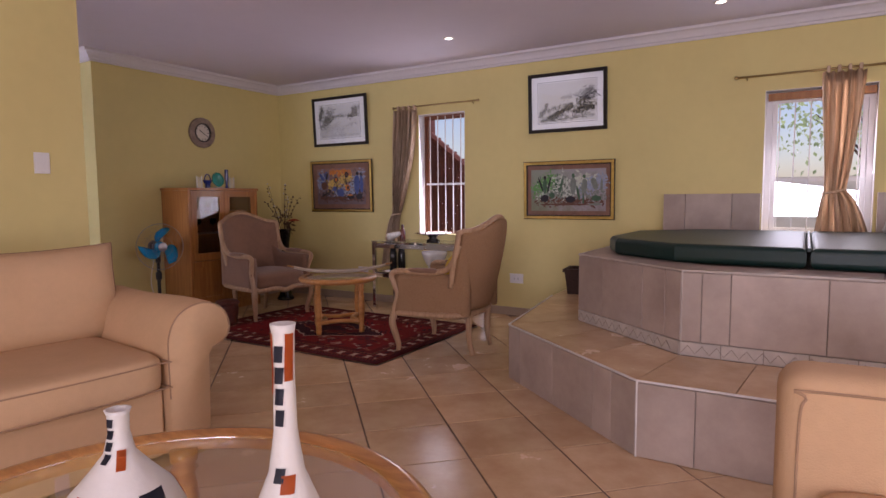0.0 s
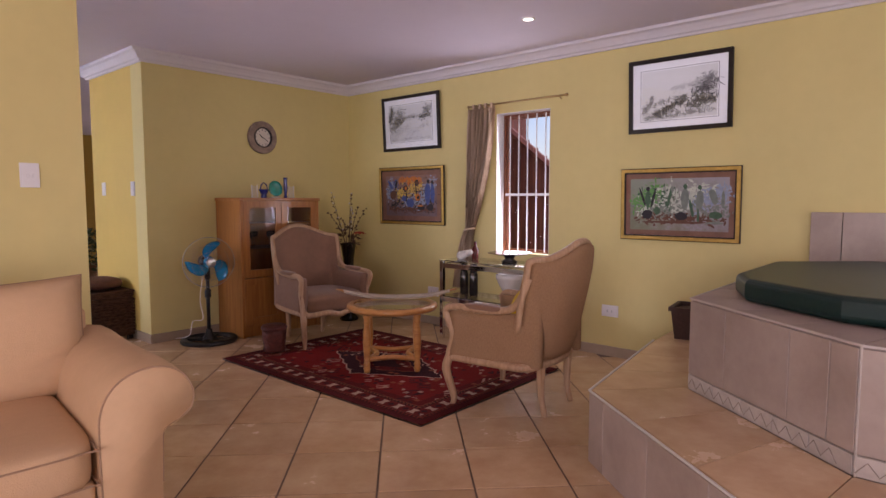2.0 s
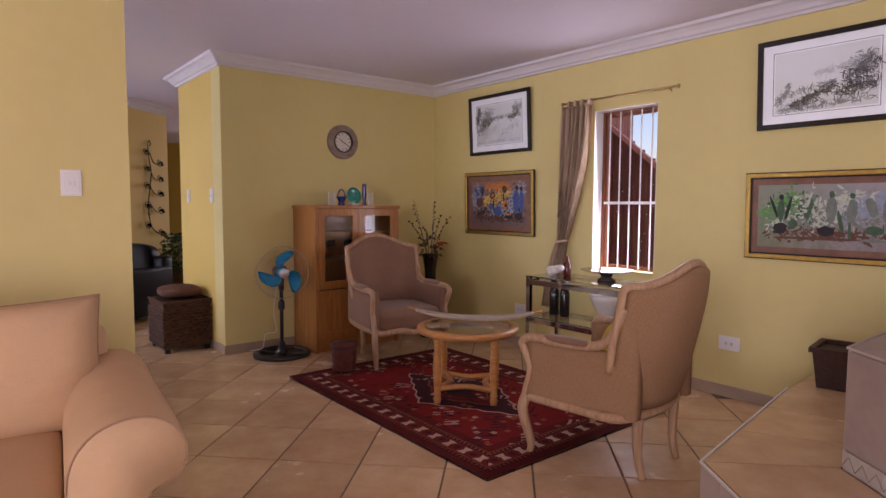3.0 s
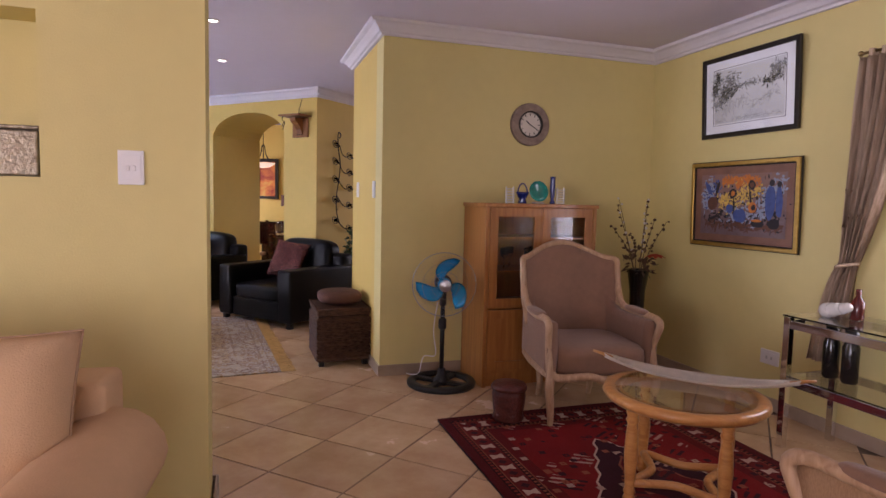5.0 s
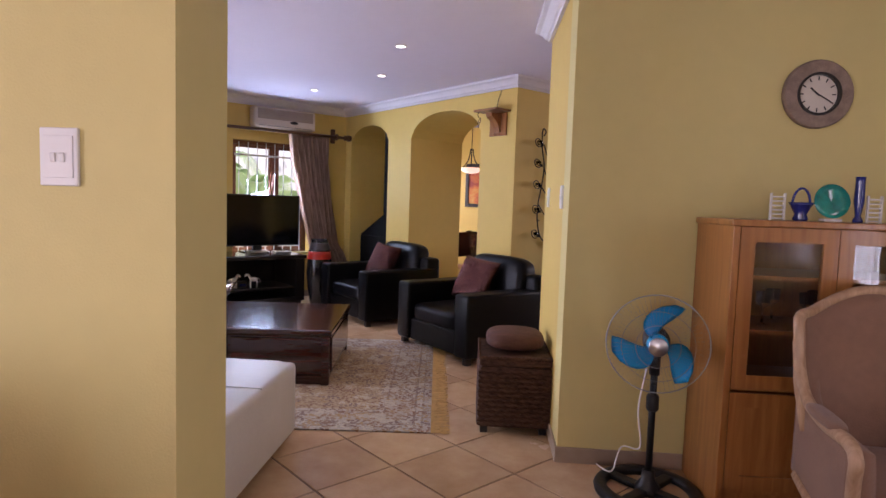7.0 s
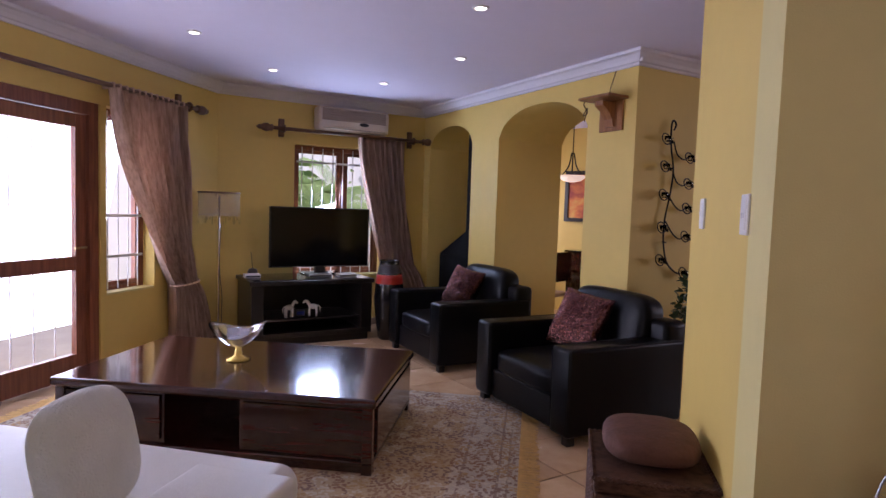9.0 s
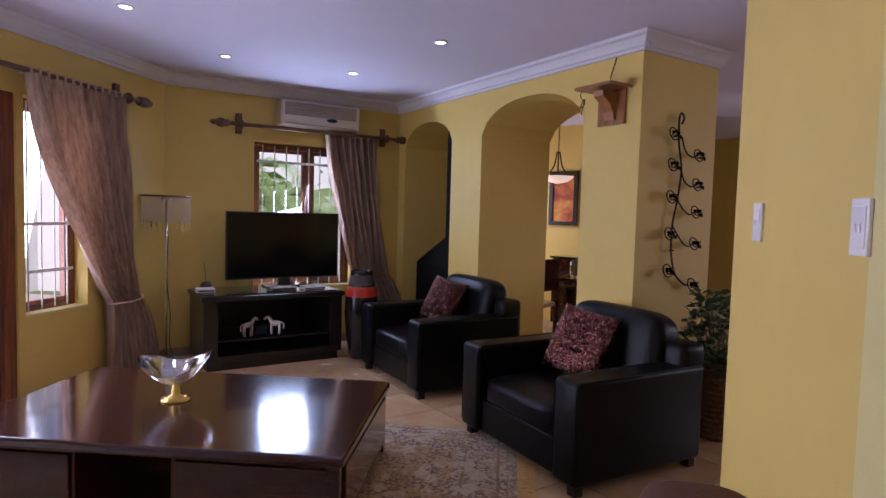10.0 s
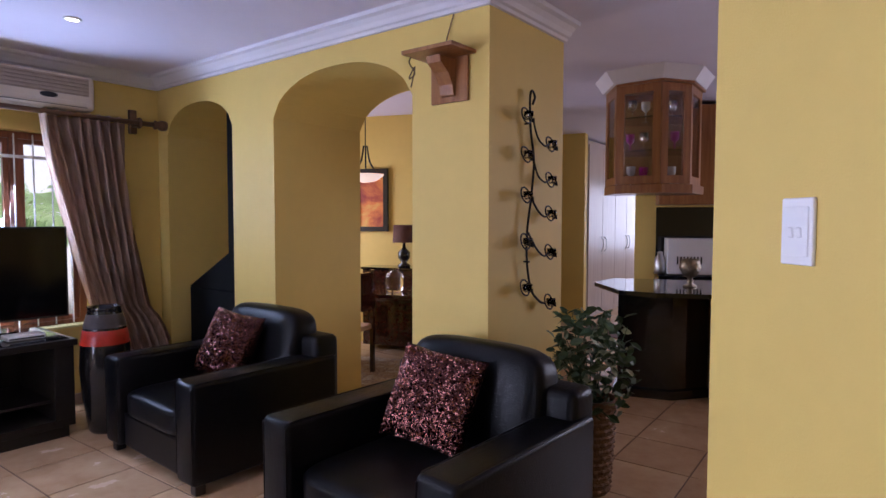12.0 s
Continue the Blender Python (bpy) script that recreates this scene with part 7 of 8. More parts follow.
rv = thing("floor_vase", "tall black floor vase with a red glazed band", "vase", pose(-10.40, 1.08, 0))
prof = [(0.10, 0), (0.115, 0.02), (0.15, 0.25), (0.165, 0.45), (0.155, 0.62), (0.135, 0.73), (0.11, 0.83), (0.105, 0.86), (0.112, 0.875), (0.09, 0.87), (0.12, 0.7), (0.1, 0.1)]
part("body", lathe(bmesh.new(), prof, 30), "black_gloss", rv, smooth=True)
part("glaze_band", lathe(bmesh.new(), [(0.1575, 0.62), (0.150, 0.665), (0.1395, 0.72), (0.138, 0.72)], 30, cap=False), "red_band", rv, smooth=True)
part("upper_band", lathe(bmesh.new(), [(0.1365, 0.735), (0.1125, 0.828)], 30, cap=False), "grey_glaze", rv, smooth=True)

fl = thing("floor_lamp", "slim floor lamp with a hanging crystal shade", "floor lamp", pose(-9.515, -0.455, 0))
part("base", lathe(bmesh.new(), [(0.13, 0), (0.135, 0.012), (0.05, 0.025), (0.015, 0.05)], 26), "chrome", fl, smooth=True)
part("pole", tube(bmesh.new(), [(0, 0, 0.03), (0, 0, 1.50)], 0.009, 8), "chrome", fl, smooth=True)
sh_ = part("shade_plate", lathe(bmesh.new(), [(0.205, 1.537), (0.207, 1.543), (0.205, 1.551), (0.0, 1.552)], 36), "carved", fl)
part("shade", lathe(bmesh.new(), [(0.200, 1.537), (0.203, 1.31), (0.201, 1.31), (0.198, 1.537)], 36, cap=False), "organza", fl, smooth=True).visible_shadow = False
for k in range(24):
    a = 2 * math.pi * k / 24
    part("crystal_drop", B(-0.006, 0.006, -0.003, 0.003, 1.27 - 0.04 * (k % 2), 1.325), "crystal", sh_, m=pose(0.202 * math.cos(a), 0.202 * math.sin(a), 0, 0, 0, math.degrees(a)))
for k in range(3):
    a = 2.09 * k
    part("bulb_arm", tube(bmesh.new(), curve_pts([(0, 0, 1.49), (0.04 * math.cos(a), 0.04 * math.sin(a), 1.53), (0.07 * math.cos(a), 0.07 * math.sin(a), 1.50)], 4), 0.006, 6), "chrome", fl)
part("cable", tube(bmesh.new(), curve_pts([(0.0, 0.02, 1.2), (0.03, 0.03, 0.8), (0.0, 0.04, 0.5), (0.06, 0.10, 0.15), (-0.1, 0.25, 0.02)], 6), 0.004, 5), "black_plastic", fl)

# ---- black armchairs with cushions ----


def club_chair(m):
    ob = thing("leather_armchair", "boxy black leather armchair with wide arms", "armchair", m, "pair of black armchairs")
    W, D = 1.12, 1.02
    for s in (-1, 1):
        x0, x1 = (-W / 2, -W / 2 + 0.19) if s < 0 else (W / 2 - 0.19, W / 2)
        arm = part("arm", B(x0, x1, -D / 2, D / 2 - 0.04, 0.06, 0.615, bevel=0.028, seg=4), "leather", ob, smooth=True)
        for x in (x0 + 0.012, x1 - 0.012):
            part("seam", tube(bmesh.new(), [(x, -D / 2 + 0.004, 0.10), (x, -D / 2 + 0.002, 0.585), (x, -D / 2 + 0.03, 0.613), (x, D / 2 - 0.08, 0.613)], 0.004, 5), "leather", arm)
    part("seat_base", B(-W / 2 + 0.19, W / 2 - 0.19, -D / 2 + 0.035, D / 2 - 0.15, 0.06, 0.27, bevel=0.015), "leather", ob)
    part("seat_cushion", puff(bmesh.new(), -W / 2 + 0.192, W / 2 - 0.192, -D / 2 + 0.01, D / 2 - 0.24, 0.255, 0.43, 14, 6), "leather", ob, smooth=True)
    part("backrest", B(-W / 2 + 0.02, W / 2 - 0.02, D / 2 - 0.20, D / 2, 0.08, 0.74, bevel=0.045, seg=3), "leather", ob, smooth=True)
    part("back_cushion", puff(bmesh.new(), -0.40, 0.40, -0.13, 0.13, -0.25, 0.25, 14, 4.5), "leather", ob, m=pose(0, D / 2 - 0.17, 0.645, -10, 0, 0), smooth=True)
    for x in (-W / 2 + 0.06, W / 2 - 0.06):
        for y in (-D / 2 + 0.06, D / 2 - 0.08):
            part("foot", B(x - 0.03, x + 0.03, y - 0.03, y + 0.03, 0, 0.062, bevel=0.006), "black_wood", ob)
    return ob


N1, N2 = pose(-8.538, 3.123, 0, 0, 0, 40), pose(-9.925, 1.965, 0, 0, 0, 41)
c1 = club_chair(N1)
copy_thing(c1, N2)


def pillow(bm, h, t, n=16):
    """A square scatter cushion with pinched corners, in the x-z plane."""
    for side in (-1, 1):
        g = []
        for i in range(n + 1):
            row = []
            for j in range(n + 1):
                u, v = -1 + 2 * i / n, -1 + 2 * j / n
                k = 1 - 0.07 * (1 - u * u) * abs(v) ** 3 - 0.07 * (1 - v * v) * abs(u) ** 3
                y = side * t * (max(0.0, (1 - u ** 4) * (1 - v ** 4))) ** 0.55
                row.append(bm.verts.new((h * u * k, y + 0.004 * math.sin(7 * u + 3 * v), h * v * k)))
            g.append(row)
        for i in range(n):
            for j in range(n):
                q = (g[i][j], g[i + 1][j], g[i + 1][j + 1], g[i][j + 1])
                bm.faces.new(q if side < 0 else tuple(reversed(q)))
    bmesh.ops.remove_doubles(bm, verts=bm.verts, dist=0.0006)
    return bm


def sequin_cushion(m):
    ob = thing("sequin_cushion", "square copper sequin cushion leaning in the armchair", "cushion", m, "sequin cushions")
    part("cover", pillow(bmesh.new(), 0.225, 0.075), "sequin", ob, smooth=True)
    rn = random.Random(31)
    verts, faces = [], []
    for i in range(56):
        for j in range(56):
            u, v = -0.98 + 1.96 * (i + rn.uniform(0.1, 0.9)) / 56, -0.98 + 1.96 * (j + rn.uniform(0.1, 0.9)) / 56
            k = 1 - 0.07 * (1 - u * u) * abs(v) ** 3 - 0.07 * (1 - v * v) * abs(u) ** 3
            y = -0.075 * max(0.0, (1 - u ** 4) * (1 - v ** 4)) ** 0.55 + 0.004 * math.sin(7 * u + 3 * v) - 0.003
            mm = pose(0.225 * u * k, y, 0.225 * v * k, 90 + rn.gauss(-22 * v ** 3, 26), rn.gauss(22 * u ** 3, 26), 0)
            r, q = rn.uniform(0.0034, 0.0048), len(verts)
            verts += [tuple(mm @ Vector((r * math.cos(a), r * math.sin(a), 0))) for a in [math.pi * e / 3 for e in range(6)]]
            faces.append(tuple(range(q, q + 6)))
    me = bpy.data.meshes.new("sequins")
    me.from_pydata(verts, [], faces)
    me.materials.append(M["sequin_disc"])
    discs = new("sequin_layer", me)
    discs.parent = ob
    tagged(discs, "small glittering copper sequins", kind="stuff")
    return ob


sequin_cushion(N1 @ pose(-0.06, 0.075, 0.655, -24, 6, 10))
sequin_cushion(N2 @ pose(-0.06, 0.075, 0.655, -24, 6, 10))

solid("yellow_cushion", pillow(bmesh.new(), 0.17, 0.055), "yellow_cushion", "small yellow scatter cushion on the tan armchair", "cushion", pose(-2.40, 4.45, 0.645, -20, 4, -75), smooth=True)

# ---- pale rug, mahogany table, white sofa ----
r2 = thing("rug", "pale beige patterned rug with a tan fringe", "rug", pose(-7.36, 1.22, 0.001, 0, 0, 4.5))
bm = B(-1.20, 1.20, -1.62, 1.62, 0.0, 0.009, bevel=0.002, seg=1)
part("woven_field", bm, "rug_beige", r2)
bm = bmesh.new()
rnd = random.Random(3)
for k in range(300):
    x = -1.195 + 2.39 * k / 299
    for s in (-1, 1):
        y = s * 1.62
        tube(bm, [(x, y, 0.006), (x + rnd.uniform(-0.012, 0.012), y + s * 0.05, 0.005), (x + rnd.uniform(-0.02, 0.02), y + s * rnd.uniform(0.09, 0.12), 0.004)], 0.0032, 4)
fr = part("fringe", bm, "fringe", r2, "tan cotton fringe")
tagged(fr, kind="stuff")

tb = thing("low_table", "large square-edged dark mahogany coffee table", "coffee table", pose(-7.53, 1.12, 0.011, 0, 0, 6.0))
TX, TY, TH = 0.585, 0.94, 0.42
part("top", B(-TX, TX, -TY, TY, TH - 0.05, TH, bevel=0.016, seg=4), "mahogany", tb)
part("plinth", B(-TX + 0.05, TX - 0.05, -TY + 0.05, TY - 0.05, 0.0, 0.05, bevel=0.004), "mahogany", tb)
part("base_moulding", B(-TX + 0.02, TX - 0.02, -TY + 0.02, TY - 0.02, 0.05, 0.075, bevel=0.008), "mahogany", tb)
part("core", B(-TX + 0.06, 0.1, -TY + 0.06, TY - 0.06, 0.075, TH - 0.051), "mahogany", tb)
for y0, y1 in ((-TY + 0.03, -0.27), (0.17, TY - 0.03)):
    part("side_block", B(-TX + 0.03, TX - 0.045, y0, y1, 0.075, TH - 0.051, bevel=0.003), "mahogany", tb)
    d = part("drawer", B(TX - 0.045, TX - 0.03, y0 + 0.02, y1 - 0.02, 0.10, TH - 0.07, bevel=0.006), "mahogany", tb)
for y in (-TY + 0.02, TY - 0.02):
    part("end_panel", B(-TX + 0.10, TX - 0.10, y - 0.012, y + 0.012, 0.10, TH - 0.07, bevel=0.005), "mahogany", tb)
for x in (-TX + 0.02, TX - 0.08):
    for y in (-TY + 0.02, TY - 0.08):
        part("corner_post", B(x, x + 0.06, y, y + 0.06, 0.0, TH - 0.051, bevel=0.008), "mahogany", tb)

gb = thing("glass_bowl", "fluted clear glass bowl on a gold-tinted stem", "bowl", pose(-7.55, 1.00, 0.4325))
bm = bmesh.new()
rows = []
for j in range(9):
    t = j / 8
    rr = 0.020 + 0.20 * t ** 0.8
    rows.append([bm.verts.new((rr * math.cos(a) * (1 + 0.04 * t * math.sin(2 * a)), rr * math.sin(a) * 0.75, 0.085 + 0.128 * t ** 1.3 + 0.036 * t * t * math.sin(2 * a + 3.74))) for a in [2 * math.pi * i / 40 for i in range(40)]])
for a, b in zip(rows, rows[1:]):
    for i in range(40):
        bm.faces.new((a[i], a[(i + 1) % 40], b[(i + 1) % 40], b[i]))
bmesh.ops.solidify(bm, geom=bm.faces[:], thickness=0.0035)
bmesh.ops.recalc_face_normals(bm, faces=bm.faces[:])
part("bowl", bm, "crystal", gb, smooth=True)
part("stem", lathe(bmesh.new(), [(0.075, 0), (0.078, 0.006), (0.045, 0.018), (0.020, 0.034), (0.028, 0.050), (0.018, 0.064), (0.021, 0.084), (0.0, 0.086)], 22), "amber", gb, smooth=True)

ws = thing("white_sofa", "low white leather sofa with a fluffy cushion", "sofa", None)
part("seat", B(-6.29, -4.95, -0.3, 2.09, 0.225, 0.425, bevel=0.09, seg=5), "white_leather", ws, smooth=True)
part("arm", B(-6.06, -4.80, 1.76, 2.17, 0.065, 0.470, bevel=0.03, seg=4), "white_leather", ws, smooth=True)
part("base", B(-6.21, -4.84, -0.25, 2.11, 0.05, 0.228, bevel=0.02), "white_leather", ws)
part("backrest", B(-5.00, -4.66, -0.3, 1.55, 0.15, 0.78, bevel=0.08, seg=4), "white_leather", ws, smooth=True)
part("seam", tube(bmesh.new(), [(-5.55, 1.775, 0.472), (-5.55, 1.9, 0.472), (-5.55, 2.16, 0.470)], 0.004, 6), "white_leather", ws)
for x in (-6.0, -4.9):
    for y in (-0.15, 2.0):
        part("foot", tube(bmesh.new(), [(x, y, 0.0), (x, y, 0.06)], 0.025, 10), "chrome", ws)
pc = solid("fluffy_cushion", puff(bmesh.new(), -0.20, 0.20, -0.085, 0.085, -0.20, 0.20, 14, 3.2), "fur", "white fluffy square cushion on the white sofa", "cushion", pose(-5.70, 1.615, 0.622, 12, 0, 10), smooth=True)

# ---- woven trunk ----
tk = thing("woven_trunk", "dark brown woven storage trunk with a lid", "trunk", pose(-6.60, 3.425, 0, 0, 0, 1))
M["weave"] = stripe("dark_plaited_seagrass", (0.022, 0.010, 0.007), (0.10, 0.050, 0.032), 0.6, 100, (0.25, 0.25, 1.0), 0.9, 0.4)
for x in (-0.21, 0.21):
    for y in (-0.18, 0.18):
        part("foot", B(x - 0.022, x + 0.022, y - 0.022, y + 0.022, 0, 0.05), "black_wood", tk)
part("body", B(-0.245, 0.245, -0.215, 0.215, 0.04, 0.415, bevel=0.012), "weave", tk)
part("lid", B(-0.25, 0.25, -0.22, 0.22, 0.418, 0.475, bevel=0.014), "weave", tk)
for n_ in range(12):
    z = 0.06 + 0.03 * n_
    pts = [(-0.247, -0.217), (0.247, -0.217), (0.247, 0.217), (-0.247, 0.217)]
    dense = []
    for a, b in zip(pts, pts[1:] + pts[:1]):
        for i in range(16):
            t = i / 16
            dense.append((a[0] + (b[0] - a[0]) * t, a[1] + (b[1] - a[1]) * t, z + 0.004 * (-1) ** (i + n_)))
    part("plait", tube(bmesh.new(), dense, 0.012, 5, close=True), "weave", tk)
for s_ in (-1, 1):
    part("lid_braid", tube(bmesh.new(), [(0.25 * s_, -0.22 + 0.44 * i / 40, 0.472 + 0.003 * (-1) ** i) for i in range(41)], 0.010, 5), "weave", tk)
    part("lid_braid", tube(bmesh.new(), [(-0.25 + 0.5 * i / 40, 0.22 * s_, 0.472 + 0.003 * (-1) ** i) for i in range(41)], 0.010, 5), "weave", tk)
M["brown_cloth"] = mat("red_brown_cushion_cloth", (0.105, 0.042, 0.028), 0.75, var=0.3, scale=14, bump=0.5, bscale=45)
solid("seat_pad", puff(bmesh.new(), -0.225, 0.20, -0.185, 0.185, 0.0, 0.115, 14, 2.9), "brown_cloth", "red-brown stuffed cushion on the woven trunk", "cushion", pose(-6.62, 3.43, 0.484), smooth=True)

# ---- potted plant by the pier ----
pp = thing("potted_plant", "variegated leafy plant in a tall wicker pot", "potted plant", pose(-8.98, 4.06, 0))
part("pot", lathe(bmesh.new(), [(0.10, 0), (0.105, 0.02), (0.135, 0.5), (0.145, 0.52), (0.125, 0.52), (0.115, 0.45), (0.0, 0.44)], 26), "wicker", pp, smooth=True)
bm = bmesh.new()
for k in range(13):
    z = 0.03 + k * 0.037
    r = 0.106 + 0.03 * z / 0.5
    tube(bm, [((r + 0.004 * (-1) ** (i + k)) * math.cos(2 * math.pi * i / 32), (r + 0.004 * (-1) ** (i + k)) * math.sin(2 * math.pi * i / 32), z) for i in range(32)], 0.010, 5, close=True)
part("weave_band", bm, "wicker", pp)


def leaves(n, spread, z0, z1, size, seed, centre=(0, 0)):
    bm = bmesh.new()
    rn = random.Random(seed)
    for k in range(n):
        a = rn.uniform(0, 6.283)
        t = rn.random()
        z = z0 + (z1 - z0) * t
        r = spread * math.sqrt(rn.random()) * (1.0 - 0.45 * abs(t - 0.35) * 1.4)
        s = size * rn.uniform(0.6, 1.3)
        mm = pose(centre[0] + r * math.cos(a), centre[1] + r * math.sin(a), z, rn.uniform(-70, 70), rn.uniform(-50, 50), rn.uniform(0, 360))
        v = [bm.verts.new(mm @ Vector(p)) for p in ((0, 0, 0), (0.35 * s, 0.30 * s, 0.08 * s), (0.75 * s, 0.22 * s, 0.04 * s), (s, 0, -0.05 * s), (0.75 * s, -0.22 * s, 0.04 * s), (0.35 * s, -0.30 * s, 0.08 * s))]
        bm.faces.new(v[0:4])
        bm.faces.new((v[0], v[3], v[4], v[5]))
    return bm


part("foliage", leaves(430, 0.27, 0.46, 0.98, 0.065, 2), "leaf_green", pp)
part("pale_foliage", leaves(150, 0.27, 0.46, 0.92, 0.060, 8), "leaf_pale", pp)
rn = random.Random(6)
for k in range(16):
    a, r = rn.uniform(0, 6.28), rn.uniform(0.05, 0.26)
    part("stalk", tube(bmesh.new(), curve_pts([(0.03 * math.cos(a), 0.03 * math.sin(a), 0.44), (r * 0.6 * math.cos(a), r * 0.6 * math.sin(a), 0.7), (r * math.cos(a), r * math.sin(a), rn.uniform(0.65, 1.0))], 5), 0.004, 5, 0.002), "leaf_green", pp)

# ---- stove in the small arch ----
sv = thing("wood_stove", "black steel stove hood with a tall flue", "fireplace", ARCH)
part("flue", B(0.80, 1.13, 0.16, 0.46, 1.18, H - 0.002, bevel=0.006), "soot", sv)
bm = bmesh.new()
v = [bm.verts.new(p) for p in ((0.30, 0.10, 0.90), (1.128, 0.10, 0.90), (1.128, 0.56, 0.90), (0.30, 0.56, 0.90), (0.80, 0.16, 1.20), (1.128, 0.16, 1.20), (1.128, 0.46, 1.20), (0.80, 0.46, 1.20))]
for f in ((0, 1, 5, 4), (1, 2, 6, 5), (2, 3, 7, 6), (3, 0, 4, 7), (3, 2, 1, 0), (4, 5, 6, 7)):
    bm.faces.new([v[i] for i in f])
part("hood", bm, "soot", sv)
part("firebox", B(0.30, 1.128, 0.10, 0.56, 0.30, 0.898, bevel=0.01), "soot", sv)
part("hearth", B(0.22, 1.128, -0.02, 0.58, 0.0, 0.298, bevel=0.01), "soot", sv)

# ---- dining room through the large arch ----
def place(x, y, z=0.0, r=0.0):
    """Along the arch wall, then beyond it."""
    return ARCH @ pose(x, y, z, 0, 0, r)


dp = thing("framed_painting", "dark framed red and orange painting in the dining room", "picture", pose(-13.12, 3.06, 1.71, 0, 0, 63))
part("frame", ring_plate(bmesh.new(), -0.21, 0.21, -0.37, 0.37, 0.055, -0.04, 0.0), "ebony", dp)
part("canvas", B(-0.16, 0.16, -0.02, -0.01, -0.32, 0.32), "sunset", dp)
solid("wall_dining_panel", B(-1.9, 1.5, 0.01, 0.15, 0, H), "wall2", "yellow painted dining room wall", "wall", pose(-13.12, 3.06, 0, 0, 0, 63), "structure")
dt = thing("dining_table", "dark wooden dining table set behind the arch", "dining table", pose(-12.15, 3.15, 0, 0, 0, 63))
part("tabletop", B(-0.75, 0.9, -0.42, 0.42, 0.715, 0.755, bevel=0.006), "mahogany", dt)
for x in (-0.62, 0.77):
    for y in (-0.32, 0.32):
        part("leg", B(x - 0.035, x + 0.035, y - 0.035, y + 0.035, 0, 0.714, bevel=0.004), "mahogany", dt)


def dining_chair(m):
    ob = thing("dining_chair", "dark wooden dining chair with a pale seat", "chair", m, "dining chairs")
    for x in (-0.2, 0.2):
        part("leg", B(x - 0.02, x + 0.02, -0.22, -0.18, 0, 0.43), "mahogany", ob)
        part("back_post", B(x - 0.02, x + 0.02, 0.18, 0.22, 0, 1.0, bevel=0.004), "mahogany", ob)
    part("seat", B(-0.22, 0.22, -0.22, 0.20, 0.43, 0.48, bevel=0.015), "cream", ob)
    part("backrest", B(-0.18, 0.18, 0.185, 0.21, 0.62, 0.98, bevel=0.005), "mahogany", ob)
    return ob


dc = dining_chair(pose(-11.62, 2.72, 0, 0, 0, -30))
copy_thing(dc, pose(-12.2, 2.45, 0, 0, 0, 240))
copy_thing(dc, pose(-12.0, 3.85, 0, 0, 0, 60))
tl = thing("table_lamp", "dark table lamp with a drum shade", "table lamp", pose(-12.72, 3.40, 0.94))
part("base", lathe(bmesh.new(), [(0.07, 0), (0.075, 0.02), (0.03, 0.05), (0.07, 0.11), (0.07, 0.17), (0.02, 0.22), (0.015, 0.3)], 20), "black_gloss", tl, smooth=True)
part("shade", lathe(bmesh.new(), [(0.13, 0.28), (0.12, 0.48), (0.118, 0.48), (0.128, 0.28)], 26, cap=False), "brown_cloth", tl, smooth=True)
sb = thing("sideboard", "dark sideboard against the dining room wall", "sideboard", pose(-12.70, 3.55, 0, 0, 0, 63))
part("body", B(-0.6, 0.75, -0.18, 0.22, 0.05, 0.91, bevel=0.005), "mahogany", sb)
part("top", B(-0.63, 0.78, -0.2, 0.23, 0.911, 0.938, bevel=0.004), "dark_glass", sb)
for x in (-0.25, 0.38):
    part("door", B(x - 0.28, x + 0.28, -0.198, -0.182, 0.10, 0.78, bevel=0.004), "mahogany", sb)
bv = thing("ribbed_jar", "ribbed clear glass jar on the dining table", "jar", pose(-11.95, 3.23, 0.757))
part("body", lathe(bmesh.new(), [(0.07, 0), (0.09, 0.02), (0.085, 0.05), (0.095, 0.08), (0.088, 0.11), (0.095, 0.14), (0.08, 0.18), (0.05, 0.20), (0.05, 0.22), (0.04, 0.21)], 22), "crystal", bv, smooth=True)
pdn = thing("pendant_lamp", "glass bowl pendant lamp on iron arms", "pendant lamp", pose(-12.50, 2.96, 1.88))
M["alabaster"] = mat("frosted_glass_bowl", (0.75, 0.62, 0.48), 0.4, var=0.1, emit=((1.0, 0.8, 0.6), 0.6))
part("bowl", lathe(bmesh.new(), [(0.03, 0), (0.12, 0.02), (0.19, 0.07), (0.2, 0.09), (0.18, 0.085), (0.1, 0.03)], 28), "alabaster", pdn, smooth=True)
for k in range(3):
    a = k * 2.09
    part("arm", tube(bmesh.new(), curve_pts([(0.17 * math.cos(a), 0.17 * math.sin(a), 0.09), (0.06 * math.cos(a), 0.06 * math.sin(a), 0.22), (0.02 * math.cos(a), 0.02 * math.sin(a), 0.40)], 5), 0.009, 6), "iron", pdn)
part("chain", tube(bmesh.new(), [(0, 0, 0.38), (0, 0, H - 1.882)], 0.006, 6), "iron", pdn)
dr = thing("rug", "striped dark rug on the dining room floor", "rug", pose(-11.6, 3.3, 0.001, 0, 0, 63))
part("woven_field", B(-0.8, 0.8, -0.5, 0.5, 0, 0.008), "rug_beige", dr)

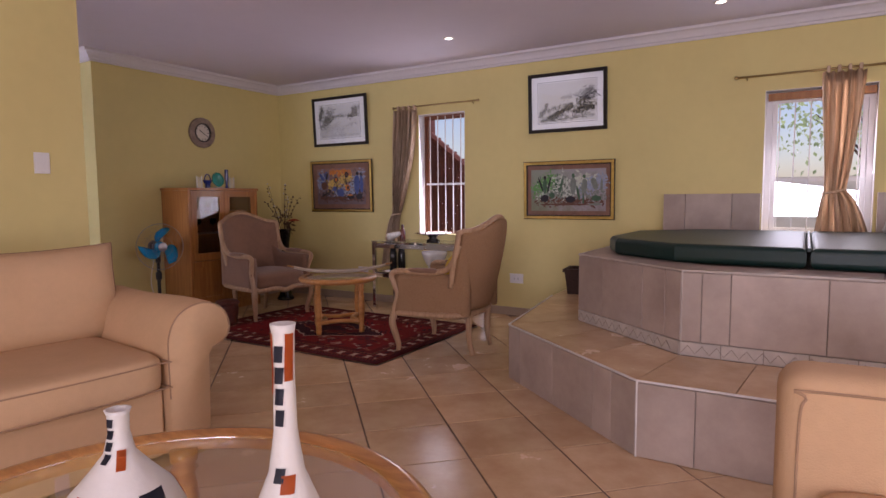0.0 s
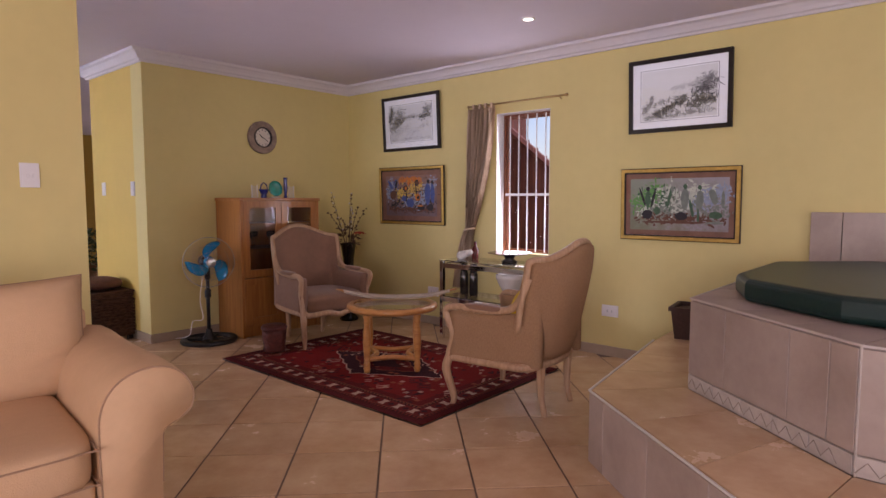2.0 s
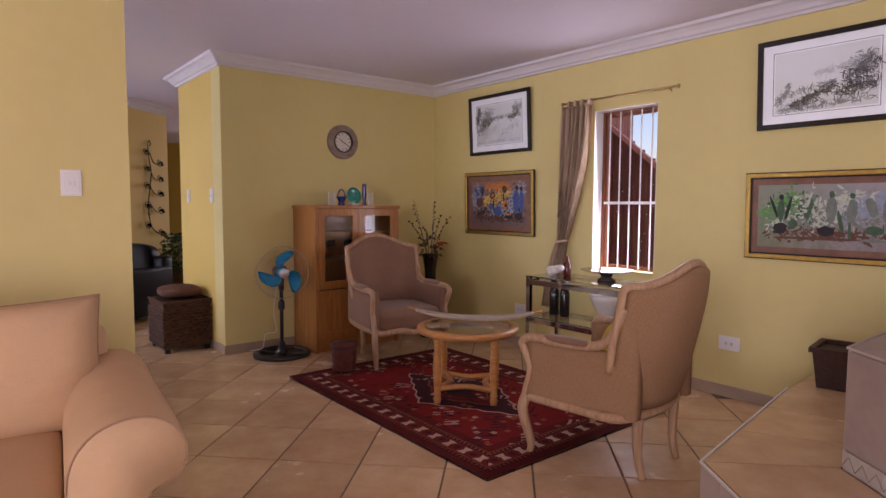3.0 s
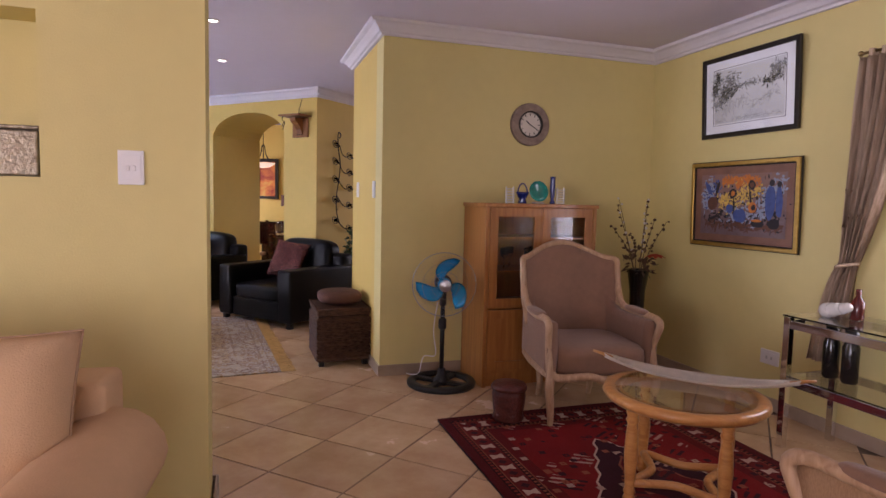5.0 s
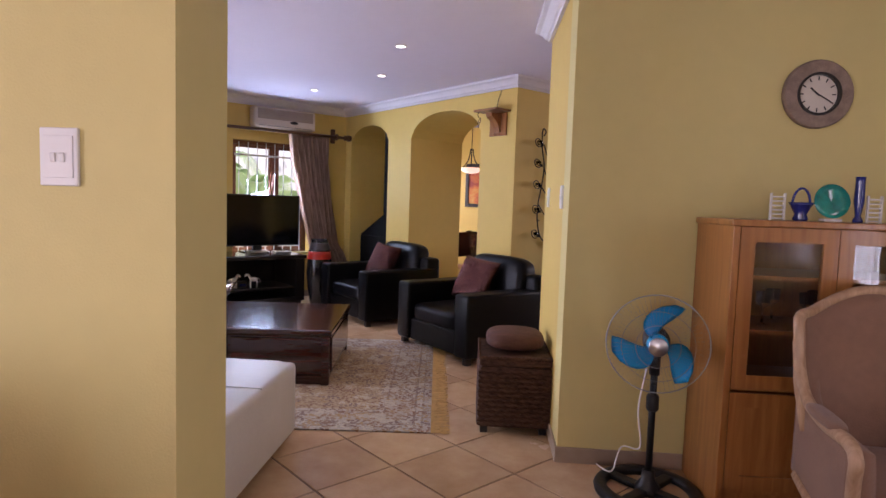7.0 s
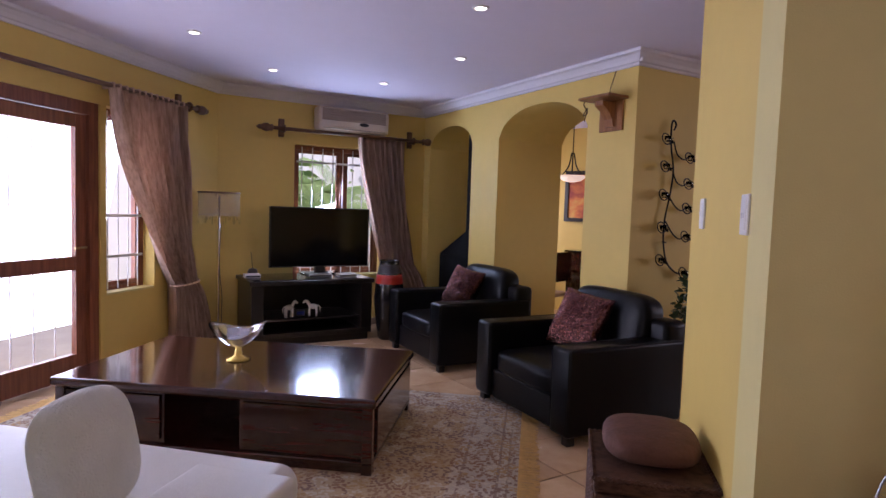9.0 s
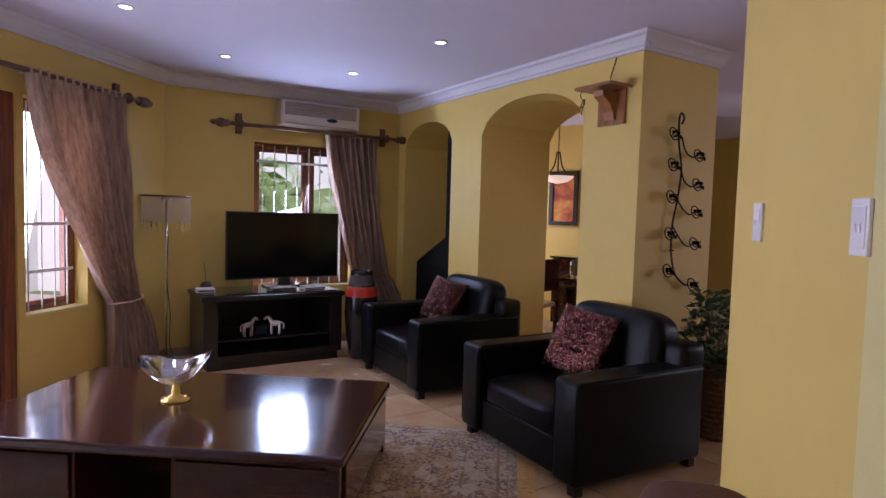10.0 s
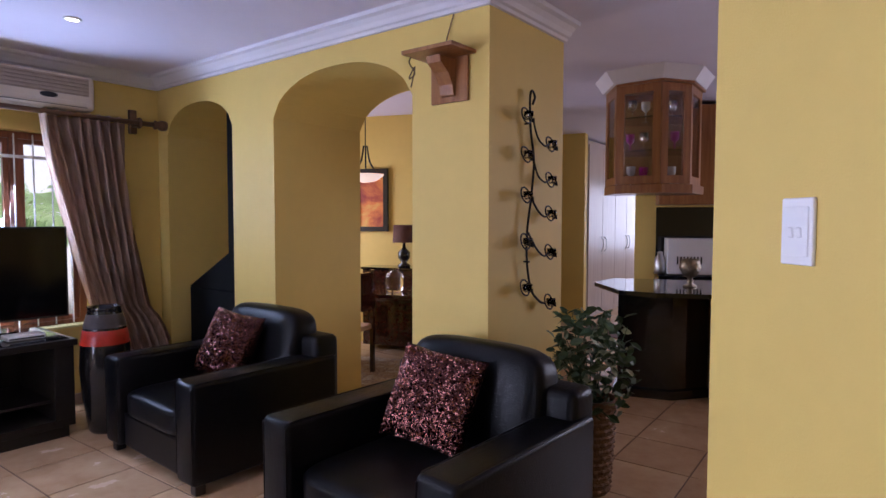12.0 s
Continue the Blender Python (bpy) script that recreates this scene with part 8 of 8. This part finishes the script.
# ---- kitchen past the pier ----
KI = pose(-10.62, 4.98, 0, 0, 0, 66)
isl = thing("kitchen_island", "kitchen island with a black granite top and pedestal", "kitchen island", KI)
part("pedestal", prism(bmesh.new(), [(0.02, 0.05), (0.45, 0.0), (0.75, 0.18), (0.75, 0.62), (0.1, 0.62)], 0.0, 0.868), "granite", isl)
part("plinth", prism(bmesh.new(), [(-0.02, 0.01), (0.45, -0.04), (0.80, 0.16), (0.80, 0.66), (0.06, 0.66)], 0.0, 0.07), "granite", isl)
part("countertop", prism(bmesh.new(), [(-0.18, 0.50), (0.02, -0.10), (0.30, -0.22), (2.4, -0.22), (2.4, 0.95), (0.0, 0.95)], 0.869, 0.905), "granite", isl)
part("cabinet_body", B(0.76, 2.4, 0.0, 0.75, 0.0, 0.868), "cherry", isl)
for k in range(3):
    part("door", B(0.80 + k * 0.5, 1.26 + k * 0.5, -0.02, -0.002, 0.10, 0.84, bevel=0.005), "cherry", isl)
gob = thing("crystal_goblet", "cut glass candle goblet on the island", "goblet", KI @ pose(0.62, 0.32, 0.906))
part("body", lathe(bmesh.new(), [(0.055, 0), (0.06, 0.01), (0.02, 0.03), (0.03, 0.05), (0.02, 0.075), (0.06, 0.10), (0.09, 0.16), (0.08, 0.22), (0.06, 0.24), (0.05, 0.235), (0.07, 0.16)], 22), "hammered", gob, smooth=True)
mw = thing("microwave", "white microwave oven on the far counter", "microwave", KI @ pose(0.53, 1.27, 0.92))
part("case", B(0, 0.55, 0, 0.35, 0.008, 0.37, bevel=0.01), "white_plastic", mw)
for k in range(8):
    part("vent_slot", B(0.09 + k * 0.032, 0.104 + k * 0.032, -0.003, 0.004, 0.11, 0.19), "black_plastic", mw)
kc = thing("kitchen_counter", "dark counter along the kitchen wall", "kitchen counter", KI @ pose(0.44, 1.22, 0))
part("worktop", B(0.0, 2.0, -0.02, 0.62, 0.88, 0.918, bevel=0.004), "granite", kc)
part("cabinet_body", B(0.02, 2.0, 0.0, 0.6, 0.0, 0.879), "cherry", kc)
part("splashback", B(0.02, 2.0, 0.596, 0.606, 0.92, 1.62), "dark_glass", kc)
solid("wall_kitchen_counter", B(0.245, 3.2, 1.83, 1.98, 0, H), "wall2", "yellow painted kitchen wall", "wall", KI, "structure")
kt = thing("kettle_jar", "small grey jar on the kitchen counter", "jar", KI @ pose(0.47, 1.40, 0.919))
part("body", lathe(bmesh.new(), [(0.05, 0), (0.06, 0.02), (0.055, 0.16), (0.03, 0.2), (0.03, 0.23), (0.0, 0.24)], 18), "steel", kt, smooth=True)

uc = thing("corner_wall_cabinet", "cherry wood corner wall cabinet with glazed doors", "kitchen cabinet", KI @ pose(0, 0, 1.70))
OUT = [(-0.10, 0.42), (-0.02, 0.02), (0.32, -0.14), (0.56, 0.02), (0.70, 0.42)]
part("top", prism(bmesh.new(), [(x * 1.04, y * 1.02) for x, y in OUT], 0.88, 0.94), "cherry", uc)
part("bottom", prism(bmesh.new(), [(x * 1.04, y * 1.02) for x, y in OUT], 0.0, 0.07), "cherry", uc)
part("back", B(-0.1, 0.70, 0.42, 0.44, 0.0, 0.94), "cherry", uc)
for zz in (0.34, 0.61):
    part("shelf", prism(bmesh.new(), [(0.3 + (x - 0.3) * 0.93, 0.2 + (y - 0.2) * 0.93) for x, y in OUT], zz, zz + 0.012), "glass", uc)
for (xa, ya), (xb, yb) in zip(OUT, OUT[1:]):
    p, q = Vector((xa, ya)), Vector((xb, yb))
    L = (q - p).length
    d = part("door", ring_plate(bmesh.new(), 0.004, L - 0.004, 0.075, 0.876, 0.065, 0.0, 0.022), "cherry", uc, m=pose(p.x, p.y, 0, 0, 0, math.degrees(math.atan2((q - p).y, (q - p).x))))
    part("pane", B(0.066, L - 0.066, 0.009, 0.013, 0.14, 0.81), "glass", d).visible_shadow = False
bmw = sweep(bmesh.new(), [OUT[0], OUT[1], OUT[2], OUT[3], OUT[4]], [(0.0, 0.90), (0.03, 0.90), (0.09, 0.985), (0.10, 0.999), (0.0, 0.999)])
bmesh.ops.recalc_face_normals(bmw, faces=bmw.faces)
part("crown_moulding", bmw, "cornice", uc, "white plaster crown moulding")
M["magenta_glass"] = mat("magenta_glass", (0.35, 0.01, 0.20), 0.1, var=0.2, coat=0.5)
rn = random.Random(4)
for k in range(12):
    zz = (0.072, 0.353, 0.623)[k % 3]
    g = thing("glassware", "stemmed glass in the wall cabinet", "glass", KI @ pose(0.12 + 0.11 * (k // 3) + rn.uniform(-0.02, 0.02), 0.14 + 0.09 * (k % 2), 1.70 + zz), "glasses in the wall cabinet")
    part("body", lathe(bmesh.new(), [(0.032, 0), (0.006, 0.01), (0.006, 0.07), (0.035, 0.10), (0.038, 0.16), (0.03, 0.16), (0.02, 0.10)], 14), ("white_ceramic", "magenta_glass", "crystal")[(k + k // 3) % 3], g, smooth=True)
solid("range_canopy", B(0.45, 2.2, 1.42, 1.829, 1.64, 2.659, bevel=0.01), "cherry", "cherry wood wall cupboard past the corner cabinet", "kitchen cabinet", KI)

# tall cupboards along the passage
cu = thing("tall_cupboard", "pale floor-to-ceiling cupboards with bow handles", "cupboard", pose(-14.35, 6.30, 0, 0, 0, 137))
part("carcass", B(0.0, 2.52, 0.022, 0.62, 0.0, 2.66), "cupboard", cu)
for k in range(4):
    d = part("door", B(0.02 + k * 0.622, 0.634 + k * 0.622, 0.0, 0.02, 0.08, 2.60, bevel=0.004), "cupboard", cu)
    hx = 0.57 + k * 0.622 if k % 2 == 0 else 0.09 + k * 0.622
    part("handle", tube(bmesh.new(), [(hx, 0.0, 0.98), (hx, -0.035, 1.02), (hx, -0.045, 1.10), (hx, -0.035, 1.18), (hx, 0.0, 1.22)], 0.008, 6), "steel", d)
mt_ = thing("floor_mat", "small dark kitchen mat on the tiles", "mat", pose(-13.2, 6.2, 0.001, 0, 0, 40))
part("woven_field", B(-0.5, 0.5, -0.3, 0.3, 0, 0.008), "brown_cloth", mt_)

# ---- outside ----
M["grass"] = mat("dry_lawn", (0.09, 0.11, 0.04), 0.95, var=0.4, scale=4)
M["paving"] = mat("pale_paving", (0.32, 0.30, 0.27), 0.8, var=0.12, scale=3)
M["white_wall"] = mat("whitewashed_boundary_wall", (0.80, 0.79, 0.76), 0.85, var=0.06, scale=2)
M["boards"] = wood("red_brown_boards", (0.10, 0.028, 0.02), (0.17, 0.055, 0.038), 0.6, 2, 2, 0)
M["tree_leaf"] = mat("garden_leaf", (0.36, 0.47, 0.24), 0.5, var=0.4, scale=5)
for nm in ("tree_leaf",):
    t_ = M[nm].node_tree
    tr, mx_ = t_.nodes.new("ShaderNodeBsdfTranslucent"), t_.nodes.new("ShaderNodeMixShader")
    tr.inputs["Color"].default_value = (0.60, 0.74, 0.40, 1)
    mx_.inputs[0].default_value = 0.5
    t_.links.new(t_.nodes["Principled BSDF"].outputs[0], mx_.inputs[1])
    t_.links.new(tr.outputs[0], mx_.inputs[2])
    t_.links.new(mx_.outputs[0], t_.nodes["Material Output"].inputs["Surface"])
M["bark"] = mat("tree_bark", (0.10, 0.07, 0.05), 0.9, var=0.4, scale=10, bump=0.6, bscale=30)
bm = bmesh.new()
box(bm, -400, 400, -400, 400, -0.35, -0.15)
solid("ground", bm, "grass", "dry lawn round the house", "ground", None, "structure")
solid("pavement", B(-13, 8, -6.0, -3.3, -0.149, -0.03), "paving", "pale paved patio strip", "paving", None, "structure")
solid("pavement", B(-12, -4.6, -3.3, -1.0, -0.149, -0.03), "paving", "pale paved patio by the glass door", "paving", None, "structure")
solid("pavement", B(-8, 6, 6.35, 12.5, -0.149, -0.03), "paving", "pale paved yard behind the house", "paving", None, "structure")
# made-up wall, tall enough that sunlit white replaces the overexposed door view
gw = thing("boundary_wall", "tall white garden wall, added to whiten the view", "garden wall", None)
part("wall", B(-18, 10, -6.5, -6.25, -0.149, 3.3), "white_wall", gw)
part("coping", B(-18, 10, -6.54, -6.21, 3.3, 3.36, bevel=0.01), "white_wall", gw)
# height raised so sunlit white fills the window behind the palms
gw = thing("boundary_wall", "tall white garden wall, added to whiten the view past the window", "garden wall", pose(-14.6, -3.0, 0, 0, 0, 100))
part("wall", B(-4, 4, 0, 0.2, -0.149, 2.75), "white_wall", gw)
gw = thing("boundary_wall", "whitewashed yard wall behind the house", "garden wall", None)
part("wall", B(-2.5, 8, 9.2, 9.4, -0.149, 1.48), "white_wall", gw)

# outbuilding gable of upright boards, seen through the narrow window
gab = thing("timber_outbuilding", "red-brown boarded outbuilding with a sloping roof edge", "shed", None)
xs = [-5.92 + 0.14 * i for i in range(12)]
for x in xs:
    zt = 2.33 - 0.80 * (x + 5.15)
    bm = B(x, x + 0.13, 8.20, 8.225, -0.149, max(0.6, min(3.6, zt)))
    part("board", bm, "boards", gab)
part("barge_board", tube(bmesh.new(), [(-5.9, 8.16, 2.96), (-4.3, 8.16, 1.68)], 0.05, 6), "boards", gab)
part("core", B(-5.92, -4.95, 8.23, 10.5, -0.149, 1.9), "boards", gab)
for k in range(25):
    part("board", B(-5.945, -5.92, 6.34 + 0.14 * k, 6.47 + 0.14 * k, -0.149, 2.92), "boards", gab)


def tree(x, y, h, r, seed, label, n=2600):
    ob = thing("tree", label, "tree", pose(x, y, -0.15))
    rn = random.Random(seed)
    part("trunk", tube(bmesh.new(), curve_pts([(0, 0, 0), (0.05, 0.03, h * 0.3), (-0.04, 0.0, h * 0.6)], 6), 0.13, 10, 0.06), "bark", ob, smooth=True)
    tips = []
    for k in range(9):
        a = rn.uniform(0, 6.28)
        p = Vector((r * 0.65 * math.cos(a), r * 0.65 * math.sin(a), h * rn.uniform(0.5, 0.95)))
        part("limb", tube(bmesh.new(), curve_pts([(0, 0, h * rn.uniform(0.25, 0.5)), p * 0.5 + Vector((0, 0, h * 0.25)), p], 5), 0.028, 6, 0.008), "bark", ob)
        tips.append(p)
    bm = bmesh.new()
    for k in range(n):
        c = rn.choice(tips)
        q = c + Vector((rn.gauss(0, 0.30), rn.gauss(0, 0.30), rn.gauss(0, 0.26))) * r
        s = rn.uniform(0.05, 0.11)
        mm = Matrix.Translation(q) @ pose(0, 0, 0, rn.uniform(-80, 80), rn.uniform(-80, 80), rn.uniform(0, 360))
        bm.faces.new([bm.verts.new(mm @ Vector(p)) for p in ((0, 0, 0), (0.5 * s, 0.35 * s, 0.1 * s), (s, 0, 0), (0.5 * s, -0.35 * s, 0.1 * s))])
    part("crown", bm, "tree_leaf", ob)
    return ob


tree(1.0, 11.6, 3.6, 1.5, 11, "leafy green garden tree behind the yard wall", 2000)
tree(2.2, 11.0, 3.2, 1.4, 12, "leafy green garden tree behind the yard wall")
tree(-16.4, -2.2, 4.2, 2.0, 13, "leafy green garden tree beyond the white wall", 1500)
tree(-9.6, -8.2, 4.0, 1.7, 14, "leafy green garden tree beyond the patio wall")

M["palm_leaf"] = mat("palm_leaf", (0.34, 0.48, 0.22), 0.4, var=0.35, scale=8)
t_ = M["palm_leaf"].node_tree
tr, mx_ = t_.nodes.new("ShaderNodeBsdfTranslucent"), t_.nodes.new("ShaderNodeMixShader")
tr.inputs["Color"].default_value = (0.48, 0.62, 0.25, 1)
mx_.inputs[0].default_value = 0.5
t_.links.new(t_.nodes["Principled BSDF"].outputs[0], mx_.inputs[1])
t_.links.new(tr.outputs[0], mx_.inputs[2])
t_.links.new(mx_.outputs[0], t_.nodes["Material Output"].inputs["Surface"])


def palm_tree(x, y, h, seed, n=13):
    palm = thing("palm", "young palm with arching feathery fronds", "palm", pose(x, y, -0.15), "garden palms")
    part("trunk", lathe(bmesh.new(), [(0.12, 0), (0.10, h * 0.35), (0.11, h * 0.7), (0.06, h + 0.05)], 14), "bark", palm, smooth=True)
    rn = random.Random(seed)
    for k in range(n):
        a = 2 * math.pi * k / n + rn.uniform(-0.25, 0.25)
        L = rn.uniform(0.9, 1.5)
        up = rn.uniform(0.35, 1.15)
        spine = curve_pts([(0, 0, h), (0.35 * L * math.cos(a), 0.35 * L * math.sin(a), h + up * 0.7), (0.75 * L * math.cos(a), 0.75 * L * math.sin(a), h + up * 0.85), (L * 1.1 * math.cos(a), L * 1.1 * math.sin(a), h + up * 0.4)], 9)
        bm = bmesh.new()
        tube(bm, spine, 0.010, 5, 0.003)
        for i in range(3, len(spine) - 1):
            d = (spine[i + 1] - spine[i]).normalized()
            s = d.cross(Vector((0, 0, 1))).normalized()
            ln = 0.42 * math.sin(math.pi * (0.15 + 0.8 * i / len(spine)))
            for sg in (-1, 1):
                for sh2 in (0.0, 0.5):
                    p0 = spine[i].lerp(spine[i + 1], sh2)
                    ee = ln * rn.uniform(0.8, 1.15)
                    mid = p0 + s * sg * ee * 0.5 + d * ee * 0.35 + Vector((0, 0, ee * 0.06))
                    e = p0 + s * sg * ee * 0.85 + d * ee * 0.75 - Vector((0, 0, ee * 0.3))
                    w = d * 0.011
                    bm.faces.new([bm.verts.new(q) for q in (p0 - w, p0 + w, mid + w * 1.2, e, mid - w * 1.2)])
        part("frond", bm, "palm_leaf", palm)


palm_tree(-13.25, -1.0, 1.25, 21, 10)
palm_tree(-13.9, -2.5, 1.5, 22, 9)

# ---- floor tiles, laid diagonally ----


def inside(x, y):
    """Whether a point lies under the house's outline."""
    hit = False
    for (ax, ay), (bx, by) in zip(HOUSE, HOUSE[1:] + HOUSE[:1]):
        if (ay > y) != (by > y) and x < (bx - ax) * (y - ay) / (by - ay) + ax:
            hit = not hit
    return hit


PITCH, U0, V0 = 0.455, -0.34, 5.165
floor = solid("floor", prism(bmesh.new(), HOUSE, -0.10, -0.005), "grout", "diagonally laid beige ceramic tile floor", "floor", None, "structure")
bm = B(-PITCH / 2 + 0.0050, PITCH / 2 - 0.0050, -PITCH / 2 + 0.0050, PITCH / 2 - 0.0050, -0.012, 0.0)
top = [f for f in bm.faces if f.normal.z > 0.9]
bmesh.ops.bevel(bm, geom=[e for f in top for e in f.edges], offset=0.002, segments=1, affect="EDGES")
tile_mesh = to_mesh("floor_tile", bm, "floor_tile")
near, rest = [], []
s2 = math.sqrt(0.5)
for i in range(-45, 40):
    for j in range(-25, 60):
        u, v = U0 + (i + 0.5) * PITCH, V0 + (j + 0.5) * PITCH
        x, y = (u - v) * s2, (u + v) * s2
        if not inside(x, y):
            continue
        d = min(abs(x + 2.6) / 2.6 + abs(y - 3.2) / 2.2, abs(x + 7.4) / 2.6 + abs(y - 2.6) / 1.6)
        (near if d < 1.75 else rest).append((x, y))
near.sort(key=lambda p: min(math.hypot(p[0] + 2.8, p[1] - 3.2), math.hypot(p[0] + 7.5, p[1] - 2.6)))
rest += near[300:]
for x, y in near[:300]:
    ob = new("floor_tile", tile_mesh)
    ob.parent = floor
    ob.matrix_basis = pose(x, y, random.uniform(-0.0006, 0.0006), 0, 0, 45 + random.choice((0, 90, 180, 270)))
verts, faces = [], []
h = PITCH / 2 - 0.0050
for x, y in rest:
    k = len(verts)
    for a, b in ((-h, -h), (h, -h), (h, h), (-h, h)):
        verts.append((x + (a - b) * s2, y + (a + b) * s2, 0.0))
    for a, b in ((-h, -h), (h, -h), (h, h), (-h, h)):
        verts.append((x + (a - b) * s2, y + (a + b) * s2, -0.012))
    faces.append((k, k + 1, k + 2, k + 3))
    for q in range(4):
        faces.append((k + 4 + q, k + 4 + (q + 1) % 4, k + (q + 1) % 4, k + q))
me = bpy.data.meshes.new("floor_tiles")
me.from_pydata(verts, [], faces)
me.materials.append(M["floor_tile"])
ob = new("floor_tiles", me)
ob.parent = floor
tagged(ob, "beige ceramic floor tiles", "", "", "stuff")
